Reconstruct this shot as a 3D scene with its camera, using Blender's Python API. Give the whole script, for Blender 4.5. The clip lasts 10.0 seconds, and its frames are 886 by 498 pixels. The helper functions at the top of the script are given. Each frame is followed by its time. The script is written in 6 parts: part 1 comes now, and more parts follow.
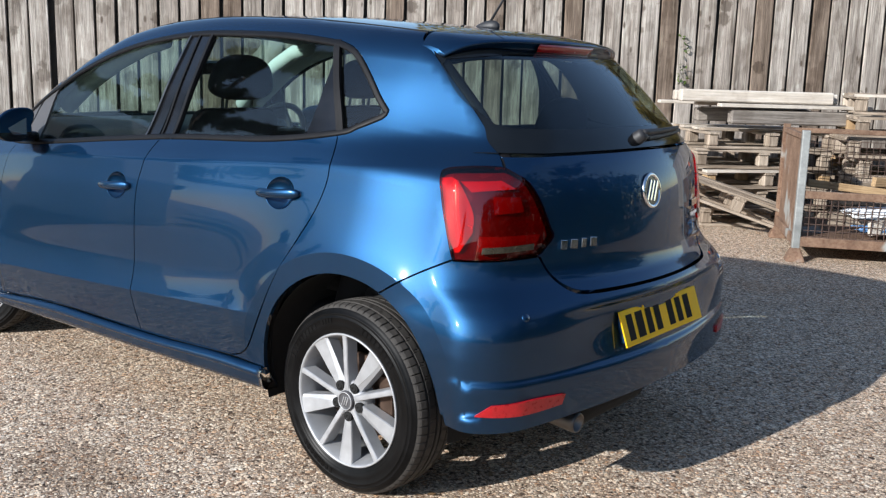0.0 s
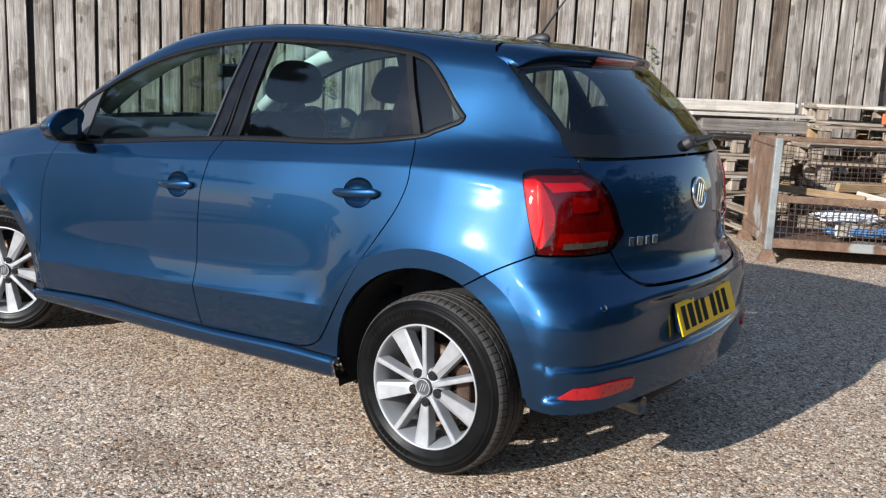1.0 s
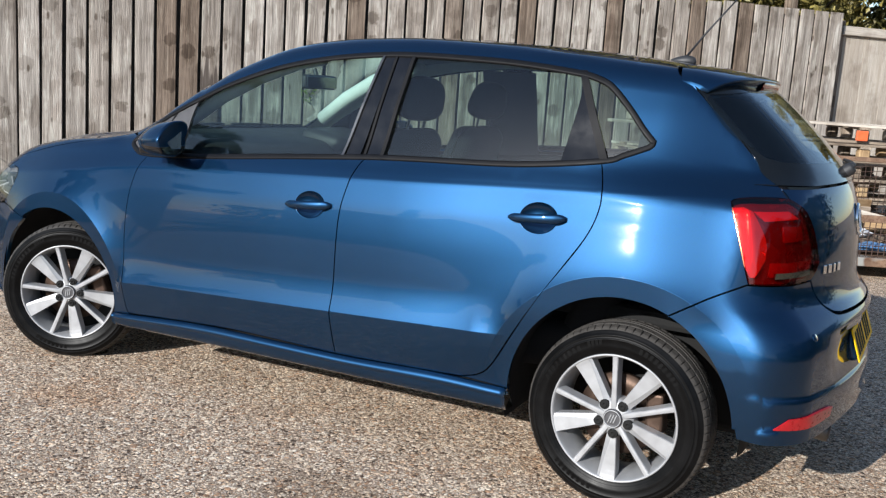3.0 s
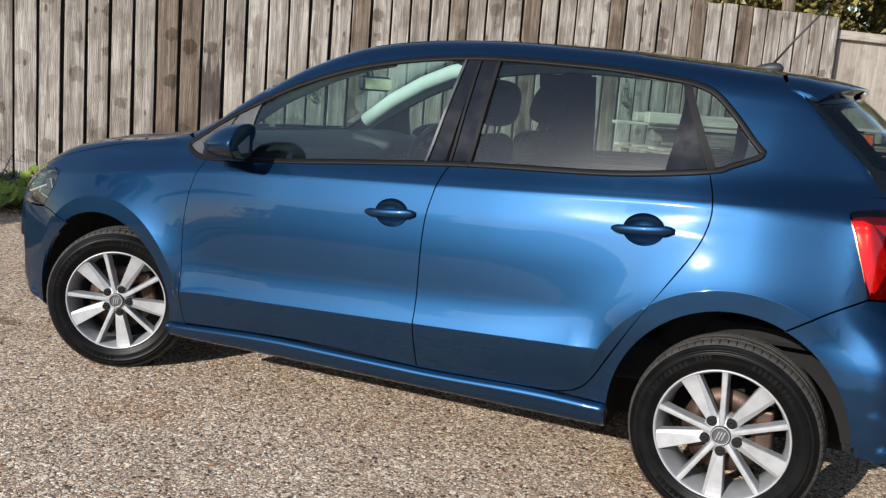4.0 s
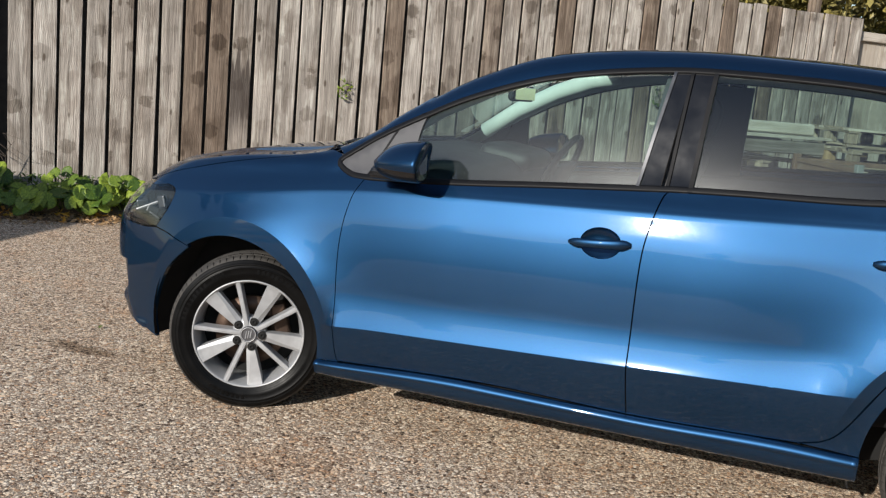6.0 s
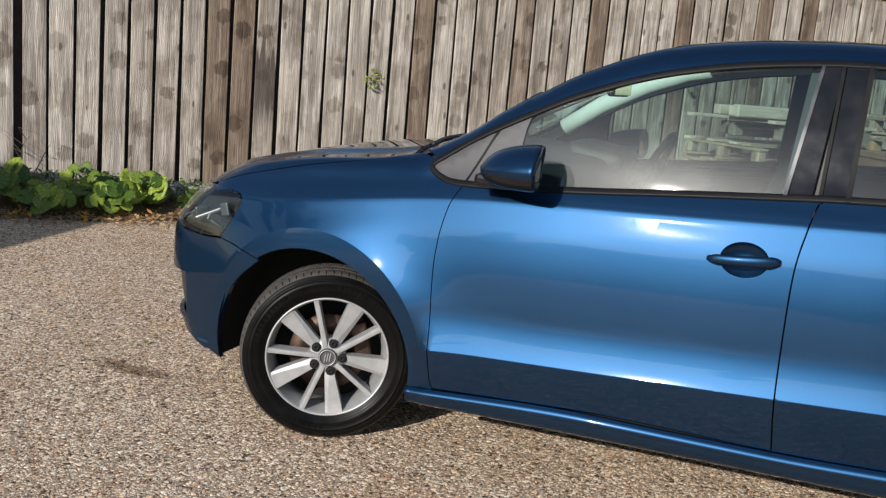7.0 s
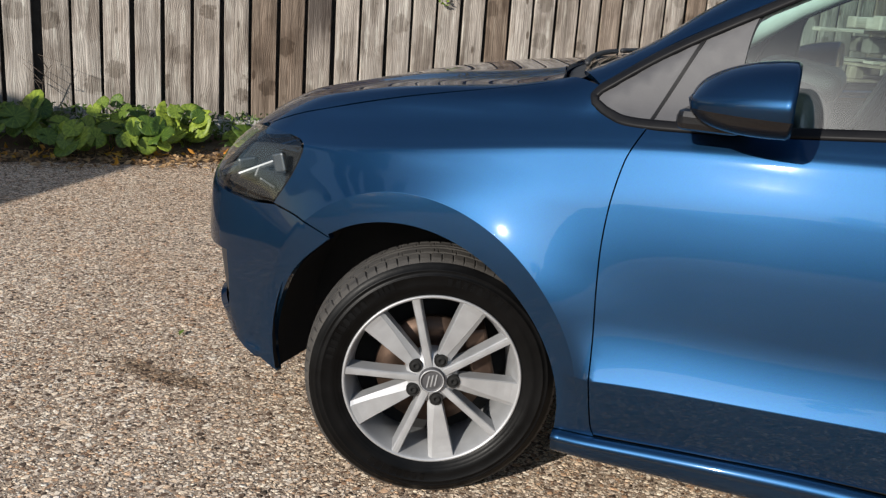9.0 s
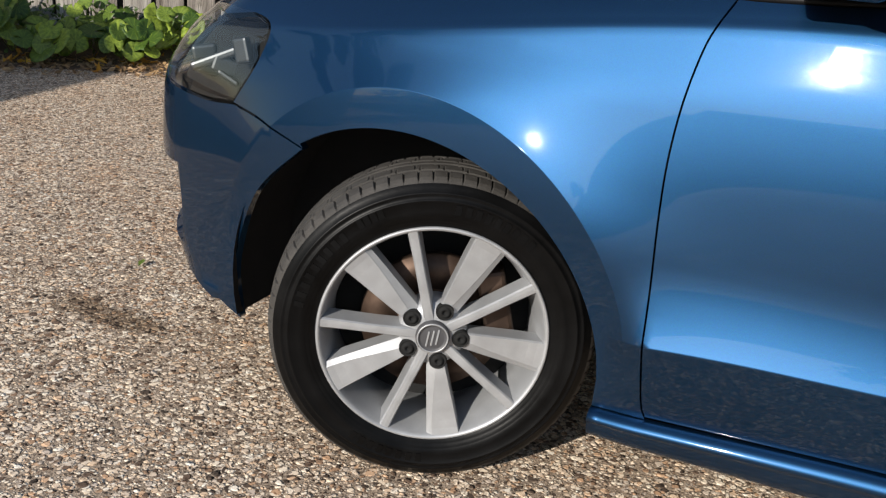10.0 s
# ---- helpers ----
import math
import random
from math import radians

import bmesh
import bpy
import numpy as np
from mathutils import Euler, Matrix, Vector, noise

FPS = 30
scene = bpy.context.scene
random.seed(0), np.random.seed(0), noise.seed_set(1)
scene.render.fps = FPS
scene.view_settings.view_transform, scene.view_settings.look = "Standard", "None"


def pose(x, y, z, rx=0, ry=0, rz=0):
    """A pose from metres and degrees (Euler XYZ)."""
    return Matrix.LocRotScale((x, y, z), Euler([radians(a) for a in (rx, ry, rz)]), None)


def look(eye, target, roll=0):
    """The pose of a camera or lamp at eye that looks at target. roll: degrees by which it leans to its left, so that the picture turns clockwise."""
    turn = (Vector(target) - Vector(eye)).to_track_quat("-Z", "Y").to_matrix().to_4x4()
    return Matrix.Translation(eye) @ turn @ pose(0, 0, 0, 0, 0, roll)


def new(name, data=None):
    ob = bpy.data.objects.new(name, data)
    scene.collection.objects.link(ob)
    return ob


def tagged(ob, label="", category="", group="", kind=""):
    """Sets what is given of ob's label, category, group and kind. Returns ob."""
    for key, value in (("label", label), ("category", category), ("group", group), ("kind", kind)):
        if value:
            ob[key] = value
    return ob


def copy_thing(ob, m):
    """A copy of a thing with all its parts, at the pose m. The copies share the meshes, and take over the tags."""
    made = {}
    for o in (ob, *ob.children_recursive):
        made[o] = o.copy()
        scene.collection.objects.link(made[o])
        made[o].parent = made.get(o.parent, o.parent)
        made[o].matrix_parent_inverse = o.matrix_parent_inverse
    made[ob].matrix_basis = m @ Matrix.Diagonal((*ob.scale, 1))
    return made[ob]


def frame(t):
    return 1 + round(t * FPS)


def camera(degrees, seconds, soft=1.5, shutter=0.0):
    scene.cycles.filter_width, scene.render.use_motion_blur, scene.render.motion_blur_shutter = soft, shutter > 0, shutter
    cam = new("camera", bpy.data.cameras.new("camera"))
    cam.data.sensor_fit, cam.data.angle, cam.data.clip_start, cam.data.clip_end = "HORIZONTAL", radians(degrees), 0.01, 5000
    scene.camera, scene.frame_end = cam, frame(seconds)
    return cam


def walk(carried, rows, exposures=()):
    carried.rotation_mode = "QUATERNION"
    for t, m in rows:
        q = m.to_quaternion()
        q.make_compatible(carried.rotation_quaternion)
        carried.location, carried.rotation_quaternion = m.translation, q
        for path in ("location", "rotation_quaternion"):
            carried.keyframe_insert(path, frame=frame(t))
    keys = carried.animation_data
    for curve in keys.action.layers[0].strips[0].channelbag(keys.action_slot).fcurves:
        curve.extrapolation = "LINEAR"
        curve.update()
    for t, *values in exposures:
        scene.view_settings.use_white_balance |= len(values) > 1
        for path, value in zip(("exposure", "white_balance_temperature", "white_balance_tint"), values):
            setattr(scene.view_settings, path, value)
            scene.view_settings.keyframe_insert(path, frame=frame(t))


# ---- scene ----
cam = camera(50.4, 10.0, soft=1.3)
PATH = [
    (0, (1.932, -2.698, 1.279), (0.689, -1.176, 0.907), 1.7),
    (0.5, (1.845, -2.925, 1.282), (0.657, -1.359, 0.914), 2.1),
    (1, (1.706, -3.136, 1.28), (0.577, -1.525, 0.92), 2.6),
    (1.5, (1.468, -3.326, 1.281), (0.4, -1.673, 0.927), 3.1),
    (2, (1.271, -3.388, 1.27), (0.255, -1.702, 0.919), 3.5),
    (2.5, (1.05, -3.439, 1.281), (0.087, -1.721, 0.935), 3.7),
    (3, (0.816, -3.553, 1.289), (-0.1, -1.809, 0.946), 3.9),
    (4.5, (0.115, -3.686, 1.282), (-0.686, -1.886, 0.937), 4.9),
    (5, (-0.137, -3.719, 1.299), (-0.91, -1.907, 0.954), 5.1),
    (5.5, (-0.353, -3.707, 1.289), (-1.098, -1.883, 0.945), 5.2),
    (7, (-1.055, -3.489, 1.282), (-1.754, -1.654, 0.904), 5.0),
    (7.5, (-1.268, -3.295, 1.258), (-1.97, -1.465, 0.859), 5.1),
    (8, (-1.414, -3.104, 1.244), (-2.133, -1.29, 0.807), 4.6),
    (8.5, (-1.572, -2.899, 1.222), (-2.317, -1.104, 0.748), 4.5),
    (9, (-1.659, -2.619, 1.166), (-2.432, -0.853, 0.632), 4.1),
    (9.5, (-1.726, -2.379, 1.097), (-2.511, -0.641, 0.494), 4.5),
    (10, (-1.84, -2.153, 1.013), (-2.616, -0.442, 0.327), 5.0),
]
EXPOSURES = [(0, 0.65, 6020, 10), (2.5, 0.56, 6050, 10), (4.5, 0.36, 6350, 10), (7, 0.28, 6500, 10), (10, 0.29, 6500, 10)]
walk(cam, [(t, look(eye, target, roll)) for t, eye, target, roll in PATH], EXPOSURES)

# ---- light ----
SUN_WAY = Vector((-0.43, -2.4, 1.0)).normalized()
world = bpy.data.worlds.new("sky")
scene.world = world
world.use_nodes = True
wn = world.node_tree
sky = wn.nodes.new("ShaderNodeTexSky")
sky.sky_type = "NISHITA"
sky.sun_disc = False
sky.sun_elevation = math.asin(SUN_WAY.z)
sky.sun_rotation = math.atan2(SUN_WAY.x, SUN_WAY.y)
sky.air_density, sky.dust_density, sky.ozone_density = 1.0, 0.4, 1.0
wn.links.new(sky.outputs["Color"], wn.nodes["Background"].inputs["Color"])
wn.nodes["Background"].inputs["Strength"].default_value = 0.122
sun = new("sun", bpy.data.lights.new("sun", "SUN"))
sun.data.energy, sun.data.angle, sun.data.color = 5.0, radians(0.55), (1.0, 0.945, 0.86)
sun.rotation_euler = (-SUN_WAY).to_track_quat("-Z", "Y").to_euler()

# ---- materials ----
class Nodes:
    """A small writer of node materials."""

    def __init__(self, name):
        self.m = bpy.data.materials.new(name)
        self.m.use_nodes = True
        self.t = self.m.node_tree
        self.bsdf = self.t.nodes["Principled BSDF"]
        self.out = self.t.nodes["Material Output"]

    def add(self, kind, **values):
        n = self.t.nodes.new("ShaderNode" + kind)
        for k, v in values.items():
            if k in n.inputs:
                self.put(n.inputs[k], v)
        return n

    def put(self, socket, v):
        if isinstance(v, bpy.types.NodeSocket):
            self.t.links.new(v, socket)
        else:
            socket.default_value = v

    def set(self, **values):
        for k, v in values.items():
            self.put(self.bsdf.inputs[k.replace("_", " ")], v)
        return self.m

    def coord(self, scale=(1, 1, 1), shift=None):
        tc = self.add("TexCoord")
        mp = self.add("Mapping", Vector=tc.outputs["Object"], Scale=scale)
        if shift is not None:
            self.put(mp.inputs["Location"], shift)
        return mp.outputs["Vector"]

    def noise(self, vec, scale, detail=4.0, rough=0.55):
        return self.add("TexNoise", Vector=vec, Scale=scale, Detail=detail, Roughness=rough).outputs["Fac"]

    def span(self, v, a, b, c=0.0, d=1.0):
        n = self.add("MapRange", Value=v)
        for i, q in zip((1, 2, 3, 4), (a, b, c, d)):
            n.inputs[i].default_value = q
        return n.outputs[0]

    def calc(self, op, a, b=0.0):
        n = self.add("Math")
        n.operation = op
        self.put(n.inputs[0], a), self.put(n.inputs[1], b)
        return n.outputs[0]

    def mix(self, f, a, b, blend="MIX"):
        n = self.add("Mix")
        n.data_type, n.blend_type, n.clamp_result = "RGBA", blend, True
        self.put(n.inputs[0], f)
        for s, v in ((n.inputs[6], a), (n.inputs[7], b)):
            self.put(s, v if isinstance(v, bpy.types.NodeSocket) else (*v, 1)[:4])
        return n.outputs[2]

    def bump(self, h, strength=0.3, dist=0.002):
        return self.add("Bump", Height=h, Strength=strength, Distance=dist).outputs["Normal"]

    def random(self):
        return self.add("ObjectInfo").outputs["Random"]


def plain(name, color, rough=0.5, metal=0.0, vary=0.18, scale=14.0, bump=0.15, coat=0.0, spec=0.5):
    """A worn surface: two scales of colour and gloss variation and a fine relief."""
    n = Nodes(name)
    v = n.coord()
    big, fine = n.noise(v, scale), n.noise(v, scale * 9, 5)
    c = n.mix(n.span(big, 0.3, 0.7), [q * (1 - vary) for q in color], [min(1, q * (1 + vary)) for q in color])
    c = n.mix(n.span(fine, 0.35, 0.75, 0, 0.5), c, [q * (1 - vary) for q in color])
    n.set(Base_Color=c, Roughness=n.span(big, 0.2, 0.8, max(0.02, rough - 0.08), min(1, rough + 0.10)), Metallic=metal, Coat_Weight=coat, Coat_Roughness=0.05, Specular_IOR_Level=spec)
    if bump:
        n.set(Normal=n.bump(fine, bump, 0.001))
    return n.m


def paint_material():
    """Metallic lacquer: aligned blue flakes under a clear coat, with a little haze round the sun's image."""
    n = Nodes("metallic_blue_paint")
    v = n.coord()
    flake = n.add("TexVoronoi", Vector=v, Scale=1400.0).outputs["Color"]
    drift = n.noise(v, 2.5, 3)
    c = n.mix(n.span(drift, 0.3, 0.7), (0.0125, 0.0500, 0.118), (0.0145, 0.0550, 0.128))
    c = n.mix(0.25, c, n.mix(1.0, c, flake, "MULTIPLY"))
    dust = n.noise(v, 60, 6, 0.7)
    flakes = n.add("BsdfGlossy", Color=c, Roughness=0.425)
    flakes.distribution = "BECKMANN"
    loose = n.add("BsdfGlossy", Color=c, Roughness=0.62)
    base = n.add("MixShader")
    base.inputs[0].default_value = 0.45
    n.put(base.inputs[1], flakes.outputs[0]), n.put(base.inputs[2], loose.outputs[0])
    coat = n.add("BsdfGlossy", Color=(1, 1, 1, 1), Roughness=n.span(dust, 0.3, 0.8, 0.015, 0.05))
    haze = n.add("BsdfGlossy", Color=(1, 1, 1, 1), Roughness=0.13)
    top = n.add("MixShader")
    top.inputs[0].default_value = 0.045
    n.put(top.inputs[1], coat.outputs[0]), n.put(top.inputs[2], haze.outputs[0])
    full = n.add("MixShader")
    n.put(full.inputs[0], n.add("Fresnel", IOR=1.38).outputs[0])
    n.put(full.inputs[1], base.outputs[0]), n.put(full.inputs[2], top.outputs[0])
    n.t.links.new(full.outputs[0], n.out.inputs["Surface"])
    return n.m


def glass_material(name, tint, gloss=1.0, dusty=0.0):
    n = Nodes(name)
    t = n.add("BsdfTransparent", Color=(*tint, 1))
    g = n.add("BsdfGlossy", Color=(1, 1, 1, 1), Roughness=0.02)
    f = n.add("LayerWeight", Blend=0.5).outputs["Facing"]
    k = n.calc("ADD", n.calc("MULTIPLY", n.calc("POWER", f, 5.0), 0.94), 0.055 * gloss)
    s = n.add("MixShader")
    n.put(s.inputs[0], k), n.put(s.inputs[1], t.outputs[0]), n.put(s.inputs[2], g.outputs[0])
    if dusty:
        film = n.add("BsdfGlossy", Color=(0.19, 0.20, 0.205, 1), Roughness=0.27)
        soft = n.add("BsdfDiffuse", Color=(0.15, 0.152, 0.152, 1))
        both = n.add("MixShader")
        both.inputs[0].default_value = 0.03
        n.put(both.inputs[1], film.outputs[0]), n.put(both.inputs[2], soft.outputs[0])
        s2 = n.add("MixShader")
        n.put(s2.inputs[0], n.span(n.noise(n.coord(), 5, 6, 0.7), 0.25, 0.75, dusty * 0.6, dusty * 1.3))
        n.put(s2.inputs[1], s.outputs[0]), n.put(s2.inputs[2], both.outputs[0])
        s = s2
    n.t.links.new(s.outputs[0], n.out.inputs["Surface"])
    return n.m


def ground_material():
    """Worn tarmac with tan and grey stone chips."""
    n = Nodes("stone_chip_tarmac")
    v = n.coord()
    wob = n.add("TexNoise", Vector=v, Scale=40.0, Detail=2.0)
    w = n.add("VectorMath")
    w.operation = "MULTIPLY_ADD"
    n.put(w.inputs[0], wob.outputs["Color"]), n.put(w.inputs[2], v)
    w.inputs[1].default_value = (0.012, 0.012, 0.0)
    vec = w.outputs[0]
    sand = n.noise(v, 240, 4, 0.7)
    c = n.mix(n.span(sand, 0.32, 0.68), (0.075, 0.056, 0.042), (0.62, 0.49, 0.37))
    height = n.calc("MULTIPLY", sand, 0.35)
    for scale, least, most in ((118.0, 0.25, 0.78), (78.0, 0.02, 0.80), (52.0, -0.55, 0.66)):
        chip = n.add("TexVoronoi", Vector=vec, Scale=scale)
        tone = n.add("SeparateColor", Color=chip.outputs["Color"])
        ramp = n.add("ValToRGB", Fac=tone.outputs[0])
        el = ramp.color_ramp.elements
        el[0].position, el[0].color = 0.0, (0.065, 0.049, 0.038, 1)
        el[1].position, el[1].color = 1.0, (0.90, 0.84, 0.74, 1)
        for p, q in ((0.16, (0.18, 0.12, 0.085)), (0.27, (0.58, 0.37, 0.23)), (0.42, (0.82, 0.65, 0.48)), (0.56, (0.56, 0.48, 0.41)), (0.72, (0.86, 0.72, 0.56)), (0.92, (0.90, 0.80, 0.66))):
            e = el.new(p)
            e.color = (*q, 1)
        size = n.span(tone.outputs[1], 0.0, 1.0, least, most)
        inside = n.calc("SUBTRACT", size, chip.outputs["Distance"])
        mask = n.span(inside, 0.0, 0.06)
        shade = n.mix(n.span(sand, 0.3, 0.7, 0.0, 0.35), ramp.outputs["Color"], n.mix(1.0, ramp.outputs["Color"], (0.7, 0.66, 0.6), "MULTIPLY"))
        c = n.mix(mask, c, shade)
        height = n.calc("MAXIMUM", height, n.span(inside, 0.0, 0.25, 0.0, 1.0))
    pit = n.noise(v, 115, 3, 0.65)
    c = n.mix(n.span(pit, 0.40, 0.455, 0.80, 0.0), c, n.mix(1.0, c, (0.22, 0.19, 0.165), "MULTIPLY"))
    patch = n.noise(v, 0.9, 5, 0.6)
    c = n.mix(n.span(patch, 0.48, 0.72, 0.0, 0.45), c, n.mix(1.0, c, (0.74, 0.66, 0.58), "MULTIPLY"))
    rust = n.noise(n.coord((1, 1, 1), (7, 3, 0)), 1.7, 4, 0.6)
    c = n.mix(n.span(rust, 0.56, 0.75, 0.0, 0.5), c, n.mix(1.0, c, (0.86, 0.62, 0.42), "MULTIPLY"))
    for x, y, rx, ry, dark in ((-3.44, -0.57, 0.22, 0.06, 0.9), (-0.72, -1.25, 0.30, 0.16, 0.42), (0.62, -0.98, 0.07, 0.05, 0.6)):
        mp = n.coord((1 / rx, 1 / ry, 0), (-x / rx, -y / ry, 0))
        ln = n.add("VectorMath", Vector=mp)
        ln.operation = "LENGTH"
        n.put(ln.inputs[0], mp)
        r = n.calc("ADD", ln.outputs["Value"], n.span(n.noise(v, 14, 4), 0.3, 0.7, -0.45, 0.45))
        c = n.mix(n.span(r, 0.55, 1.15, dark, 0.0), c, n.mix(1.0, c, (0.42, 0.36, 0.30), "MULTIPLY"))
    c = n.mix(1.0, c, (1.10, 1.06, 1.02), "MULTIPLY")
    n.set(Base_Color=c, Roughness=n.span(patch, 0.3, 0.7, 0.78, 0.92), Normal=n.bump(height, 1.0, 0.007), Specular_IOR_Level=0.3)
    return n.m


def wood_material(name, pale, dark, grain=1.0, knots=True, green=0.0, stain=False):
    """Weathered sawn timber; the board's length runs along its own z."""
    n = Nodes(name)
    rnd = n.random()
    sh = n.add("CombineXYZ")
    n.put(sh.inputs[0], n.calc("MULTIPLY", rnd, 37.0)), n.put(sh.inputs[2], n.calc("MULTIPLY", rnd, 91.0))
    shift = sh.outputs[0]
    v = n.coord((1, 1, 1), shift)
    wide = n.noise(n.coord((9, 9, 0.55), shift), 1.6, 4, 0.6)
    fib = n.noise(n.coord((60, 60, 1.6), shift), 1.5, 6, 0.65)
    blot = n.noise(v, 3.0, 4, 0.6)
    c = n.mix(n.span(wide, 0.30, 0.70), dark, pale)
    c = n.mix(n.span(fib, 0.40, 0.66, 0.0, 0.70 * grain), c, [q * 0.50 for q in dark])
    swirl = n.add("TexNoise", Vector=n.coord((5, 5, 3.2), shift), Scale=1.0, Detail=2.0)
    bent = n.add("VectorMath")
    bent.operation = "MULTIPLY_ADD"
    n.put(bent.inputs[0], swirl.outputs["Color"]), n.put(bent.inputs[2], n.coord((1, 1, 0.055), shift))
    bent.inputs[1].default_value = (0.11, 0.0, 0.0)
    ring = n.add("TexWave", Vector=bent.outputs[0], Scale=24.0, Distortion=6.0, Detail=3.0)
    ring.inputs["Detail Scale"].default_value = 1.2
    rings = ring.outputs["Fac"]
    c = n.mix(n.span(rings, 0.25, 0.85, 0.10 * grain, 0.0), c, n.mix(1.0, c, (0.56, 0.53, 0.50), "MULTIPLY"))
    crack = n.noise(n.coord((190, 190, 2.6), shift), 1.0, 3, 0.6)
    c = n.mix(n.span(crack, 0.63, 0.70, 0.0, 0.75 * grain), c, [q * 0.22 for q in dark])
    bloom = n.noise(n.coord((26, 26, 3.2), shift), 1.0, 4, 0.6)
    c = n.mix(n.span(bloom, 0.55, 0.75, 0.0, 0.55 * grain), c, [min(0.8, q * 1.30) for q in pale])
    c = n.mix(n.span(blot, 0.50, 0.66, 0.0, 0.65), c, n.mix(1.0, c, (0.56, 0.52, 0.49), "MULTIPLY"))
    c = n.mix(n.span(rnd, 0.0, 0.8, 0.0, 0.55), c, n.mix(1.0, c, (0.55, 0.50, 0.46), "MULTIPLY"))
    h = n.calc("SUBTRACT", n.calc("ADD", fib, n.calc("MULTIPLY", rings, 0.4)), n.calc("MULTIPLY", crack, 0.6))
    if knots:
        c = n.mix(n.span(rnd, 0.80, 0.82, 0.0, 0.8), c, n.mix(1.0, c, (0.62, 0.52, 0.44), "MULTIPLY"))
        kv = n.coord((4.6, 0.0, 4.6), shift)
        kn = n.add("TexVoronoi", Vector=kv, Scale=1.0)
        kn.inputs["Randomness"].default_value = 0.75
        rim = n.calc("ADD", kn.outputs["Distance"], n.span(n.noise(v, 30, 4), 0.3, 0.7, -0.07, 0.07))
        pick = n.span(n.add("SeparateColor", Color=kn.outputs["Color"]).outputs[0], 0.0, 0.9, 0.25, 1.0)
        spot = n.calc("MULTIPLY", n.span(rim, 0.26, 0.33, 0.85, 0.0), pick)
        c = n.mix(spot, c, n.mix(1.0, c, (0.40, 0.365, 0.335), "MULTIPLY"))
        core = n.add("TexVoronoi", Vector=n.coord((11.0, 0.0, 4.3), shift), Scale=1.0)
        pick2 = n.span(n.add("SeparateColor", Color=core.outputs["Color"]).outputs[1], 0.6, 0.7)
        dot = n.calc("MULTIPLY", n.span(core.outputs["Distance"], 0.10, 0.17, 0.8, 0.0), pick2)
        c = n.mix(dot, c, (0.07, 0.05, 0.035))
        run = n.noise(n.coord((14, 14, 0.9), shift), 1.0, 3)
        c = n.mix(n.span(run, 0.62, 0.70, 0.0, 0.6), c, (0.085, 0.062, 0.045))
    if knots:
        wet = n.noise(n.coord((7, 7, 2.2), shift), 1.0, 2, 0.4)
        c = n.mix(n.span(wet, 0.56, 0.585, 0.0, 0.42), c, n.mix(1.0, c, (0.50, 0.45, 0.41), "MULTIPLY"))
    if stain:
        place = n.add("SeparateXYZ", Vector=n.coord())
        ragged = n.calc("ADD", place.outputs[2], n.span(n.noise(n.coord((40, 40, 1.5)), 1.0, 3), 0.3, 0.7, -0.16, 0.16))
        run_low, run_high = n.span(ragged, -0.62, -0.34), n.span(ragged, 0.06, 0.12, 1.0, 0.0)
        c = n.mix(n.calc("MULTIPLY", n.calc("MULTIPLY", run_low, run_high), 0.85), c, (0.055, 0.043, 0.037))
    if green:
        c = n.mix(n.span(n.noise(v, 5, 5), 0.5, 0.75, 0, green), c, (0.10, 0.12, 0.05))
    n.set(Base_Color=c, Roughness=0.85, Normal=n.bump(h, 0.8, 0.003), Specular_IOR_Level=0.25)
    return n.m


def rust_material():
    n = Nodes("rusted_steel")
    v = n.coord()
    a, b = n.noise(v, 7, 6, 0.65), n.noise(v, 60, 5, 0.6)
    c = n.mix(n.span(a, 0.3, 0.7), (0.110, 0.066, 0.042), (0.27, 0.175, 0.115))
    c = n.mix(n.span(b, 0.45, 0.7, 0, 0.7), c, (0.09, 0.035, 0.018))
    c = n.mix(n.span(n.noise(v, 2.4, 3), 0.60, 0.66, 0.0, 0.7), c, (0.33, 0.36, 0.35))
    n.set(Base_Color=c, Roughness=0.85, Metallic=0.15, Normal=n.bump(b, 0.6, 0.002))
    return n.m


def leaf_material(name, lit, deep, veins=False):
    n = Nodes(name)
    r = n.add("NewGeometry").outputs["Random Per Island"]
    rr = n.calc("FRACT", n.calc("ADD", n.random(), r))
    c = n.mix(n.calc("POWER", rr, 1.3), deep, lit)
    c = n.mix(n.span(n.noise(n.coord(), 30, 4), 0.35, 0.7, 0, 0.4), c, [q * 0.6 for q in deep])
    if veins:
        xyz = n.add("SeparateXYZ", Vector=n.coord())
        turn = n.calc("ARCTAN2", xyz.outputs[1], xyz.outputs[0])
        ray = n.calc("SINE", n.calc("MULTIPLY", turn, 11.0))
        c = n.mix(n.span(ray, 0.90, 0.99, 0.0, 0.16), c, [min(1, q * 1.5) for q in lit])
        c = n.mix(n.span(ray, -0.2, -0.95, 0.0, 0.22), c, [q * 0.7 for q in deep])
        c = n.mix(n.span(n.noise(n.coord(), 55, 4), 0.5, 0.68, 0, 0.5), c, [q * 0.8 for q in deep])
    d = n.add("BsdfPrincipled", Roughness=0.5)
    n.put(d.inputs["Base Color"], c)
    tr = n.add("BsdfTranslucent")
    n.put(tr.inputs["Color"], c)
    s = n.add("MixShader")
    s.inputs[0].default_value = 0.3
    n.put(s.inputs[1], d.outputs[0]), n.put(s.inputs[2], tr.outputs[0])
    n.t.links.new(s.outputs[0], n.out.inputs["Surface"])
    return n.m


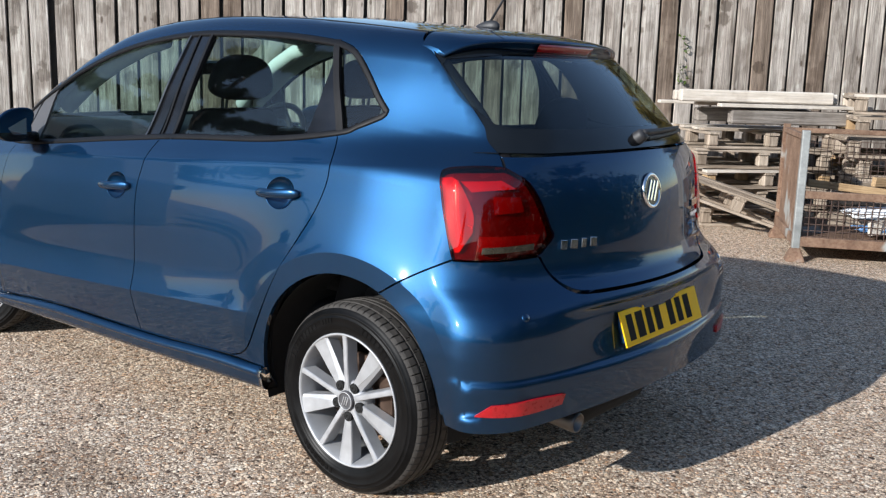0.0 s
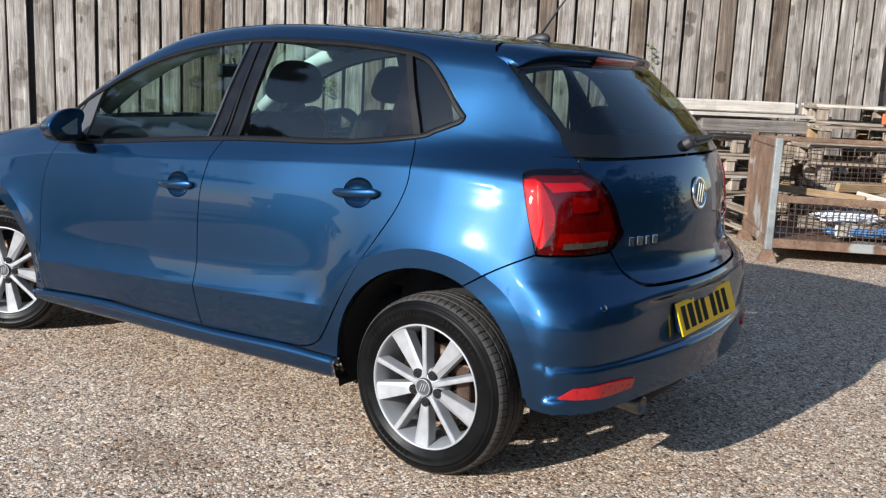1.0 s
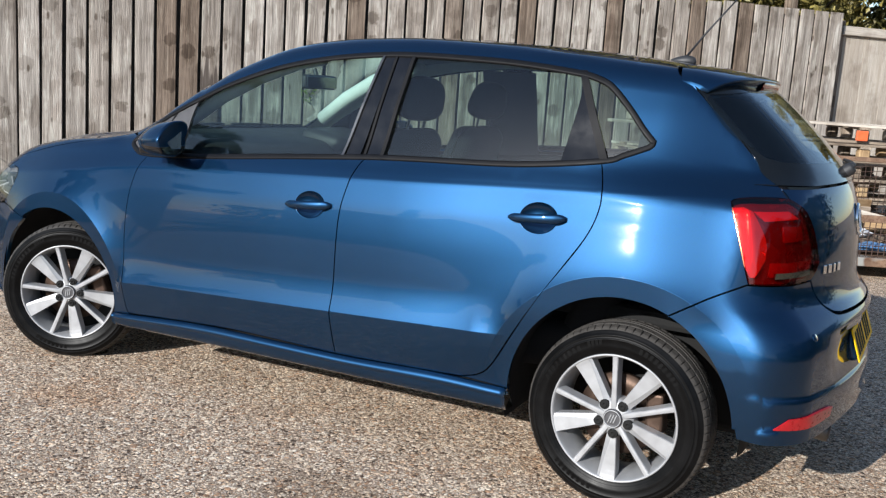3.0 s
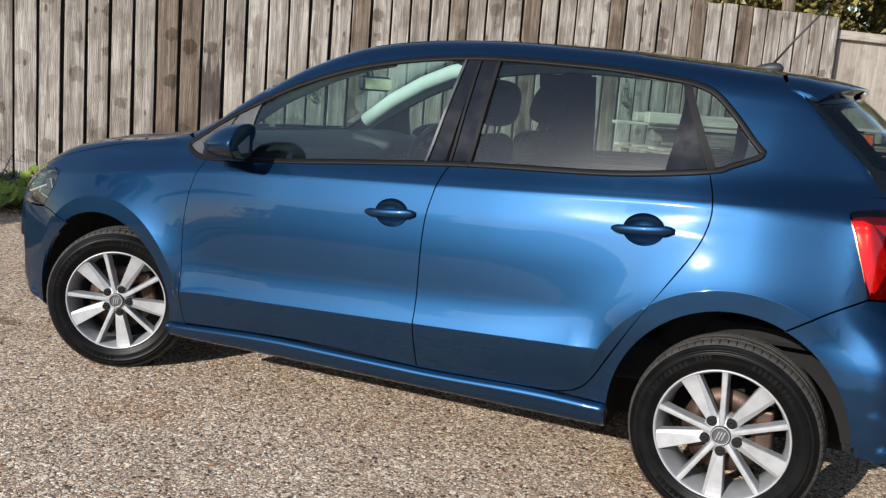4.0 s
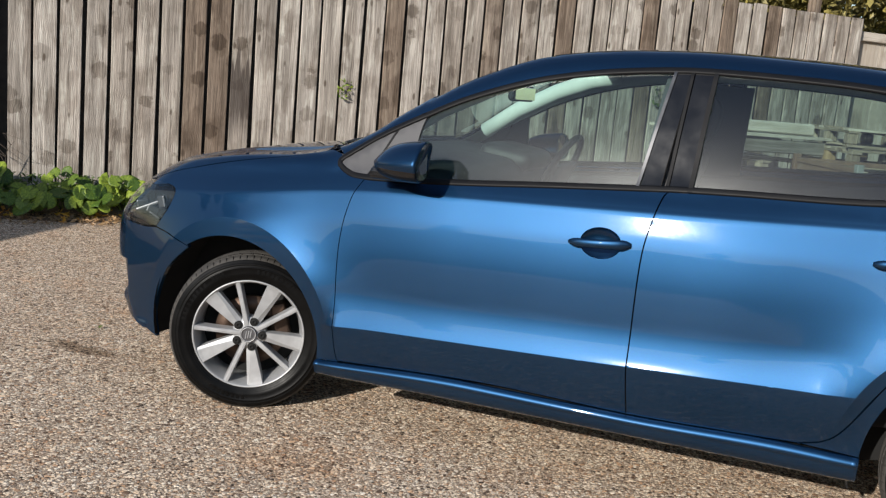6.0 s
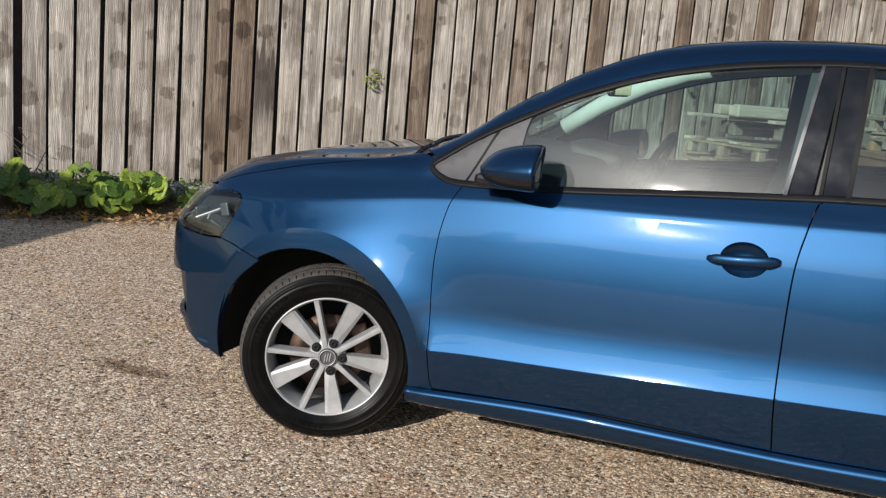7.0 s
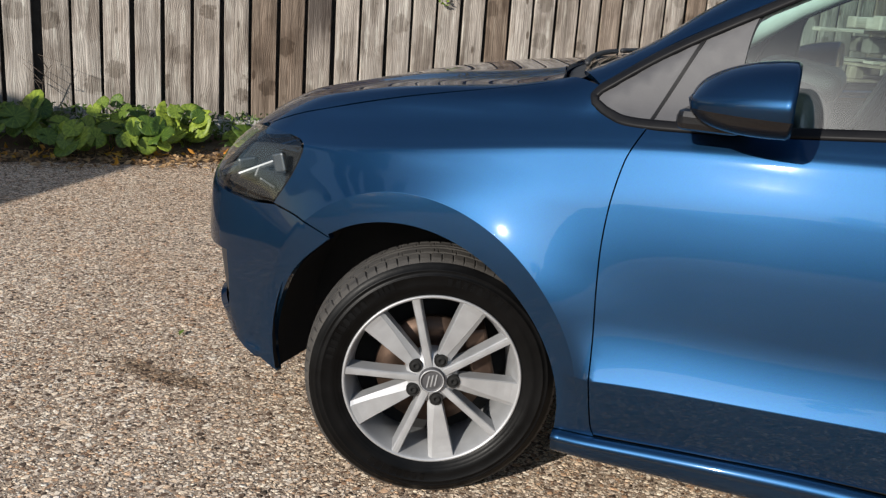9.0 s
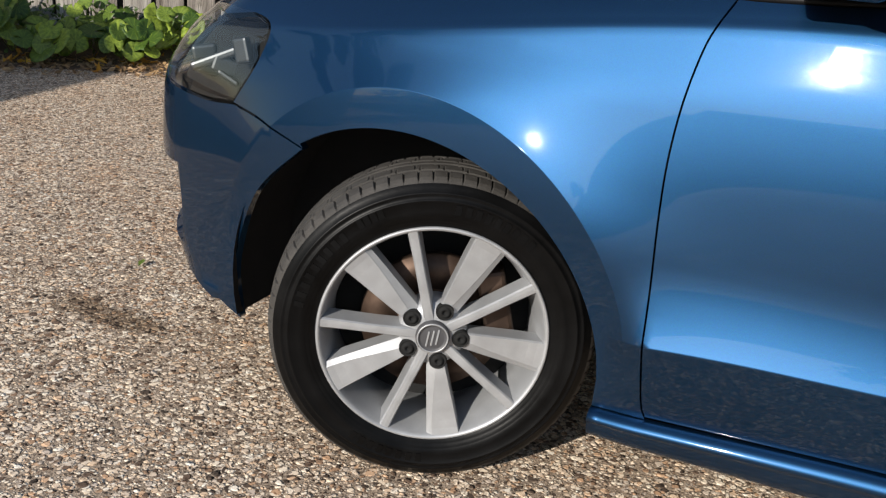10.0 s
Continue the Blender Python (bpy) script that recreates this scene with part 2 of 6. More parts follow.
PAINT = paint_material()
GLASS = glass_material("clear_tinted_glass", (0.62, 0.75, 0.71), 1.0, 0.022)
GLASS_DARK = glass_material("grey_tinted_glass", (0.50, 0.58, 0.55), 1.0, 0.018)
LENS_CLEAR = glass_material("clear_lens", (0.86, 0.88, 0.88))
LENS_RED = glass_material("red_lens", (0.90, 0.085, 0.070))
BLACK_GLOSS = plain("gloss_black_trim", (0.006, 0.006, 0.007), 0.20, vary=0.2, bump=0.0, spec=0.5)
BLACK_FRIT = plain("black_glass_border", (0.005, 0.006, 0.007), 0.05, vary=0.2, bump=0.0, spec=0.4)
BLACK_MATT = plain("matt_black", (0.012, 0.012, 0.012), 0.8, spec=0.2)
BLACK_PLASTIC = plain("black_grained_plastic", (0.022, 0.022, 0.024), 0.55, scale=20)
GREY_PLASTIC = plain("dark_grey_grained_plastic", (0.055, 0.054, 0.058), 0.55, scale=30, vary=0.12)
RUBBER_SEAL = plain("rubber_seal", (0.006, 0.006, 0.007), 0.50, scale=20, spec=0.16)
TYRE = plain("tyre_rubber", (0.0034, 0.0034, 0.0036), 0.40, scale=18, vary=0.4, bump=0.2, spec=0.12)
TREAD = plain("worn_tread_rubber", (0.040, 0.036, 0.032), 0.75, scale=25, vary=0.35, bump=0.5)
ALLOY = plain("silver_painted_alloy", (0.37, 0.375, 0.385), 0.50, metal=0.5, vary=0.08, scale=25, bump=0.03, coat=0.12)
CHROME = plain("chrome", (0.80, 0.81, 0.82), 0.10, metal=1.0, vary=0.05, bump=0.0)
STEEL = plain("worn_steel", (0.16, 0.15, 0.14), 0.42, metal=0.9, vary=0.3)
BRAKE_RUST = plain("rusty_iron", (0.12, 0.065, 0.04), 0.7, metal=0.3, vary=0.4)
DISC_STEEL = plain("dull_disc_steel", (0.085, 0.055, 0.040), 0.5, metal=0.8, vary=0.3)
DARK = plain("underbody_black", (0.006, 0.006, 0.006), 0.9, vary=0.3)
CLOTH = plain("dark_grey_seat_cloth", (0.006, 0.006, 0.007), 0.95, scale=8, vary=0.1, bump=0.0)
LINER = plain("pale_grey_headlining", (0.30, 0.31, 0.30), 0.9, scale=30, vary=0.08)
PILLAR_TRIM = plain("pale_grey_pillar_trim", (0.80, 0.84, 0.80), 0.7, scale=30, vary=0.06)
RED_DEEP = plain("deep_red_reflector", (0.065, 0.002, 0.003), 0.25, vary=0.2, coat=0.15, bump=0.0)
RED_BRIGHT = plain("bright_red_reflector", (0.36, 0.010, 0.012), 0.22, vary=0.15, coat=0.6, bump=0.0)
RED_DARK = plain("dark_red_lamp_band", (0.16, 0.006, 0.008), 0.25, vary=0.2, coat=0.6, bump=0.0)
RED_METAL = plain("red_mirrored_reflector", (1.0, 0.42, 0.22), 0.20, metal=0.70, vary=0.1, bump=0.0)
RED_MOULDED = plain("moulded_red_reflector", (0.36, 0.006, 0.010), 0.30, vary=0.25, scale=60, coat=0.3, bump=0.0)
SMOKED = plain("smoked_grey_lens", (0.035, 0.030, 0.022), 0.08, vary=0.3, bump=0.0, coat=1.0)
YELLOW = plain("yellow_reflective_plate", (0.92, 0.56, 0.004), 0.55, vary=0.04, bump=0.0, spec=0.2)
SATIN = plain("satin_metal_edge", (0.12, 0.12, 0.125), 0.35, metal=1.0, vary=0.1, bump=0.0)
MIRROR = plain("mirror_silver", (0.85, 0.87, 0.88), 0.02, metal=1.0, vary=0.02, bump=0.0)
LAMP_SILVER = plain("lamp_reflector", (0.11, 0.112, 0.115), 0.45, metal=1.0, vary=0.05, bump=0.0)
TARMAC = ground_material()
FENCE_WOOD = wood_material("weathered_fence_wood", (0.66, 0.600, 0.535), (0.21, 0.183, 0.157))
STAINED_WOOD = wood_material("water_stained_fence_wood", (0.66, 0.600, 0.535), (0.21, 0.183, 0.157), stain=True)
# wood darkened so that the shade in the fence gaps is in its colour
GAP_SHADE_WOOD = plain("gap_shade_wood", (0.050, 0.043, 0.036), 0.9, scale=9, vary=0.35, bump=0.6)
PALE_FENCE = wood_material("pale_board_wood", (0.66, 0.61, 0.54), (0.46, 0.40, 0.33), 0.6, knots=False)
PALLET_WOOD = wood_material("weathered_pallet_wood", (0.60, 0.51, 0.41), (0.25, 0.20, 0.15), knots=False)
GREY_BEAM = wood_material("grey_weathered_beam_wood", (0.36, 0.325, 0.29), (0.17, 0.15, 0.13), knots=False)
PALE_WOOD = wood_material("pale_planed_wood", (0.80, 0.75, 0.66), (0.62, 0.56, 0.48), 0.6, knots=False)
NEW_WOOD = wood_material("yellowed_offcut_wood", (0.55, 0.40, 0.23), (0.42, 0.28, 0.15), 0.7, knots=False)
RUST = rust_material()
DARK_RUST = plain("dark_rusted_wire", (0.062, 0.036, 0.026), 0.8, vary=0.4)
GALVANISED = plain("scuffed_grey_galvanised_steel", (0.30, 0.31, 0.30), 0.55, metal=0.4, vary=0.35, scale=6)
SOIL = plain("dark_leaf_litter_soil", (0.10, 0.064, 0.040), 0.95, scale=10, vary=0.4, bump=1.0)
LEAF_BIG = leaf_material("broad_green_leaf", (0.42, 0.52, 0.06), (0.050, 0.11, 0.015), True)
LEAF_SMALL = leaf_material("small_green_leaf", (0.15, 0.22, 0.04), (0.045, 0.085, 0.02))
LEAF_DRY = leaf_material("fallen_brown_leaf", (0.56, 0.36, 0.17), (0.20, 0.12, 0.065))
LEAF_HEDGE = leaf_material("autumn_hedge_leaf", (0.42, 0.35, 0.10), (0.15, 0.125, 0.04))
LEAF_GOLD = leaf_material("fallen_yellow_leaf", (0.80, 0.50, 0.05), (0.62, 0.26, 0.04))
LEAF_FIR = leaf_material("dark_conifer_leaf", (0.03, 0.05, 0.022), (0.012, 0.022, 0.012))
BARK = plain("brown_bark", (0.11, 0.085, 0.065), 0.9, scale=12, vary=0.35, bump=0.8)
RENDER_WALL = plain("grey_wall_render", (0.42, 0.40, 0.37), 0.9, scale=2, vary=0.12, bump=0.4)
WHITE_WALL = plain("off_white_wall_render", (0.72, 0.71, 0.68), 0.9, scale=2, vary=0.08, bump=0.4)
ORANGE = plain("orange_plastic", (0.75, 0.13, 0.04), 0.5)
SHEET = plain("white_plastic_sheet", (0.70, 0.72, 0.74), 0.3, vary=0.1)
BLUE_SHEET = plain("blue_plastic_sheet", (0.10, 0.22, 0.42), 0.35, vary=0.2)

# ---- mesh tools ----
def part(name, bm, material, parent=None, label="", smooth=False):
    """Links a bmesh as one mesh object, under a thing or a part."""
    me = bpy.data.meshes.new(name)
    bm.to_mesh(me)
    bm.free()
    me.materials.append(material)
    if smooth:
        me.shade_smooth()
    ob = new(name, me)
    if parent is not None:
        ob.parent = parent
    if label:
        ob["label"] = label
    return ob


def share(name, me, parent, m):
    """Another object on the same mesh."""
    ob = new(name, me)
    ob.parent = parent
    ob.matrix_basis = m
    return ob


def thing(name, label, category, group="", at=(0, 0, 0), turn=0.0, kind=""):
    ob = new(name)
    ob.empty_display_size = 0.1
    ob.matrix_basis = pose(*at, 0, 0, turn)
    return tagged(ob, label, category, group, kind)


def rbox(bm, size, at=(0, 0, 0), turn=(0, 0, 0), bevel=0.01, seg=2, taper=None):
    """Adds a box with rounded edges; taper scales its top in x and y."""
    m = pose(*at, *turn)
    tmp = bmesh.new()
    bmesh.ops.create_cube(tmp, size=1.0)
    for v in tmp.verts:
        k = taper if (taper and v.co.z > 0) else (1, 1)
        v.co = Vector((v.co.x * size[0] * k[0], v.co.y * size[1] * k[1], v.co.z * size[2]))
    if bevel:
        bmesh.ops.bevel(tmp, geom=tmp.edges[:], offset=bevel, segments=seg, profile=0.5, affect="EDGES")
    join(bm, tmp, m)
    return bm


def join(bm, tmp, m=None):
    me = bpy.data.meshes.new("tmp")
    tmp.to_mesh(me)
    tmp.free()
    if m is not None:
        me.transform(m)
    bm.from_mesh(me)
    bpy.data.meshes.remove(me)


def box(size, at=(0, 0, 0), turn=(0, 0, 0), bevel=0.01, seg=2, taper=None):
    return rbox(bmesh.new(), size, at, turn, bevel, seg, taper)


def tube(points, radius, sides=8, bm=None, taper=None):
    """A round bar along points."""
    bm = bm or bmesh.new()
    pts = [Vector(p) for p in points]
    rings = []
    for i, p in enumerate(pts):
        t = (pts[min(i + 1, len(pts) - 1)] - pts[max(i - 1, 0)]).normalized()
        a = t.orthogonal().normalized() if i == 0 else (rings[-1][1] - t * rings[-1][1].dot(t)).normalized()
        b = t.cross(a)
        r = radius * (1 if taper is None else 1 + (taper - 1) * i / (len(pts) - 1))
        rings.append(([bm.verts.new(p + r * (math.cos(q) * a + math.sin(q) * b)) for q in np.arange(sides) * 2 * math.pi / sides], a))
    for (r0, _), (r1, _) in zip(rings, rings[1:]):
        for k in range(sides):
            bm.faces.new((r0[k], r0[(k + 1) % sides], r1[(k + 1) % sides], r1[k]))
    bm.faces.new(rings[0][0][::-1])
    bm.faces.new(rings[-1][0])
    return bm


def lathe(profile, seg=48, bm=None, axis_y=True, wave=None):
    """Turns (radius, along) points about the y axis; wave(i, k) changes the radius."""
    bm = bm or bmesh.new()
    rings = []
    for i, (r, y) in enumerate(profile):
        ring = []
        for k in range(seg):
            a = 2 * math.pi * k / seg
            q = r + (wave(i, k) if wave else 0)
            ring.append(bm.verts.new((q * math.sin(a), y, q * math.cos(a))))
        rings.append(ring)
    for a, b in zip(rings, rings[1:]):
        for k in range(seg):
            bm.faces.new((a[k], a[(k + 1) % seg], b[(k + 1) % seg], b[k]))
    return bm


def disc(r, y, seg=32, bm=None, flip=False):
    bm = bm or bmesh.new()
    vs = [bm.verts.new((r * math.sin(2 * math.pi * k / seg), y, r * math.cos(2 * math.pi * k / seg))) for k in range(seg)]
    bm.faces.new(vs[::-1] if flip else vs)
    return bm

# ---- ground ----
def sheet(name, x0, x1, y0, y1, n, material, lift=0.0):
    bm = bmesh.new()
    bmesh.ops.create_grid(bm, x_segments=n, y_segments=n, size=0.5)
    for v in bm.verts:
        v.co = Vector((x0 + (v.co.x + 0.5) * (x1 - x0), y0 + (v.co.y + 0.5) * (y1 - y0), lift))
    return part(name, bm, material)


ground = tagged(sheet("ground", -600, 600, -600, 600, 8, TARMAC), "worn tan and grey stone-chip tarmac yard", "ground", kind="structure")

# the fence's line: s metres along it, off metres in front of it (towards the yard)
FENCE_AT, FENCE_TURN = Vector((-6.351, 2.077, 0)), 44.7
FENCE = pose(*FENCE_AT, 0, 0, FENCE_TURN)


def by_fence(s, off=0.0, z=0.0):
    return FENCE @ Vector((s, -off, z))


# ---- the car's form: x = 0 at the rear axle, front towards -x, near side towards -y ----
def pchip(xs, ys):
    xs, ys = np.array(xs, float), np.array(ys, float)
    h, d = np.diff(xs), np.diff(ys) / np.diff(xs)
    m = np.zeros(len(xs))
    for i in range(1, len(xs) - 1):
        if d[i - 1] * d[i] > 0:
            a, b = 2 * h[i] + h[i - 1], h[i] + 2 * h[i - 1]
            m[i] = (a + b) / (a / d[i - 1] + b / d[i])
    m[0], m[-1] = d[0], d[-1]

    def f(x):
        x = np.asarray(x, float)
        i = np.clip(np.searchsorted(xs, x) - 1, 0, len(xs) - 2)
        u = (x - xs[i]) / h[i]
        inner = (1 + 2 * u) * (1 - u) ** 2 * ys[i] + u * (1 - u) ** 2 * h[i] * m[i] + u * u * (3 - 2 * u) * ys[i + 1] + u * u * (u - 1) * h[i] * m[i + 1]
        low, high = ys[0] + m[0] * (x - xs[0]), ys[-1] + m[-1] * (x - xs[-1])
        return np.where(u < 0, low, np.where(u > 1, high, inner))
    return f


SIDE = pchip([0.10, 0.20, 0.30, 0.40, 0.456, 0.51, 0.56, 0.70, 0.82, 0.90, 0.930, 0.947, 1.01, 1.20, 1.45],
             [0.755, 0.782, 0.799, 0.808, 0.810, 0.8105, 0.8098, 0.806, 0.795, 0.7765, 0.768, 0.757, 0.710, 0.625, 0.50])
PLAN = pchip([-3.4, -3.1, -2.9, -2.6, -2.3, -1.9, -1.3, -0.8, -0.4, 0.0, 0.26, 0.35, 0.5, 0.65],
             [0.30, 0.13, 0.072, 0.030, 0.014, 0.004, 0.0, 0.003, 0.010, 0.028, 0.057, 0.067, 0.085, 0.11])
REAR = pchip([0.10, 0.20, 0.30, 0.45, 0.56, 0.62, 0.66, 0.70, 0.74, 0.80, 0.93, 1.02, 1.06, 1.18, 1.30, 1.40, 1.5],
             [0.58, 0.625, 0.643, 0.652, 0.655, 0.648, 0.628, 0.597, 0.586, 0.582, 0.568, 0.542, 0.522, 0.420, 0.289, 0.162, 0.035])
NOSE = pchip([0.1, 0.2, 0.28, 0.38, 0.5, 0.6, 0.7, 0.8, 0.9],
             [-3.10, -3.235, -3.31, -3.355, -3.379, -3.374, -3.308, -3.185, -3.041])
ROOF = pchip([-3.4, -3.2, -3.0, -2.7, -2.3, -2.12, -2.0, -1.75, -1.5, -1.2, -0.95, -0.6, -0.3, 0.0, 0.3, 0.5],
             [0.761, 0.832, 0.897, 0.966, 1.026, 1.108, 1.193, 1.343, 1.43, 1.467, 1.476, 1.468, 1.448, 1.421, 1.392, 1.362])


def smax(a, b, r):
    return np.minimum(np.maximum(a, b), -r) + np.hypot(np.maximum(a + r, 0), np.maximum(b + r, 0))


def ease(v, a, b):
    u = np.clip((v - a) / (b - a), 0, 1)
    return u * u * (3 - 2 * u)


ARCHES = ((0.0, 0.300, 0.447), (-2.545, 0.290, 0.432))


def flare(x, z):
    """a lip round each wheel, with a creased crest"""
    out = 0
    for cx, cz, crest in ARCHES:
        rear = cx > -1
        high, reach, sunk = (0.046, 0.105, 0.020) if rear else (0.034, 0.100, 0.014)
        r = np.hypot(x - cx, z - cz)
        rise = high * np.exp(-np.maximum(r - crest, 0) / reach) * (1 - 0.10 * np.clip((crest - r) / 0.08, 0, 1.5))
        near = 1 - ease(np.abs(x - cx), 0.30, 0.85)
        out = out + (1 - 0.35 * ease(x, 0.20, 0.42)) * (rise - sunk * near) * (0.10 + 0.90 * ease(z, 0.34, 0.62)) * (1 - 0.75 * ease(z, 0.90, 1.10)) * (1 - 0.85 * ease(x, 0.14, 0.34) * (1 - ease(z, 0.62, 0.76)))
    return out


def crease(x, zeta):
    """the sharp fold low on the doors"""
    up = np.clip((zeta - 0.456) / 0.13, 0, 1)
    down = np.clip((0.456 - zeta) / 0.17, 0, 1)
    return 0.0250 * np.where(zeta > 0.456, (1 - up) ** 2.0, 1 - down) * ease(x, -2.17, -2.08) * ease(x, -0.34, -0.50)


SCOOPS = ((-1.190, 0.830, 0.066, 0.049), (-0.312, 0.889, 0.066, 0.050))


def scoop(x, z):
    out = 0
    for cx, cz, rx, rz in SCOOPS:
        q = np.clip(1 - ((x - cx) / rx) ** 2 - ((z - cz) / rz) ** 2, 0, 1)
        out = out + 0.030 * q ** 0.75
    return out


def field(x, y, z):
    """below zero inside the car's skin, about the distance from it outside"""
    y = np.abs(y)
    zeta = z - 0.054 * (x + 1.2) + 0.065 * ease(x, -1.9, -3.0)
    low = 1 - ease(z, 0.56, 0.76)
    plan = PLAN(x) * (1 - 0.5 * low * (x > 0) * ease(x, 0.1, 0.45))
    u = np.maximum(x + 0.22, 0)
    plan = plan + 0.22 * u * u / (u + 0.14) * ease(z, 0.965, 1.10)
    lean = 0.07 * (np.clip(z - 0.52, 0, 0.43) - 0.20) * ease(x, 0.0, 0.30)
    side = (y - SIDE(zeta) + lean + plan - flare(x, z) - crease(x, zeta) + scoop(x, z)) * 0.96
    recess = 0.030 * (1 - ease(y, 0.28, 0.58)) * ease(z, 0.42, 0.575) * (1 - ease(z, 0.602, 0.635))
    rear = (x - REAR(z) + recess + (0.33 - 0.10 * low) * y ** 2) * 0.93
    nose = (NOSE(z) + 0.18 * y ** 2 + 0.15 * y ** 4 - x) * 0.9
    top = (z - ROOF(x) + np.where(x > -1.9, 0.13, 0.10) * y ** 2) * 0.93
    f = smax(side, rear, 0.11)
    f = smax(f, nose, 0.10)
    return smax(f, top, 0.07 - 0.035 * ease(x, -2.20, -2.40))


def cast(o, d, level=0.0, far=3.0, n=60):
    """first meeting of rays o + t d with the body"""
    o, d = np.atleast_2d(o).astype(float), np.atleast_2d(d).astype(float)
    ts = np.linspace(0, far, n)
    P = o[:, None] + ts[None, :, None] * d[:, None]
    v = field(P[..., 0], P[..., 1], P[..., 2]) - level
    inside = v < 0
    k = np.argmax(inside, axis=1)
    ok = inside.any(axis=1)
    hi = ts[k]
    lo = ts[np.maximum(k - 1, 0)]
    for _ in range(30):
        mid = (lo + hi) / 2
        p = o + mid[:, None] * d
        s = field(p[:, 0], p[:, 1], p[:, 2]) - level < 0
        hi = np.where(s, mid, hi)
        lo = np.where(s, lo, mid)
    return o + hi[:, None] * d, ok


def normal(p):
    e = 1e-4
    x, y, z = p[:, 0], p[:, 1], p[:, 2]
    n = np.stack([field(x + e, y, z) - field(x - e, y, z), field(x, y + e, z) - field(x, y - e, z), field(x, y, z + e) - field(x, y, z - e)], 1)
    return n / np.maximum(np.linalg.norm(n, axis=1, keepdims=True), 1e-9)


# ---- panels cut out of the car's form ----
def spline(points, step=0.012):
    """A smooth open curve through points, evenly set."""
    p = np.array(points, float)
    if len(p) == 2:
        n = max(2, int(np.linalg.norm(p[1] - p[0]) / step) + 1)
        return p[0] + np.linspace(0, 1, n)[:, None] * (p[1] - p[0])
    q = np.vstack([2 * p[0] - p[1], p, 2 * p[-1] - p[-2]])
    out = []
    for i in range(1, len(q) - 2):
        a, b, c, d = q[i - 1:i + 3]
        n = max(2, int(np.linalg.norm(c - b) / step) + 1)
        u = np.linspace(0, 1, n, endpoint=False)[:, None]
        out.append(0.5 * (2 * b + (c - a) * u + (2 * a - 5 * b + 4 * c - d) * u ** 2 + (3 * b - a - 3 * c + d) * u ** 3))
    out.append(p[-1:])
    return np.vstack(out)


def S(*xz):
    """places on the near side, from x and z"""
    a = np.array(xz, float)
    p, _ = cast(np.stack([a[:, 0], np.full(len(a), -1.6), a[:, 1]], 1), np.tile((0.0, 1.0, 0.0), (len(a), 1)), far=1.6, n=80)
    return p


def T(*xy):
    """places on top, from x and y"""
    a = np.array(xy, float)
    p, _ = cast(np.stack([a[:, 0], a[:, 1], np.full(len(a), 1.8)], 1), np.tile((0.0, 0.0, -1.0), (len(a), 1)), far=1.7, n=100)
    return p


def K(*yz):
    """places at the back, from y and z"""
    a = np.array(yz, float)
    p, _ = cast(np.stack([np.full(len(a), 1.2), a[:, 0], a[:, 1]], 1), np.tile((-1.0, 0.0, 0.0), (len(a), 1)), far=2.0, n=100)
    return p


def N(*yz):
    """places at the front, from y and z"""
    a = np.array(yz, float)
    p, _ = cast(np.stack([np.full(len(a), -3.9), a[:, 0], a[:, 1]], 1), np.tile((1.0, 0.0, 0.0), (len(a), 1)), far=2.0, n=100)
    return p


def loop(*runs):
    """one closed outline from runs of points, each run smooth, with corners between runs"""
    out = [spline(r) for r in runs]
    pts = np.vstack(out)
    keep = [0]
    for i in range(1, len(pts)):
        if np.linalg.norm(pts[i] - pts[keep[-1]]) > 0.0015:
            keep.append(i)
    if np.linalg.norm(pts[keep[-1]] - pts[0]) < 0.0015:
        keep.pop()
    return pts[keep]


def axes(d):
    d = np.array(d, float) / np.linalg.norm(d)
    up = np.array((0, 1.0, 0)) if abs(d[2]) > 0.95 else np.array((0, 0, 1.0))
    e2 = up - d * (up @ d)
    e2 /= np.linalg.norm(e2)
    return np.cross(d, e2), e2, d


def inset(p2, by):
    a, b = np.roll(p2, 1, 0), np.roll(p2, -1, 0)
    t = b - a
    t /= np.maximum(np.linalg.norm(t, axis=1, keepdims=True), 1e-9)
    return p2 + by * np.stack([-t[:, 1], t[:, 0]], 1)


def within(p2, poly):
    x, y = p2[:, 0], p2[:, 1]
    out = np.zeros(len(p2), bool)
    a, b = poly, np.roll(poly, -1, 0)
    for (x0, y0), (x1, y1) in zip(a, b):
        if y0 != y1:
            out ^= ((y0 > y) != (y1 > y)) & (x < (x1 - x0) * (y - y0) / (y1 - y0) + x0)
    return out


def away(p, q):
    """distance of each place from the nearest place of a line"""
    out = np.empty(len(p))
    for k in range(0, len(p), 3000):
        out[k:k + 3000] = np.sqrt(((p[k:k + 3000, None] - q[None]) ** 2).sum(2).min(1))
    return out


def project(p2, e1, e2, d, level):
    o = p2[:, :1] * e1 + p2[:, 1:] * e2 + d * (np.array((-1.3, 0, 0.7)) @ d - 3.2)
    p, _ = cast(o, np.tile(d, (len(o), 1)), level, far=6.0, n=200)
    return p


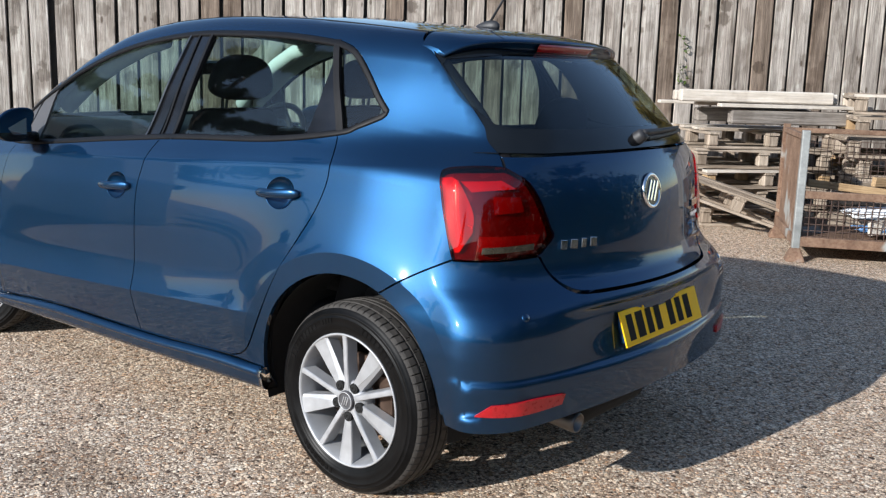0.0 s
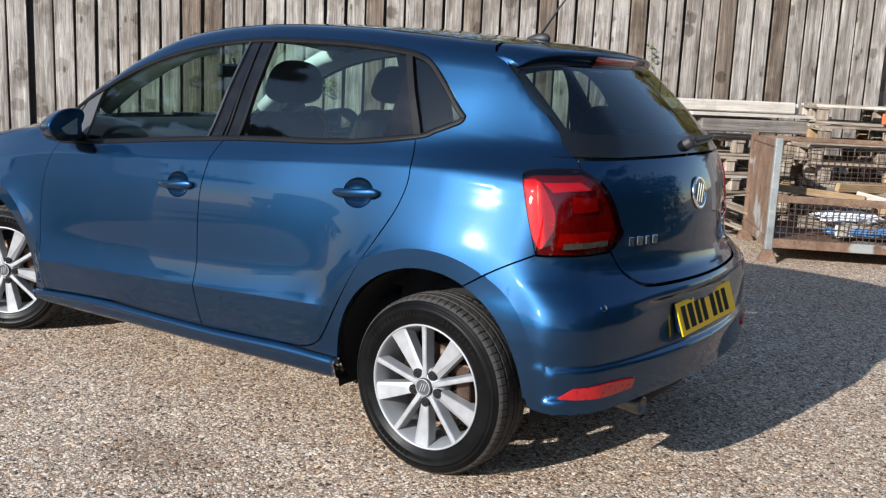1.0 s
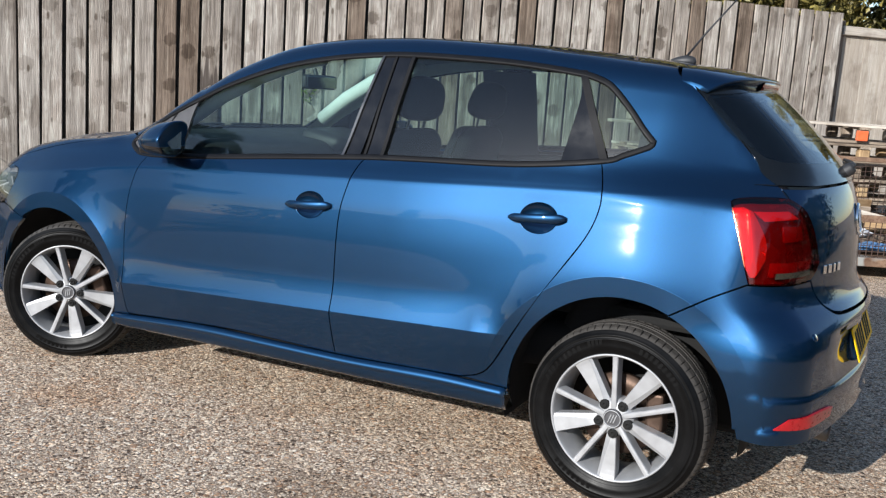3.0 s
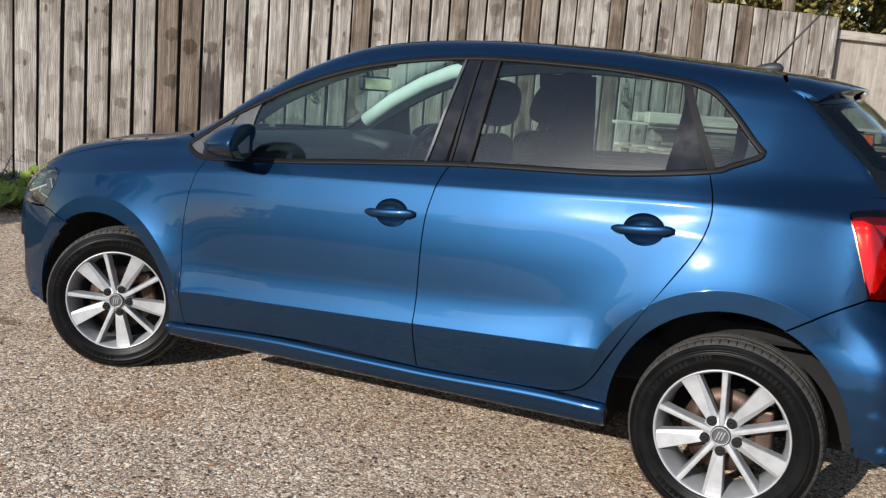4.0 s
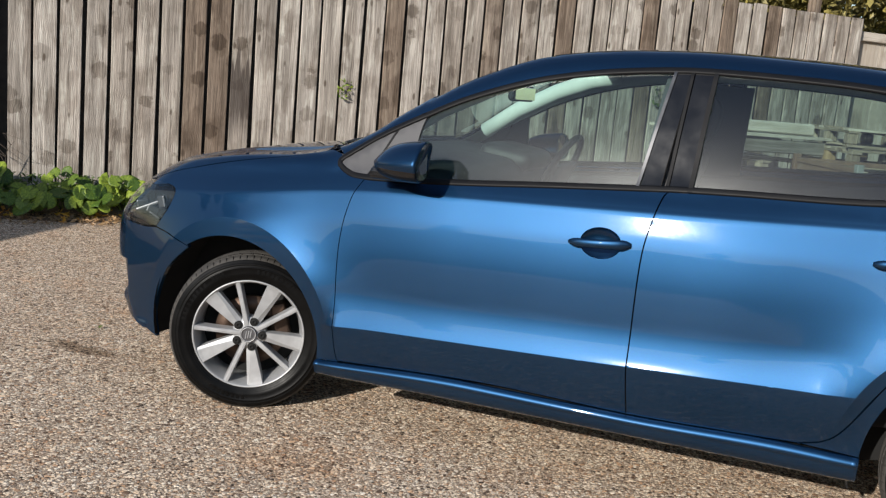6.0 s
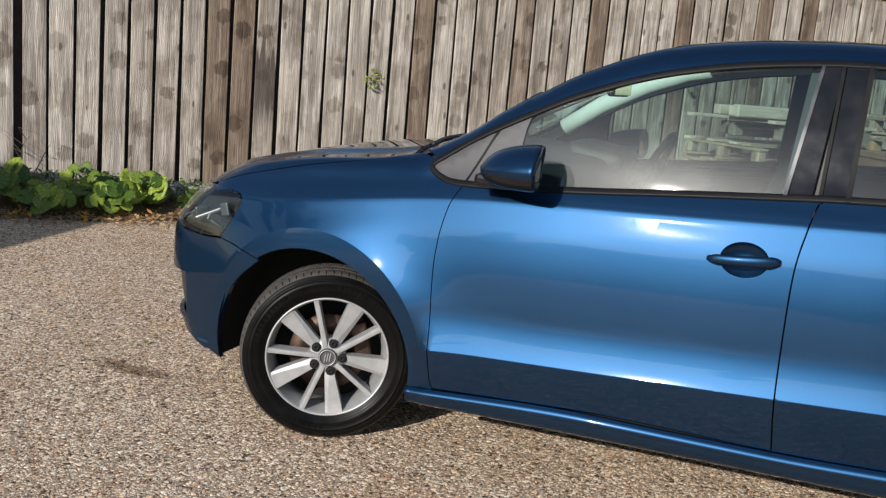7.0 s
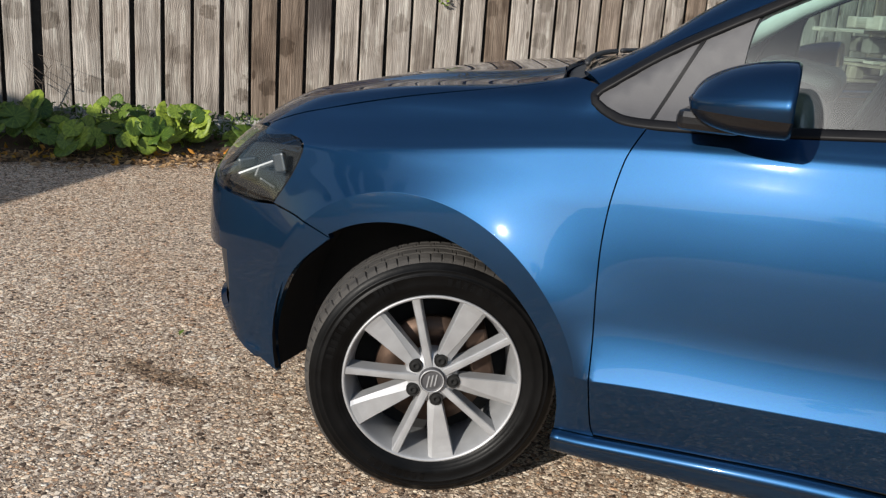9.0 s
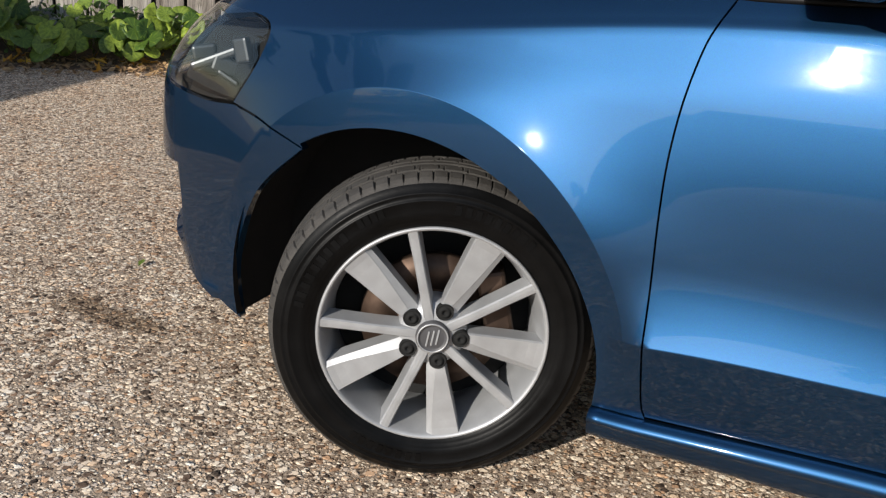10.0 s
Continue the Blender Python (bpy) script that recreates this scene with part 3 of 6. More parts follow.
def as_mesh(name, verts, faces, normals, material, parent, label="", mirror=False, both=False):
    verts, normals = np.array(verts), np.array(normals)
    if both:
        k = len(verts)
        faces = list(faces) + [tuple(i + k for i in f[::-1]) for f in faces]
        verts, normals = np.vstack([verts, verts * (1, -1, 1)]), np.vstack([normals, normals * (1, -1, 1)])
    if mirror:
        verts, normals = verts * (1, -1, 1), normals * (1, -1, 1)
        faces = [f[::-1] for f in faces]
    me = bpy.data.meshes.new(name)
    me.from_pydata([tuple(v) for v in verts], [], [tuple(int(i) for i in f) for f in faces])
    me.shade_smooth()
    me.normals_split_custom_set_from_vertices([tuple(n) for n in normals])
    me.materials.append(material)
    ob = new(name, me)
    ob.parent = parent
    if label:
        ob["label"] = label
    return ob


def fold_lines():
    """lines along the folds of the doors, the shoulder and the wheel lips, on the near side"""
    out = []
    xs = np.arange(-3.12, 0.40, 0.02)
    slope = 0.054 * (xs + 1.2) - 0.065 * ease(xs, -1.9, -3.0)
    for z in (0.4540, 0.4580, 0.470, 0.490, 0.918, 0.9295, 0.934, 0.9385, 0.943, 0.9475, 0.956):
        keep = (xs > -2.2) & (xs < -0.30) if z < 0.6 else xs < 9
        out.append(S(*np.stack([xs, z + slope], 1)[keep]))
    for cx, cz, crest in ARCHES:
        for r in (-0.022, -0.0009, 0.0009, 0.007, 0.016, 0.030):
            out.append(S(*[(cx + (crest + r) * math.sin(a), cz + (crest + r) * math.cos(a)) for a in np.arange(-1.75, 1.75, 0.045)]))
    for cx, cz, rx, rz in SCOOPS:
        for k in (1.012, 0.988, 0.95, 0.87, 0.75, 0.6, 0.4):
            out.append(S(*[(cx + k * rx * math.cos(a), cz + k * rz * math.sin(a)) for a in np.arange(0, 2 * math.pi + 0.05, 0.12)]))
    return out


FOLDS = fold_lines()


def panel(name, outline, d, material, parent, level=0.0, gap=0.0022, h=0.026, depth=0.016, mirror=False, bump=None, fine=False, label="", holes=(), both=False, even=None):
    """A curved sheet on the car's form inside an outline, with folded edges."""
    e1, e2, d = axes(d)
    flat = lambda p: np.stack([p @ e1, p @ e2], 1)
    if level:
        outline = outline + normal(outline) * level
        holes = [q + normal(q) * level for q in holes]
    p2 = flat(outline)
    if np.sum(p2[:, 0] * np.roll(p2[:, 1], -1) - np.roll(p2[:, 0], -1) * p2[:, 1]) < 0:
        p2 = p2[::-1]
    p2 = inset(p2, gap)
    rings = [p2]
    for q in holes:
        q2 = flat(q)
        rings.append(q2)
    lo, hi = p2.min(0), p2.max(0)
    gx, gy = np.meshgrid(np.arange(lo[0], hi[0], h), np.arange(lo[1], hi[1], h))
    grid = np.stack([gx.ravel() + h * 0.5 * (np.arange(gx.size) // gx.shape[1] % 2), gy.ravel()], 1)
    lines = [flat(q) for q in FOLDS] if fine else []
    near = np.full(len(grid), 9.0)
    for ring in rings:
        near = np.minimum(near, away(grid, ring))
    ok = within(grid, p2) & (near > 0.007)
    for q in rings[1:]:
        ok &= ~within(grid, q)
    for q in lines:
        ok &= away(grid, q) > 0.009
    base, allp, edges = 0, [], []
    for ring in rings:
        n = len(ring)
        edges += [(base + i, base + (i + 1) % n) for i in range(n)]
        allp.append(ring)
        base += n
    for q in lines:
        inside = within(q, p2) & (away(q, p2) > 0.003)
        for i in range(len(q) - 1):
            if inside[i] and inside[i + 1]:
                edges.append((base + i, base + i + 1))
        q = np.where(inside[:, None], q, (99.0, 99.0))
        index = np.cumsum(inside) - 1
        edges = [(a if a < base else base + int(index[a - base]), b if b < base else base + int(index[b - base])) for a, b in edges]
        allp.append(q[inside])
        base += int(inside.sum())
    allp = np.vstack([*allp, grid[ok]])
    from mathutils.geometry import delaunay_2d_cdt
    res = delaunay_2d_cdt([Vector(p) for p in allp], edges, [], 0, 1e-5)
    v2 = np.array([tuple(v) for v in res[0]])
    tris = np.array([f for f in res[2] if len(f) == 3])
    mid = v2[tris].mean(1)
    ok = within(mid, p2)
    for q in rings[1:]:
        ok &= ~within(mid, q)
    tris = tris[ok]
    used = np.unique(tris)
    index = -np.ones(len(v2), int)
    index[used] = np.arange(len(used))
    v2, tris = v2[used], index[tris]
    a, b, c = v2[tris[:, 0]], v2[tris[:, 1]], v2[tris[:, 2]]
    cw = ((b - a)[:, 0] * (c - a)[:, 1] - (b - a)[:, 1] * (c - a)[:, 0]) < 0
    tris[cw] = tris[cw][:, ::-1]
    p = project(v2, e1, e2, d, level)
    n = normal(p)
    if even is not None:
        n = np.stack([n[:, 0] * 0.5, n[:, 1], even(p)], 1)
        n[:, 1] = -np.sqrt(np.maximum(0.01, 1 - n[:, 0] ** 2 - n[:, 2] ** 2))
    if bump is not None:
        t1 = np.cross(n, (0.13, 0.21, 0.97))
        t1 /= np.linalg.norm(t1, axis=1, keepdims=True)
        t2 = np.cross(n, t1)
        rise, tilt, e = bump(p), n.copy(), 0.0008
        for t in (t1, t2):
            tilt -= t * ((bump(p + t * e) - bump(p - t * e)) / (2 * e))[:, None]
        p = p + n * rise[:, None]
        n = tilt / np.linalg.norm(tilt, axis=1, keepdims=True)
    verts, faces, normals = list(p), [tuple(t) for t in tris], list(n)
    if depth:
        count = {}
        for t in tris:
            for i in range(3):
                e = (t[i], t[(i + 1) % 3])
                count[e] = 1
        rim = [e for e in count if (e[1], e[0]) not in count]
        top, low = {}, {}
        for i, j in rim:
            for k in (i, j):
                if k not in top:
                    top[k] = len(verts)
                    verts.append(p[k])
                    normals.append((0, 0, 0))
                    low[k] = len(verts)
                    verts.append(p[k] - n[k] * depth)
                    normals.append((0, 0, 0))
            faces.append((top[j], top[i], low[i], low[j]))
    return as_mesh(name, verts, faces, normals, material, parent, label, mirror, both)


def band(name, outline, d, width, material, parent, level=0.0, height=0.004, mirror=False, label="", closed=True, out=0.0):
    """A raised strip that follows an outline on its inner side."""
    e1, e2, d = axes(d)
    p2 = np.stack([outline @ e1, outline @ e2], 1)
    if closed and np.sum(p2[:, 0] * np.roll(p2[:, 1], -1) - np.roll(p2[:, 0], -1) * p2[:, 1]) < 0:
        p2 = p2[::-1]
    rows = []
    for off, up in ((-out, -0.006), (-out, height * 0.6), (width * 0.25, height), (width * 0.75, height), (width, height * 0.6), (width, -0.006)):
        q = inset(p2, off)
        if not closed:
            q[0], q[-1] = q[1] + (p2[0] - p2[1]), q[-2] + (p2[-1] - p2[-2])
        s = project(q, e1, e2, d, level)
        rows.append(s + normal(s) * up)
    verts = np.vstack(rows)
    n, faces = len(p2), []
    for r in range(len(rows) - 1):
        for i in range(n if closed else n - 1):
            j = (i + 1) % n
            faces.append((r * n + i, r * n + j, (r + 1) * n + j, (r + 1) * n + i))
    return as_mesh(name, verts, faces, np.zeros((len(verts), 3)), material, parent, label, mirror)


SIDEWAYS, TILTED, REARWARD, DOWN = (0, 1, 0), (0, 0.89, -0.45), (-1, 0, 0), (0, 0, -1)
REAR_CORNER, FRONT_CORNER = (-0.75, 0.66, 0), (0.62, 0.78, 0)

car = thing("car", "metallic blue five-door hatchback parked on stone-chip tarmac", "car")

# shut lines and the outline of the side windows, in x and z
BELT = [(-2.190, 0.952), (-2.150, 0.932), (-2.083, 0.921), (-1.875, 0.932), (-1.634, 0.952), (-1.408, 0.974), (-1.09, 1.002), (-0.966, 1.012), (-0.79, 1.022), (-0.43, 1.040), (-0.15, 1.076), (-0.083, 1.100), (-0.014, 1.131)]
CANT = [(-0.000, 1.159), (-0.040, 1.198), (-0.10, 1.264), (-0.172, 1.328), (-0.234, 1.354), (-0.309, 1.368), (-0.506, 1.387), (-0.696, 1.395), (-0.936, 1.398), (-1.10, 1.391), (-1.314, 1.366), (-1.531, 1.320), (-1.748, 1.243), (-1.921, 1.156), (-2.07, 1.073), (-2.185, 0.992)]
LINE_FENDER = [(-2.062, 0.922), (-2.080, 0.884), (-2.093, 0.845), (-2.105, 0.771), (-2.110, 0.690), (-2.108, 0.608), (-2.101, 0.500), (-2.094, 0.400), (-2.085, 0.300), (-2.076, 0.272)]
LINE_DOORS = [(-1.012, 1.009), (-1.025, 0.992), (-1.040, 0.931), (-1.057, 0.825), (-1.060, 0.671), (-1.056, 0.460), (-1.043, 0.303)]
LINE_REAR = [(-0.148, 1.076), (-0.121, 1.000), (-0.119, 0.935), (-0.142, 0.857), (-0.205, 0.747), (-0.341, 0.523), (-0.417, 0.392), (-0.467, 0.345), (-0.539, 0.322)]
DOOR_FOOT = [(-2.076, 0.272), (-1.545, 0.305), (-1.043, 0.303), (-0.77, 0.312), (-0.539, 0.322)]


def cut(run, a, b):
    """the stretch of a run between two x values"""
    p = spline([(x, 0, z) for x, z in run], 0.02)
    p = p[(p[:, 0] > min(a, b)) & (p[:, 0] < max(a, b))]
    return [(q[0], q[2]) for q in p]


def arch(cx, cz, rx, rz, a, b, n=26):
    return [(cx + rx * math.sin(radians(q)), cz + rz * math.cos(radians(q))) for q in np.linspace(a, b, n)]


def dense(*xz):
    """a side line through a few places, closely set"""
    p = spline([(x, 0, z) for x, z in xz], 0.02)
    return S(*[(q[0], q[2]) for q in p])


def scoop_trim(i, parent, mirror):
    cx, cz, rx, rz = SCOOPS[i]
    zs = 1 if not mirror else -1
    y0 = float(S((cx - rx * 1.15, cz))[0][1])
    y1 = float(S((cx + rx * 1.35, cz))[0][1])
    bm = bmesh.new()
    n, ring = 16, []
    for k in range(n + 1):
        u = k / n
        x = cx - 0.100 + 0.196 * u
        y = y0 + (y1 - y0) * u - 0.006 - 0.020 * math.sin(math.pi * min(1, u * 1.05)) ** 0.6
        z = cz - 0.006 + 0.014 * u
        hh = 0.0135 * min(1, 0.45 + 6 * min(u, 1 - u)) * (1 + 0.25 * u)
        row = []
        for q in np.arange(10) * 2 * math.pi / 10:
            row.append(bm.verts.new((x, (y + 0.009 * math.cos(q)) * zs, z + hh * math.sin(q))))
        ring.append(row)
    for r0, r1 in zip(ring, ring[1:]):
        for k in range(10):
            bm.faces.new((r0[k], r0[(k + 1) % 10], r1[(k + 1) % 10], r1[k]))
    bm.faces.new(ring[0])
    bm.faces.new(ring[-1][::-1])
    bmesh.ops.recalc_face_normals(bm, faces=bm.faces)
    handle = part("door_handle", bm, PAINT, parent, "body-coloured pull handle", smooth=True)


def strip(x0, z0, x1, z1, w):
    """outline of a slanted bar on the side"""
    return loop(S((x0 - w / 2, z0), (x1 - w / 2, z1)), S((x1 - w / 2, z1), (x1 + w / 2, z1)), S((x1 + w / 2, z1), (x0 + w / 2, z0)), S((x0 + w / 2, z0), (x0 - w / 2, z0)))


HATCH = [(0.045, 1.357), (0.101, 1.313), (0.242, 1.178), (0.374, 1.054), (0.411, 1.021)]


# the even bow of the side glass
BOW = lambda p: 0.245 + 0.45 * np.clip(p[:, 2] - 0.98, 0, 0.45)


def build_side(m):
    """All body panels of one side; m mirrors them to the far side."""
    def side(name, *a, **k):
        return panel(name, *a, mirror=m, **k)
    # front door
    fd = loop(S(*LINE_FENDER[::-1]), S(*cut(BELT, -2.05, -1.015)), S(*LINE_DOORS), S(*cut(DOOR_FOOT, -1.043, -2.076)[::-1]))
    front = side("front_door", fd, SIDEWAYS, PAINT, car, fine=True, label="blue front door with a scooped handle recess")
    rd = loop(S(*LINE_DOORS[::-1]), S(*cut(BELT, -1.010, -0.150)), S(*LINE_REAR), S(*cut(DOOR_FOOT, -1.043, -0.539)[::-1]))
    back = side("rear_door", rd, SIDEWAYS, PAINT, car, fine=True, label="blue rear door with a scooped handle recess")
    for i, door in ((0, front), (1, back)):
        scoop_trim(i, door, m)
    # side frame: pillar, cant rail and rear quarter in one pressing
    screen = T((-2.245, -0.578), (-2.05, -0.553), (-1.80, -0.512), (-1.62, -0.475), (-1.50, -0.447))
    rail = T((-1.50, -0.447), (-1.2, -0.440), (-0.6, -0.436), (0.0, -0.440))
    hatch = np.vstack([T((0.0, -0.440)), T((0.02, -0.478)), S(*HATCH)])
    lamp = S((0.411, 1.021), (0.284, 1.014), (0.264, 1.004))
    lamp2 = dense((0.264, 1.004), (0.292, 0.93), (0.318, 0.861), (0.350, 0.770))
    fold = dense((0.350, 0.770), (0.249, 0.718), (0.143, 0.652))
    quarter = loop(screen, rail, hatch, lamp, lamp2, fold, S(*arch(0.0, 0.300, 0.362, 0.382, 23, -92, 20)), S((-0.362, 0.290), (-0.365, 0.314)),
                   S((-0.365, 0.314), (-0.539, 0.322)), S(*LINE_REAR[::-1]), S(*cut(BELT, -0.148, 0.004)), S((-0.014, 1.131), (-0.002, 1.143), (-0.000, 1.159)), S(*CANT), np.vstack([S((-2.185, 0.992)), T((-2.245, -0.578))]))
    side("side_frame", quarter, TILTED, PAINT, car, fine=True, label="blue pillar, roof rail and rear quarter panel")
    # front wing
    bonnet_edge = np.vstack([S((-2.185, 0.992)), T((-2.26, -0.610), (-2.32, -0.626), (-2.40, -0.636), (-2.528, -0.642), (-2.66, -0.643), (-2.80, -0.636), (-2.93, -0.625), (-3.045, -0.606))])
    wing = loop(bonnet_edge, np.vstack([T((-3.045, -0.606), (-3.035, -0.640)), S((-2.945, 0.792))]), S((-2.945, 0.792), (-2.905, 0.785), (-2.889, 0.765), (-2.906, 0.71), (-2.926, 0.673), (-2.958, 0.626)), dense((-2.958, 0.626), (-2.86, 0.612), (-2.757, 0.583)),
                S(*arch(-2.548, 0.290, 0.385, 0.362, -34, 86, 18)), S((-2.164, 0.315), (-2.166, 0.262)), S((-2.166, 0.262), (-2.076, 0.268)), S(*LINE_FENDER[::-1]), S(*cut(BELT, -2.06, -2.185)[::-1]), S((-2.190, 0.956), (-2.198, 0.972), (-2.185, 0.992)))
    side("front_wing", wing, TILTED, PAINT, car, fine=True, gap=0.0010)
    # sill: a rounded ledge swept from arch to arch
    sill_top = pchip([-2.166, -2.076, -1.546, -1.047, -0.556, -0.365], [0.261, 0.268, 0.300, 0.301, 0.317, 0.314])
    sill_low = pchip([-2.168, -1.55, -1.05, -0.36], [0.205, 0.222, 0.228, 0.236])
    sec = [(0.004, 0.0), (-0.008, 0.02), (-0.0165, 0.09), (-0.0205, 0.19), (-0.0215, 0.27), (-0.0195, 0.33), (-0.0165, 0.37), (-0.0150, 0.45), (-0.0135, 0.65), (-0.006, 0.85), (0.004, 0.97), (0.020, 1.0), (0.060, 1.0)]
    xs = np.linspace(-2.166, -0.362, 90)
    bm, rows = bmesh.new(), []
    for x in xs:
        y = float(S((x, float(sill_top(x))))[0][1])
        zt, zl = float(sill_top(x)), float(sill_low(x))
        rows.append([bm.verts.new((x, (y + dy) * (-1 if m else 1), zt + (zl - zt) * q)) for dy, q in sec])
    for a, b in zip(rows, rows[1:]):
        for k in range(len(sec) - 1):
            bm.faces.new((a[k], b[k], b[k + 1], a[k + 1]) if not m else (a[k], a[k + 1], b[k + 1], b[k]))
    bm.faces.new(rows[0] if m else rows[0][::-1])
    bm.faces.new(rows[-1][::-1] if m else rows[-1])
    bmesh.ops.reverse_faces(bm, faces=bm.faces)
    part("sill", bm, PAINT, car, smooth=True)
    # windows
    inner = -0.010
    pane = loop(S(*cut(BELT, -1.905, -1.118)), S((-1.118, 1.000), (-1.066, 1.392)), S(*cut(CANT, -1.075, -1.880)), S((-1.888, 1.176), (-1.902, 1.095), (-1.918, 0.930)))
    side("front_window", pane, SIDEWAYS, GLASS, front, level=inner, depth=0.0, gap=-0.004, even=BOW)
    pane = loop(S(*cut(BELT, -0.955, -0.284)), S((-0.284, 1.054), (-0.270, 1.27), (-0.300, 1.366)), S(*cut(CANT, -0.305, -0.938)), S((-0.938, 1.396), (-0.955, 1.012)))
    side("rear_window", pane, SIDEWAYS, GLASS, back, level=inner, depth=0.0, gap=-0.004, even=BOW)
    pane = loop(S(*cut(BELT, -0.14, 0.004)), S((-0.014, 1.131), (-0.002, 1.143), (-0.000, 1.159)), S(*cut(CANT, 0.01, -0.285)), S((-0.285, 1.366), (-0.215, 1.226), (-0.14, 1.080)))
    side("quarter_window", pane, SIDEWAYS, GLASS_DARK, car, level=inner, depth=0.0, gap=0.004, even=BOW)
    tri = loop(S(*cut(BELT, -2.185, -1.895)), S((-1.897, 0.931), (-1.895, 1.095), (-1.880, 1.176)), S(*cut(CANT, -1.885, -2.18)), S((-2.185, 0.992), (-2.198, 0.972), (-2.190, 0.954)))
    side("mirror_sail", tri, SIDEWAYS, GREY_PLASTIC, front, level=-0.005, label="grey plastic corner panel", gap=0.004)
    side("shut_line", strip(-2.062, 0.930, -1.985, 1.108, 0.008), SIDEWAYS, RUBBER_SEAL, front, level=-0.0035, gap=0.0)
    tri = loop(S((-0.290, 1.054), (-0.146, 1.080)), S((-0.146, 1.080), (-0.215, 1.226), (-0.290, 1.366)), S((-0.290, 1.366), (-0.272, 1.27), (-0.290, 1.054)))
    side("window_corner", tri, SIDEWAYS, BLACK_GLOSS, back, level=-0.007, gap=0.001)
    for x0, x1, w, door, z0, z1 in ((-1.075, -1.040, 0.062, front, 1.003, 1.391), (-0.985, -0.972, 0.062, back, 1.010, 1.394)):
        side("pillar_cover", strip(x0, z0, x1, z1, w), SIDEWAYS, BLACK_GLOSS, door, level=-0.004, gap=0.001, label="gloss black door pillar cover")
    side("pillar_edge", strip(-1.114, 1.003, -1.063, 1.391, 0.010), SIDEWAYS, SATIN, front, level=0.003, gap=0.0)
    side("pillar_edge", strip(-0.950, 1.012, -0.937, 1.395, 0.014), SIDEWAYS, RUBBER_SEAL, back, level=0.003, gap=0.0)
    side("pillar_edge", strip(-1.022, 1.009, -1.010, 1.395, 0.010), SIDEWAYS, RUBBER_SEAL, back, level=0.001, gap=0.0)
    side("quarter_divider", strip(-0.142, 1.080, -0.284, 1.366, 0.026), SIDEWAYS, RUBBER_SEAL, back, level=0.003, gap=0.0)
    dlo = loop(S(*BELT), S((-0.014, 1.131), (-0.002, 1.143), (-0.000, 1.159)), S(*CANT), S((-2.185, 0.992), (-2.198, 0.972), (-2.190, 0.952)))
    band("window_seal", dlo, SIDEWAYS, 0.017, RUBBER_SEAL, car, mirror=m, height=0.003)
    # dark lining behind the doors
    card = loop(S(*cut(BELT, -2.05, -0.15)), S(*LINE_REAR), S((-0.539, 0.322), (-1.0, 0.30), (-2.0, 0.30)), S((-2.0, 0.30), (-2.06, 0.6), (-2.05, 0.93)))
    side("door_card", card, SIDEWAYS, BLACK_PLASTIC, car, level=-0.075, depth=0.0, gap=0.0, h=0.05)
    shell = loop(S((-2.15, 0.20), (-2.15, 0.60), (-2.10, 0.95)), S(*cut(BELT, -2.10, 0.0)), S((0.0, 1.12), (0.20, 1.10)), S((0.20, 1.10), (0.10, 0.70)), S(*arch(0.0, 0.300, 0.372, 0.392, 15, -92, 20)), S((-0.37, 0.27), (-0.37, 0.215)), S((-0.37, 0.215), (-2.15, 0.20)))
    side("inner_shell", shell, SIDEWAYS, DARK, car, level=-0.045, depth=0.0, gap=0.0, h=0.05)
    lining = loop(S(*cut(CANT, -0.12, -2.16)), np.vstack([S((-2.16, 1.00)), T((-2.20, -0.525))]), T((-2.20, -0.525), (-1.85, -0.455), (-1.62, -0.395), (-1.45, -0.385)), T((-1.45, -0.385), (-0.9, -0.40), (-0.10, -0.40)), np.vstack([T((-0.10, -0.40)), S((-0.12, 1.285))]))
    side("pillar_trim", lining, TILTED, PILLAR_TRIM, car, level=-0.026, depth=0.0, gap=0.0, h=0.05, label="pale grey pillar and roof rail lining")
    # rear lamp: red lens over a stepped reflector
    def P(*q):
        return np.array(q)
    edge_in = P(tuple(S((0.411, 1.020))[0]), (0.440, -0.573, 1.010), (0.463, -0.535, 0.980), (0.485, -0.504, 0.923), (0.503, -0.476, 0.850), (0.507, -0.470, 0.828))
    edge_low = P((0.507, -0.470, 0.828), (0.505, -0.492, 0.800), (0.495, -0.519, 0.777))
    low = P((0.495, -0.519, 0.777), (0.461, -0.609, 0.771), (0.40, -0.69, 0.769), tuple(S((0.350, 0.769))[0]))
    out = dense((0.350, 0.769), (0.318, 0.861), (0.292, 0.93), (0.264, 1.004))
    up = S((0.264, 1.004), (0.284, 1.014), (0.345, 1.018), (0.411, 1.020))
    rim = loop(edge_in, edge_low, low, out, up)
    body = side("tail_lamp", rim, REAR_CORNER, RED_DEEP, car, level=-0.016, gap=0.003, depth=0.03, label="red tail lamp cluster")
    side("lens", rim, REAR_CORNER, LENS_RED, body, level=0.004, gap=0.0015, depth=0.02, label="clear red plastic lens", bump=lambda p: 0.004 * np.exp(-((p[:, 0] - 0.36) / 0.05) ** 2))
    column = loop(P((0.285, -0.73, 0.992), (0.33, -0.70, 0.995)), P((0.345, -0.69, 0.985), (0.375, -0.67, 0.90), (0.385, -0.68, 0.845)), P((0.385, -0.68, 0.845), (0.365, -0.71, 0.79)), P((0.358, -0.72, 0.79), (0.325, -0.735, 0.87), (0.285, -0.73, 0.985)))
    side("turn_signal", column, REAR_CORNER, RED_METAL, body, level=-0.012, gap=0.0, depth=0.01, h=0.008, bump=lambda p: 0.010 * np.exp(-((p[:, 0] - 0.318 - 0.25 * (0.98 - p[:, 2])) / 0.022) ** 2))
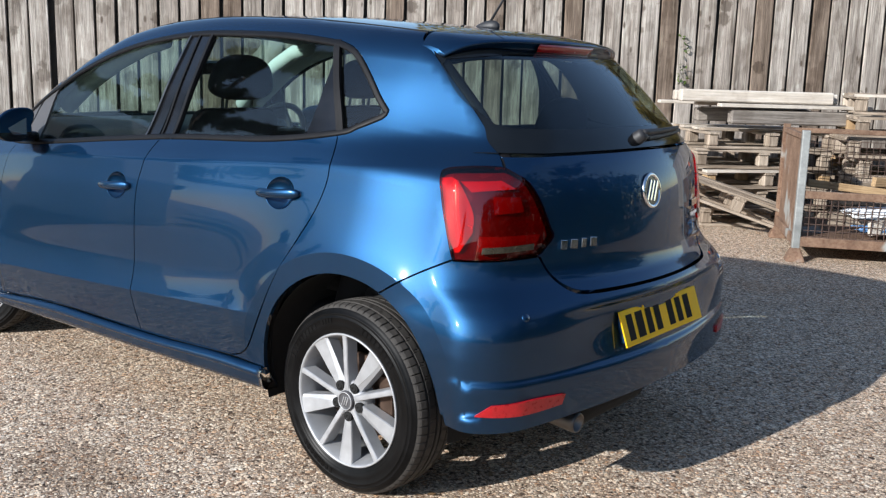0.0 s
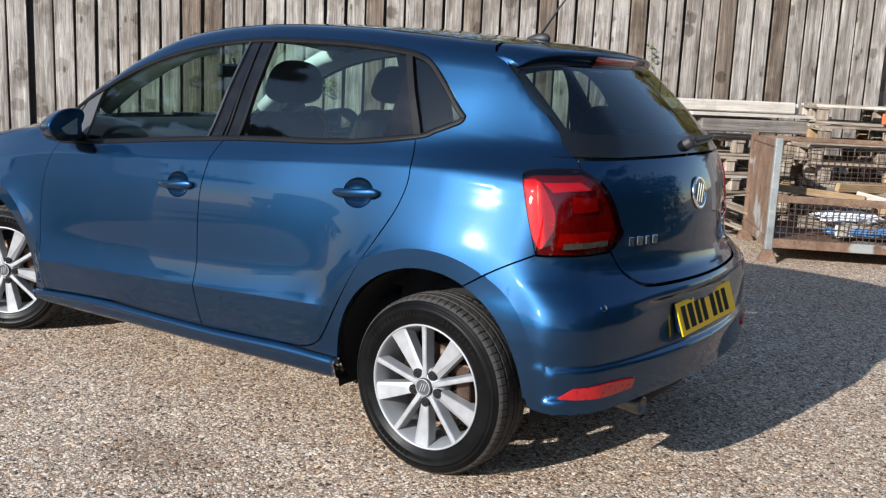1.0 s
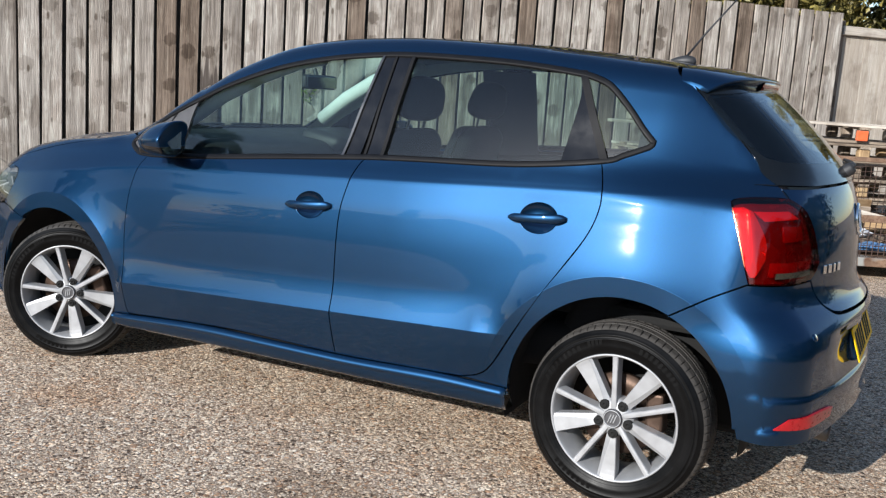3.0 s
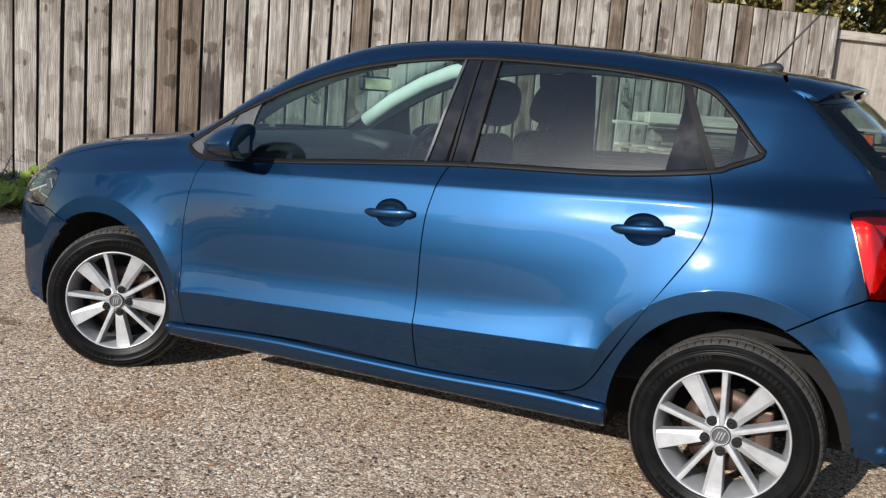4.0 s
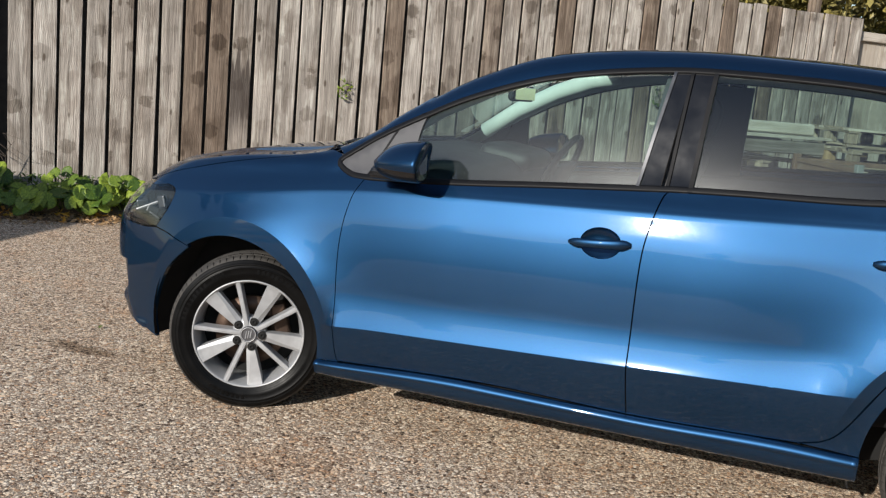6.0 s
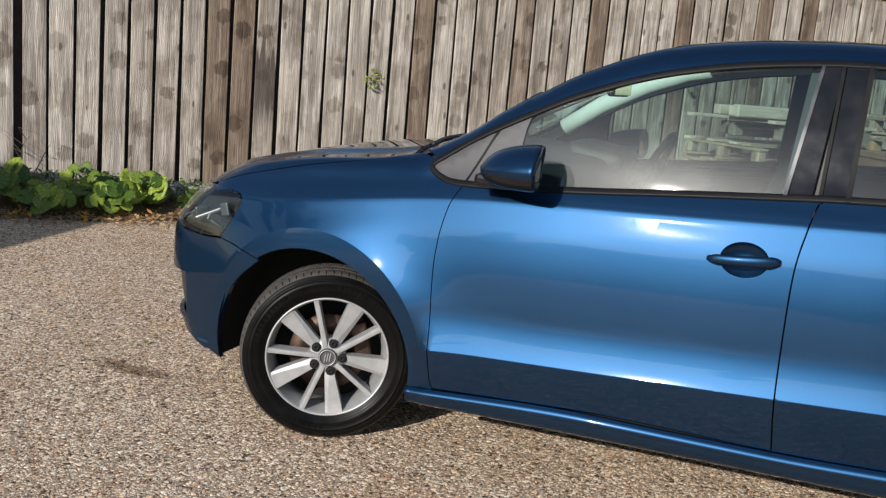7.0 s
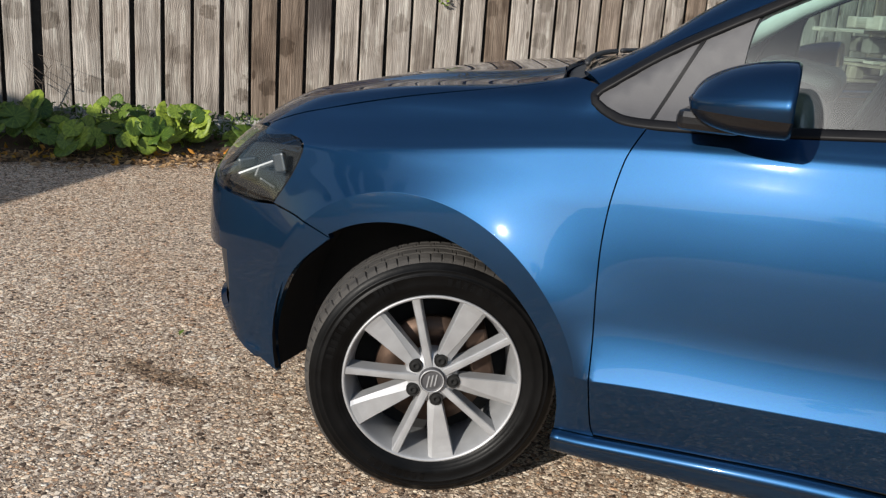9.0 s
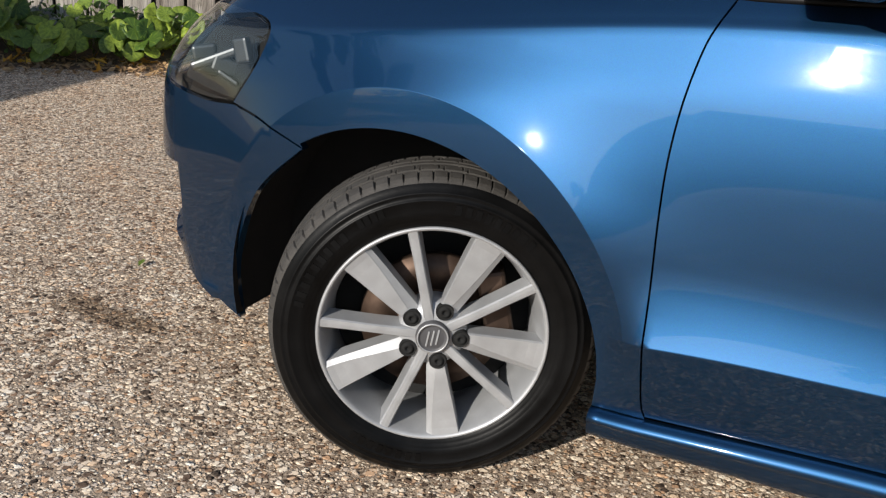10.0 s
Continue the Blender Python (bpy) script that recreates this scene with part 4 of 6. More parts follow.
    arm = loop(P((0.345, -0.685, 0.985), (0.42, -0.60, 0.990)), P((0.42, -0.60, 0.990), (0.445, -0.56, 0.965)), P((0.445, -0.56, 0.965), (0.395, -0.63, 0.960), (0.37, -0.67, 0.955)), P((0.37, -0.67, 0.955), (0.345, -0.685, 0.985)))
    side("light_guide", arm, REAR_CORNER, RED_BRIGHT, body, level=-0.008, gap=0.0, depth=0.01)
    centre = loop(P((0.405, -0.62, 0.945), (0.455, -0.55, 0.942)), P((0.455, -0.55, 0.942), (0.462, -0.54, 0.900)), P((0.462, -0.54, 0.900), (0.412, -0.62, 0.895)), P((0.412, -0.62, 0.895), (0.405, -0.62, 0.945)))
    side("brake_light", centre, REAR_CORNER, RED_DARK, body, level=-0.010, gap=0.0, depth=0.01)
    foot = loop(P((0.40, -0.67, 0.835), (0.495, -0.50, 0.835)), P((0.495, -0.50, 0.835), (0.492, -0.52, 0.800)), P((0.492, -0.52, 0.800), (0.40, -0.68, 0.792)), P((0.40, -0.68, 0.792), (0.40, -0.67, 0.835)))
    side("fog_light", foot, REAR_CORNER, RED_DARK, body, level=-0.008, gap=0.0, depth=0.01)
    strip_low = loop(P((0.41, -0.665, 0.805), (0.485, -0.53, 0.812)), P((0.485, -0.53, 0.812), (0.485, -0.53, 0.795)), P((0.485, -0.53, 0.795), (0.41, -0.67, 0.788)), P((0.41, -0.67, 0.788), (0.41, -0.665, 0.805)))
    side("reversing_light", strip_low, REAR_CORNER, SMOKED, body, level=0.0055, gap=0.0, depth=0.01)
    # headlamp
    hl = loop(S((-2.945, 0.792), (-2.905, 0.785), (-2.889, 0.765), (-2.906, 0.71), (-2.926, 0.673), (-2.958, 0.626)), P(tuple(S((-2.958, 0.626))[0]), (-3.05, -0.69, 0.618), (-3.17, -0.62, 0.622), (-3.24, -0.50, 0.640)),
              P((-3.24, -0.50, 0.640), (-3.235, -0.46, 0.70), (-3.20, -0.44, 0.765)), P((-3.20, -0.44, 0.765), (-3.14, -0.56, 0.787), (-3.06, -0.64, 0.797), tuple(S((-2.945, 0.796))[0])))
    lamp_body = side("headlamp", hl, FRONT_CORNER, DARK, car, level=-0.060, gap=0.003, depth=0.0, label="clear-lens headlamp with a dark housing")
    side("lens", hl, FRONT_CORNER, LENS_CLEAR, lamp_body, level=0.001, gap=0.003, depth=0.03)
    sy = 1 if m else -1
    for at, size, turn in (((-3.045, 0.625, 0.672), (0.055, 0.020, 0.035), (0, 20, -35 * sy)), ((-3.10, 0.60, 0.655), (0.06, 0.03, 0.020), (0, 10, -40 * sy)), ((-2.98, 0.655, 0.715), (0.035, 0.02, 0.05), (0, -15, 0)), ((-3.055, 0.635, 0.690), (0.125, 0.014, 0.018), (0, -24, -22 * sy)), ((-3.115, 0.605, 0.690), (0.05, 0.016, 0.030), (0, -10, -40 * sy)), ((-3.02, 0.650, 0.655), (0.05, 0.010, 0.012), (0, 30, -20 * sy))):
        part("reflector", box(size, (at[0], at[1] * sy, at[2]), turn, 0.006), LAMP_SILVER, lamp_body)
    # mirror
    mz = lambda p: (p[0], p[1] * (-1 if m else 1), p[2])
    mm = pose(0, 0, 0)
    cap = bmesh.new()
    count, shell = 56, []
    for u in [0.0, 0.0, 0.02, 0.06] + list(np.linspace(0.12, 1.0, 20)):
        k = (1 - u ** 2.3) ** 0.52
        trim = 0.86 if not shell else 0.95 if len(shell) == 1 else 1.0
        row = []
        for q in np.arange(count) * 2 * math.pi / count:
            cy, cz = (math.copysign(abs(w) ** 0.80, w) for w in (math.cos(q), math.sin(q)))
            ry, rz = 0.082 * k * trim, (0.070 if cz > 0 else 0.066) * k ** (1.0 if cz > 0 else 0.8) * trim
            y = -0.876 + 0.030 * u + ry * cy
            x = -1.776 - 0.190 * u - 0.018 * (cy + 1) * 0.5 * (1 - u) + (0.004 if len(shell) == 1 else 0.0)
            row.append(cap.verts.new((x, y - 0.012 * min(cz, 0) * (1 - u) + 0.040 * max(cz, 0), 1.016 - 0.012 * u + rz * cz)))
        shell.append(row)
    for r0, r1 in zip(shell, shell[1:]):
        for k in range(count):
            cap.faces.new((r0[k], r0[(k + 1) % count], r1[(k + 1) % count], r1[k]))
    cap.faces.new(shell[0])
    cap.faces.new(shell[-1][::-1])
    bmesh.ops.recalc_face_normals(cap, faces=cap.faces)
    def halves(bm_, up_):
        tmp = bm_.copy()
        g = tmp.verts[:] + tmp.edges[:] + tmp.faces[:]
        bmesh.ops.bisect_plane(tmp, geom=g, plane_co=(0, 0, 0.988), plane_no=(0, 0, 1 if up_ else -1), clear_inner=True)
        if m:
            bmesh.ops.scale(tmp, vec=(1, -1, 1), verts=tmp.verts)
            bmesh.ops.reverse_faces(tmp, faces=tmp.faces)
        return tmp
    unit = part("side_mirror", halves(cap, False), BLACK_GLOSS, car, "door mirror with a blue cap and black underside", smooth=True)
    part("mirror_cap", halves(cap, True), PAINT, unit, smooth=True)
    cap.free()
    part("mirror_glass", box((0.004, 0.100, 0.072), mz((-1.7870, -0.866, 1.014)), (0, 0, -5.5 if m else 5.5), 0.0015), MIRROR, unit)
    part("mirror_foot", rbox(bmesh.new(), (0.120, 0.13, 0.040), mz((-1.925, -0.785, 0.962)), (0, 0, 0), 0.014), BLACK_GLOSS, unit)


build_side(False)
build_side(True)


def mirrored(*runs):
    """a closed outline from a near-side run and its mirror image"""
    near = np.vstack([spline(r) for r in runs])
    return np.vstack([near, near[::-1] * (1, -1, 1)])


# roof, bonnet, windscreen
roof_line = mirrored(T((-1.462, -0.001), (-1.468, -0.2), (-1.495, -0.443)), T((-1.495, -0.443), (-1.2, -0.436), (-0.6, -0.432), (0.0, -0.436)), T((0.0, -0.436), (0.012, -0.2), (0.015, -0.001)))
roof = panel("roof", roof_line, DOWN, PAINT, car, h=0.04, gap=0.001)
for s in (False, True):
    run = T((-1.50, -0.4415), (-1.2, -0.438), (-0.6, -0.434), (0.0, -0.438))
    band("roof_strip", spline(run), DOWN, 0.007, RUBBER_SEAL, roof, height=0.002, mirror=s, closed=False)
panel("roof_header", mirrored(T((-0.10, -0.001), (-0.10, -0.46)), T((-0.10, -0.46), (0.09, -0.49)), T((0.09, -0.49), (0.09, -0.001))), DOWN, DARK, car, level=-0.022, depth=0.0, gap=0.0, h=0.05)
panel("roof_lining", roof_line, DOWN, LINER, car, level=-0.035, depth=0.0, gap=-0.02, h=0.06, label="pale grey headlining")
bonnet_line = mirrored(T((-3.30, -0.001), (-3.275, -0.25), (-3.20, -0.44), (-3.12, -0.550), (-3.045, -0.601)), T((-3.045, -0.601), (-2.93, -0.620), (-2.80, -0.631), (-2.66, -0.638), (-2.528, -0.637), (-2.40, -0.631), (-2.32, -0.621), (-2.285, -0.61)), T((-2.285, -0.61), (-2.36, -0.3), (-2.385, -0.001)))
ridge = lambda p: 0.010 * np.exp(-((np.abs(p[:, 1]) - 0.47 - 0.05 * (p[:, 0] + 2.3)) / 0.05) ** 2)
panel("bonnet", bonnet_line, DOWN, PAINT, car, h=0.02, bump=ridge, gap=-0.0030)
cowl_line = mirrored(T((-2.378, -0.001), (-2.353, -0.3), (-2.275, -0.605)), T((-2.275, -0.605), (-2.235, -0.580)), T((-2.235, -0.58), (-2.30, -0.3), (-2.325, -0.001)))
panel("scuttle", cowl_line, DOWN, BLACK_PLASTIC, car, level=-0.012, gap=0.0, depth=0.0)
screen_line = mirrored(T((-2.335, -0.001), (-2.312, -0.3), (-2.245, -0.575)), T((-2.245, -0.575), (-2.05, -0.549), (-1.80, -0.508), (-1.62, -0.471), (-1.505, -0.443)), T((-1.505, -0.443), (-1.475, -0.2), (-1.468, -0.001)))
screen = panel("windscreen", screen_line, DOWN, GLASS, car, level=-0.004, depth=0.0, gap=0.0, h=0.04)
band("screen_seal", screen_line, DOWN, 0.030, BLACK_FRIT, screen, level=-0.003, height=0.002, label="black glass border")
# front end
CENTRE_F = [(0.0014, z) for z in np.linspace(0.67, 0.20, 16)]
fb_half = [np.array(q) for q in (
    [*dense((-2.757, 0.582), (-2.86, 0.610), (-2.958, 0.623)), (-3.05, -0.69, 0.614), (-3.17, -0.62, 0.618), (-3.24, -0.50, 0.636), (-3.31, -0.30, 0.66), tuple(N((0.0014, 0.67))[0])],
    N(*CENTRE_F),
    [tuple(N((0.0014, 0.20))[0]), (-3.28, -0.45, 0.225), (-3.15, -0.64, 0.240), (-3.05, -0.71, 0.222), tuple(S((-2.925, 0.188))[0])],
    dense((-2.925, 0.188), (-2.936, 0.271), (-2.930, 0.335), (-2.897, 0.430), (-2.850, 0.500), (-2.757, 0.582)))]
intake = loop(*[np.array(q) for q in ([(-3.140, -0.664, 0.462), (-3.22, -0.58, 0.458), (-3.30, -0.40, 0.45)], [(-3.30, -0.40, 0.45), (-3.30, -0.40, 0.31)], [(-3.30, -0.40, 0.31), (-3.20, -0.60, 0.29), (-3.118, -0.668, 0.290)], [(-3.118, -0.668, 0.290), (-3.122, -0.670, 0.37), (-3.140, -0.664, 0.462)])])
nm = panel("front_bumper", loop(*fb_half), FRONT_CORNER, PAINT, car, both=True, gap=0.0012, h=0.022, holes=[intake], bump=lambda p: 0.010 * np.exp(-((p[:, 2] - 0.215) / 0.022) ** 2) * (p[:, 0] < -2.99))
for s in (False, True):
    panel("fog_grille", intake, FRONT_CORNER, BLACK_PLASTIC, nm, level=-0.035, mirror=s, gap=-0.03, depth=0.0, label="black plastic side grille")
grille_line = mirrored(np.array([(-3.29, -0.001, 0.775), (-3.27, -0.2, 0.775), (-3.21, -0.43, 0.765)]), np.array([(-3.21, -0.43, 0.765), (-3.24, -0.48, 0.645)]), np.array([(-3.24, -0.48, 0.645), (-3.32, -0.25, 0.665), (-3.35, -0.001, 0.672)]))
panel("grille", grille_line, (1, 0, 0), BLACK_GLOSS, car, level=-0.015, gap=0.0, depth=0.0)

# tailgate
hatch_low = mirrored(np.vstack([K((-0.001, 1.054), (-0.3, 1.052), (-0.57, 1.049)), S((0.379, 1.0485))]), S((0.379, 1.0485), (0.411, 1.021)), np.array([tuple(S((0.411, 1.021))[0]), (0.442, -0.569, 1.008), (0.466, -0.530, 0.978), (0.488, -0.500, 0.923), (0.506, -0.472, 0.850), (0.511, -0.464, 0.826), (0.499, -0.513, 0.776)]),
                     np.array([(0.499, -0.513, 0.776), (0.520, -0.475, 0.715), (0.560, -0.425, 0.675), (0.60, -0.36, 0.664)]), K((-0.36, 0.664), (-0.177, 0.661), (-0.001, 0.660)))
tailgate = panel("tailgate", hatch_low, REARWARD, PAINT, car, h=0.02, gap=0.003, label="blue tailgate lower panel")
glass_line = mirrored(np.vstack([K((-0.001, 1.0575), (-0.3, 1.0555), (-0.57, 1.0525)), S((0.3765, 1.0525))]), S((0.3765, 1.0525), (0.299, 1.115), (0.242, 1.178), (0.168, 1.248), (0.101, 1.313), (0.056, 1.351)), np.vstack([S((0.056, 1.351)), K((-0.4, 1.372), (-0.2, 1.380), (-0.001, 1.382))]))
clear = mirrored(K((-0.001, 1.120), (-0.3, 1.118), (-0.47, 1.120)), K((-0.50, 1.130), (-0.515, 1.21), (-0.505, 1.295)), K((-0.49, 1.312), (-0.3, 1.330), (-0.001, 1.334)))
rear_pane = panel("rear_window", clear, REARWARD, GLASS_DARK, tailgate, level=0.003, gap=-0.004, depth=0.0, label="heated rear window")
panel("window_border", glass_line, REARWARD, BLACK_FRIT, rear_pane, level=0.0045, gap=0.001, depth=0.006, holes=[clear], label="black glass border")


for s in (False, True):
    band("hatch_seal", spline(S(*HATCH)), TILTED, 0.022, RUBBER_SEAL, tailgate, level=-0.010, height=0.001, mirror=s, closed=False, out=0.022)

# roof spoiler with the high brake light
def spoiler():
    bm = bmesh.new()
    n = 44
    rows = []
    for i in range(n + 1):
        q = 2 * i / n - 1
        y = 0.498 * math.copysign(1 - (1 - abs(q)) ** 2, q)
        a = abs(y) / 0.498
        edge = 0.247 - 0.094 * a ** 2 - 0.030 * a ** 10
        x0 = 0.002 + 0.03 * a ** 7
        top0 = float(T((x0, y))[0][2])
        rear_z = 1.381 - 0.010 * a ** 2 - 0.042 * a ** 9
        drop = 0.050 * (1 - 0.80 * a ** 30)
        low_x = float(K((y, rear_z - drop - 0.012))[0][0]) - 0.03
        sec = [(x0, top0), (x0 + 0.33 * (edge - x0), top0 + (rear_z - top0) * 0.26 + 0.004), (x0 + 0.68 * (edge - x0), top0 + (rear_z - top0) * 0.62 + 0.004), (edge - 0.012, rear_z + 0.0025), (edge - 0.002, rear_z - 0.004), (edge - 0.006, rear_z - 0.010),
               (edge - 0.022, rear_z - drop * 0.45), (edge - 0.024, rear_z - drop * 0.8), (edge - 0.018, rear_z - drop), (edge - 0.026, rear_z - drop - 0.006), (min(low_x, edge - 0.05), rear_z - drop - 0.010)]
        rows.append([bm.verts.new((x, y, z)) for x, z in sec])
    for a, b in zip(rows, rows[1:]):
        for k in range(len(a) - 1):
            bm.faces.new((a[k], b[k], b[k + 1], a[k + 1]))
    bm.faces.new(rows[0])
    bm.faces.new(rows[-1][::-1])
    bmesh.ops.recalc_face_normals(bm, faces=bm.faces)
    ob = part("roof_spoiler", bm, PAINT, tailgate, "blue roof spoiler over the rear window", smooth=True)
    lamp = bmesh.new()
    rows = []
    for i in range(17):
        y = -0.165 + 0.33 * i / 16
        a = abs(y) / 0.506
        e, rz = 0.2485 - 0.094 * a ** 2, 1.377 - 0.007 * a ** 2
        hgt = 1.0 if 0 < i < 16 else 0.8
        rows.append([lamp.verts.new((e + dx, y, rz + dz * hgt)) for dx, dz in ((-0.014, -0.006), (-0.004, -0.008), (-0.012, -0.020), (-0.016, -0.036), (-0.030, -0.036))])
    for a, b in zip(rows, rows[1:]):
        for k in range(4):
            lamp.faces.new((a[k], b[k], b[k + 1], a[k + 1]))
    bmesh.ops.recalc_face_normals(lamp, faces=lamp.faces)
    part("brake_light", lamp, RED_BRIGHT, ob, "red high-level brake light", smooth=True)


spoiler()


def badge(parent, at, n, r, ring=CHROME):
    """A round emblem: a raised ring, a dark disc and three slanting bars."""
    m = Matrix.Translation(at) @ Vector((0, -1, 0)).rotation_difference(Vector(n)).to_matrix().to_4x4()
    bm = bmesh.new()
    lathe([(r * 0.80, 0.0), (r * 0.82, -0.004), (r * 0.92, -0.0055), (r, -0.003), (r * 1.01, 0.002)], 40, bm)
    bm.transform(m)
    ob = part("emblem", bm, ring, parent, "round silver emblem", smooth=True)
    bm = disc(r * 0.82, -0.001, 32)
    bm.transform(m)
    part("disc", bm, BLACK_GLOSS, ob)
    for x, tilt in ((-0.36, 20), (0.0, 20), (0.36, 20)):
        bm = box((r * 0.17, 0.004, r * 1.25), (x * r, -0.0025, 0), (0, tilt, 0), 0.0012, 1)
        bm.transform(m)
        part("bar", bm, ring, ob)
    return ob


def on_back(y, z):
    p = K((y, z))
    return p[0], normal(p)[0]


p, n = on_back(0.0, 0.928)
badge(tailgate, p + n * 0.002, n, 0.056)


def bar_on_back(name, y, z, w, h, material, parent, lift=0.003, t=0.004, label="", slant=0.0):
    p, n = on_back(y, z)
    m = Matrix.Translation(p + n * lift) @ Vector((1, 0, 0)).rotation_difference(Vector(n)).to_matrix().to_4x4()
    bm = box((t, w, h), (0, 0, 0), (slant, 0, 0), 0.0012, 1)
    bm.transform(m)
    return part(name, bm, material, parent, label)


for i, w in enumerate((0.024, 0.028, 0.020, 0.028)):
    bar_on_back("lettering_bar", -0.428 + i * 0.0385, 0.800, w, 0.027, CHROME, tailgate, slant=-6)
bar_on_back("lettering_bar", 0.420, 0.850, 0.10, 0.024, CHROME, tailgate)
bar_on_back("lettering_bar", 0.405, 0.815, 0.12, 0.012, CHROME, tailgate)
# rear wiper
p, n = on_back(0.0, 1.085)
p, n = Vector(p), Vector(n)
bm = lathe([(0.0, -0.034), (0.016, -0.033), (0.021, -0.024), (0.023, 0.0)], 20)
bm.transform(Matrix.Translation(p) @ Vector((0, -1, 0)).rotation_difference(n).to_matrix().to_4x4())
wiper = part("rear_wiper", bm, BLACK_PLASTIC, tailgate, "black rear wiper parked along the window", smooth=True)
pts = []
for i in range(12):
    q, k = on_back(0.0 + 0.36 * i / 11, 1.088 + 0.010 * i / 11)
    pts.append(Vector(q) + Vector(k) * (0.030 - 0.012 * i / 11))
part("wiper_arm", tube(pts, 0.011, 8, taper=0.55), BLACK_PLASTIC, wiper, smooth=True)
pts = []
for i in range(12):
    q, k = on_back(0.06 + 0.36 * i / 11, 1.080 + 0.012 * i / 11)
    pts.append(Vector(q) + Vector(k) * 0.010)
part("wiper_blade", tube(pts, 0.006, 6), BLACK_PLASTIC, wiper)

# rear bumper
CENTRE = [(0.0016, z) for z in np.linspace(0.655, 0.340, 16)]
rb_half = [np.array(q) for q in (
    dense((0.143, 0.650), (0.249, 0.716), (0.350, 0.768)),
    [tuple(S((0.350, 0.766))[0]), (0.40, -0.69, 0.766), (0.461, -0.609, 0.768), (0.496, -0.515, 0.772)],
    [(0.496, -0.515, 0.772), (0.520, -0.475, 0.710), (0.560, -0.425, 0.670), (0.60, -0.36, 0.659), (0.62, -0.177, 0.656), tuple(K((0.0016, 0.655))[0])],
    K(*CENTRE),
    [tuple(K((0.0016, 0.340))[0]), (0.615, -0.361, 0.332), (0.55, -0.64, 0.318), (0.45, -0.74, 0.312), (0.356, -0.745, 0.310)],
    [(0.356, -0.745, 0.310), (0.360, -0.759, 0.340)])]
rb = loop(*rb_half, S(*arch(0.0, 0.300, 0.362, 0.382, 84, 23, 16)))
shape = lambda p: (0.012 * ease(p[:, 2], 0.460, 0.436) + 0.007 * ease(p[:, 2], 0.362, 0.354)) * ease(p[:, 0], 0.37, 0.47)
bumpers = [panel("rear_bumper", rb, REAR_CORNER, PAINT, car, both=True, gap=0.0012, h=0.014, bump=shape, fine=True)]
for s in (False, True):
    b = bumpers[0]
    refl = loop(*[np.array(q) for q in ([(0.466, -0.744, 0.366), (0.500, -0.722, 0.396)], [(0.500, -0.722, 0.396), (0.56, -0.62, 0.401), (0.592, -0.510, 0.397)], [(0.592, -0.510, 0.397), (0.588, -0.520, 0.368)], [(0.588, -0.520, 0.368), (0.55, -0.64, 0.361), (0.466, -0.744, 0.363)])])
    panel("reflector", refl, REAR_CORNER, RED_MOULDED, b, mirror=s, level=0.019, gap=0.0, h=0.014, depth=0.01, label="red rear reflector")
    for px, pz in ((0.543, 0.627),):
        q, _ = cast(np.array([(1.2, -1.2, pz)]), np.array([(-0.75, 0.66 * 0.98, 0)]), far=2.5, n=160)
        k = normal(q)[0]
        bm = lathe([(0.0, -0.002), (0.011, -0.002), (0.0125, 0.001)], 20)
        bm.transform(Matrix.Translation(q[0]) @ Vector((0, -1, 0)).rotation_difference(Vector(k)).to_matrix().to_4x4())
        if s:
            bmesh.ops.scale(bm, vec=(1, -1, 1), verts=bm.verts)
        part("parking_sensor", bm, PAINT, b, smooth=True)

back = loop(np.vstack([S((0.20, 1.05)), K((-0.55, 1.03), (-0.3, 1.035), (0.003, 1.035))]), K(*[(0.003, q) for q in np.linspace(1.035, 0.33, 20)]), np.vstack([K((0.003, 0.33), (-0.35, 0.33)), S((0.50, 0.31), (0.40, 0.31))]), S((0.40, 0.31), (0.30, 0.60), (0.20, 0.72), (0.20, 1.05)))
panel("inner_shell", back, REAR_CORNER, DARK, car, level=-0.05, depth=0.0, gap=0.0, h=0.05, both=True)

# number plate with bars in place of characters
pm = Matrix.Translation((0.634, 0.008, 0.534)) @ Matrix.Rotation(radians(-19.5), 4, "Y")
bm = box((0.045, 0.500, 0.100), (-0.024, 0, 0), (0, 0, 0), 0.012, 2)
bm.transform(pm)
part("plate_pad", bm, PAINT, bumpers[0])
bm = box((0.005, 0.520, 0.111), (0, 0, 0), (0, 0, 0), 0.002, 1)
bm.transform(pm)
plate = part("number_plate", bm, YELLOW, bumpers[0], "yellow plate with black bars")
for y, w in ((-0.212, 0.036), (-0.152, 0.044), (-0.092, 0.036), (-0.035, 0.036), (0.052, 0.038), (0.112, 0.036), (0.172, 0.038)):
    bm = box((0.0012, w, 0.079), (0.0032, y, 0), (0, 0, 0), 0)
    bm.transform(pm)
    part("bar", bm, BLACK_MATT, plate)
for y in (-0.115, 0.115):
    bm = lathe([(0.0, 0.0), (0.006, 0.0), (0.007, 0.003)], 12)
    bm.transform(pm @ Matrix.Translation((0.0045, y, 0.046)) @ Matrix.Rotation(radians(90), 4, "Z"))
    part("screw_cap", bm, YELLOW, plate)

# exhaust, underside, arch liners
pipe = lathe([(0.0, 0.10), (0.025, 0.10), (0.025, -0.058), (0.029, -0.060), (0.031, -0.052), (0.031, 0.20)], 28)
pipe.transform(Matrix.Translation((0.545, -0.425, 0.288)) @ Matrix.Rotation(radians(90), 4, "Z") @ Matrix.Rotation(radians(6), 4, "X"))
part("exhaust_pipe", pipe, STEEL, car, smooth=True)
part("silencer", box((0.24, 0.44, 0.12), (0.44, -0.12, 0.275), (0, 0, 0), 0.05, 3), DARK, car, smooth=True)
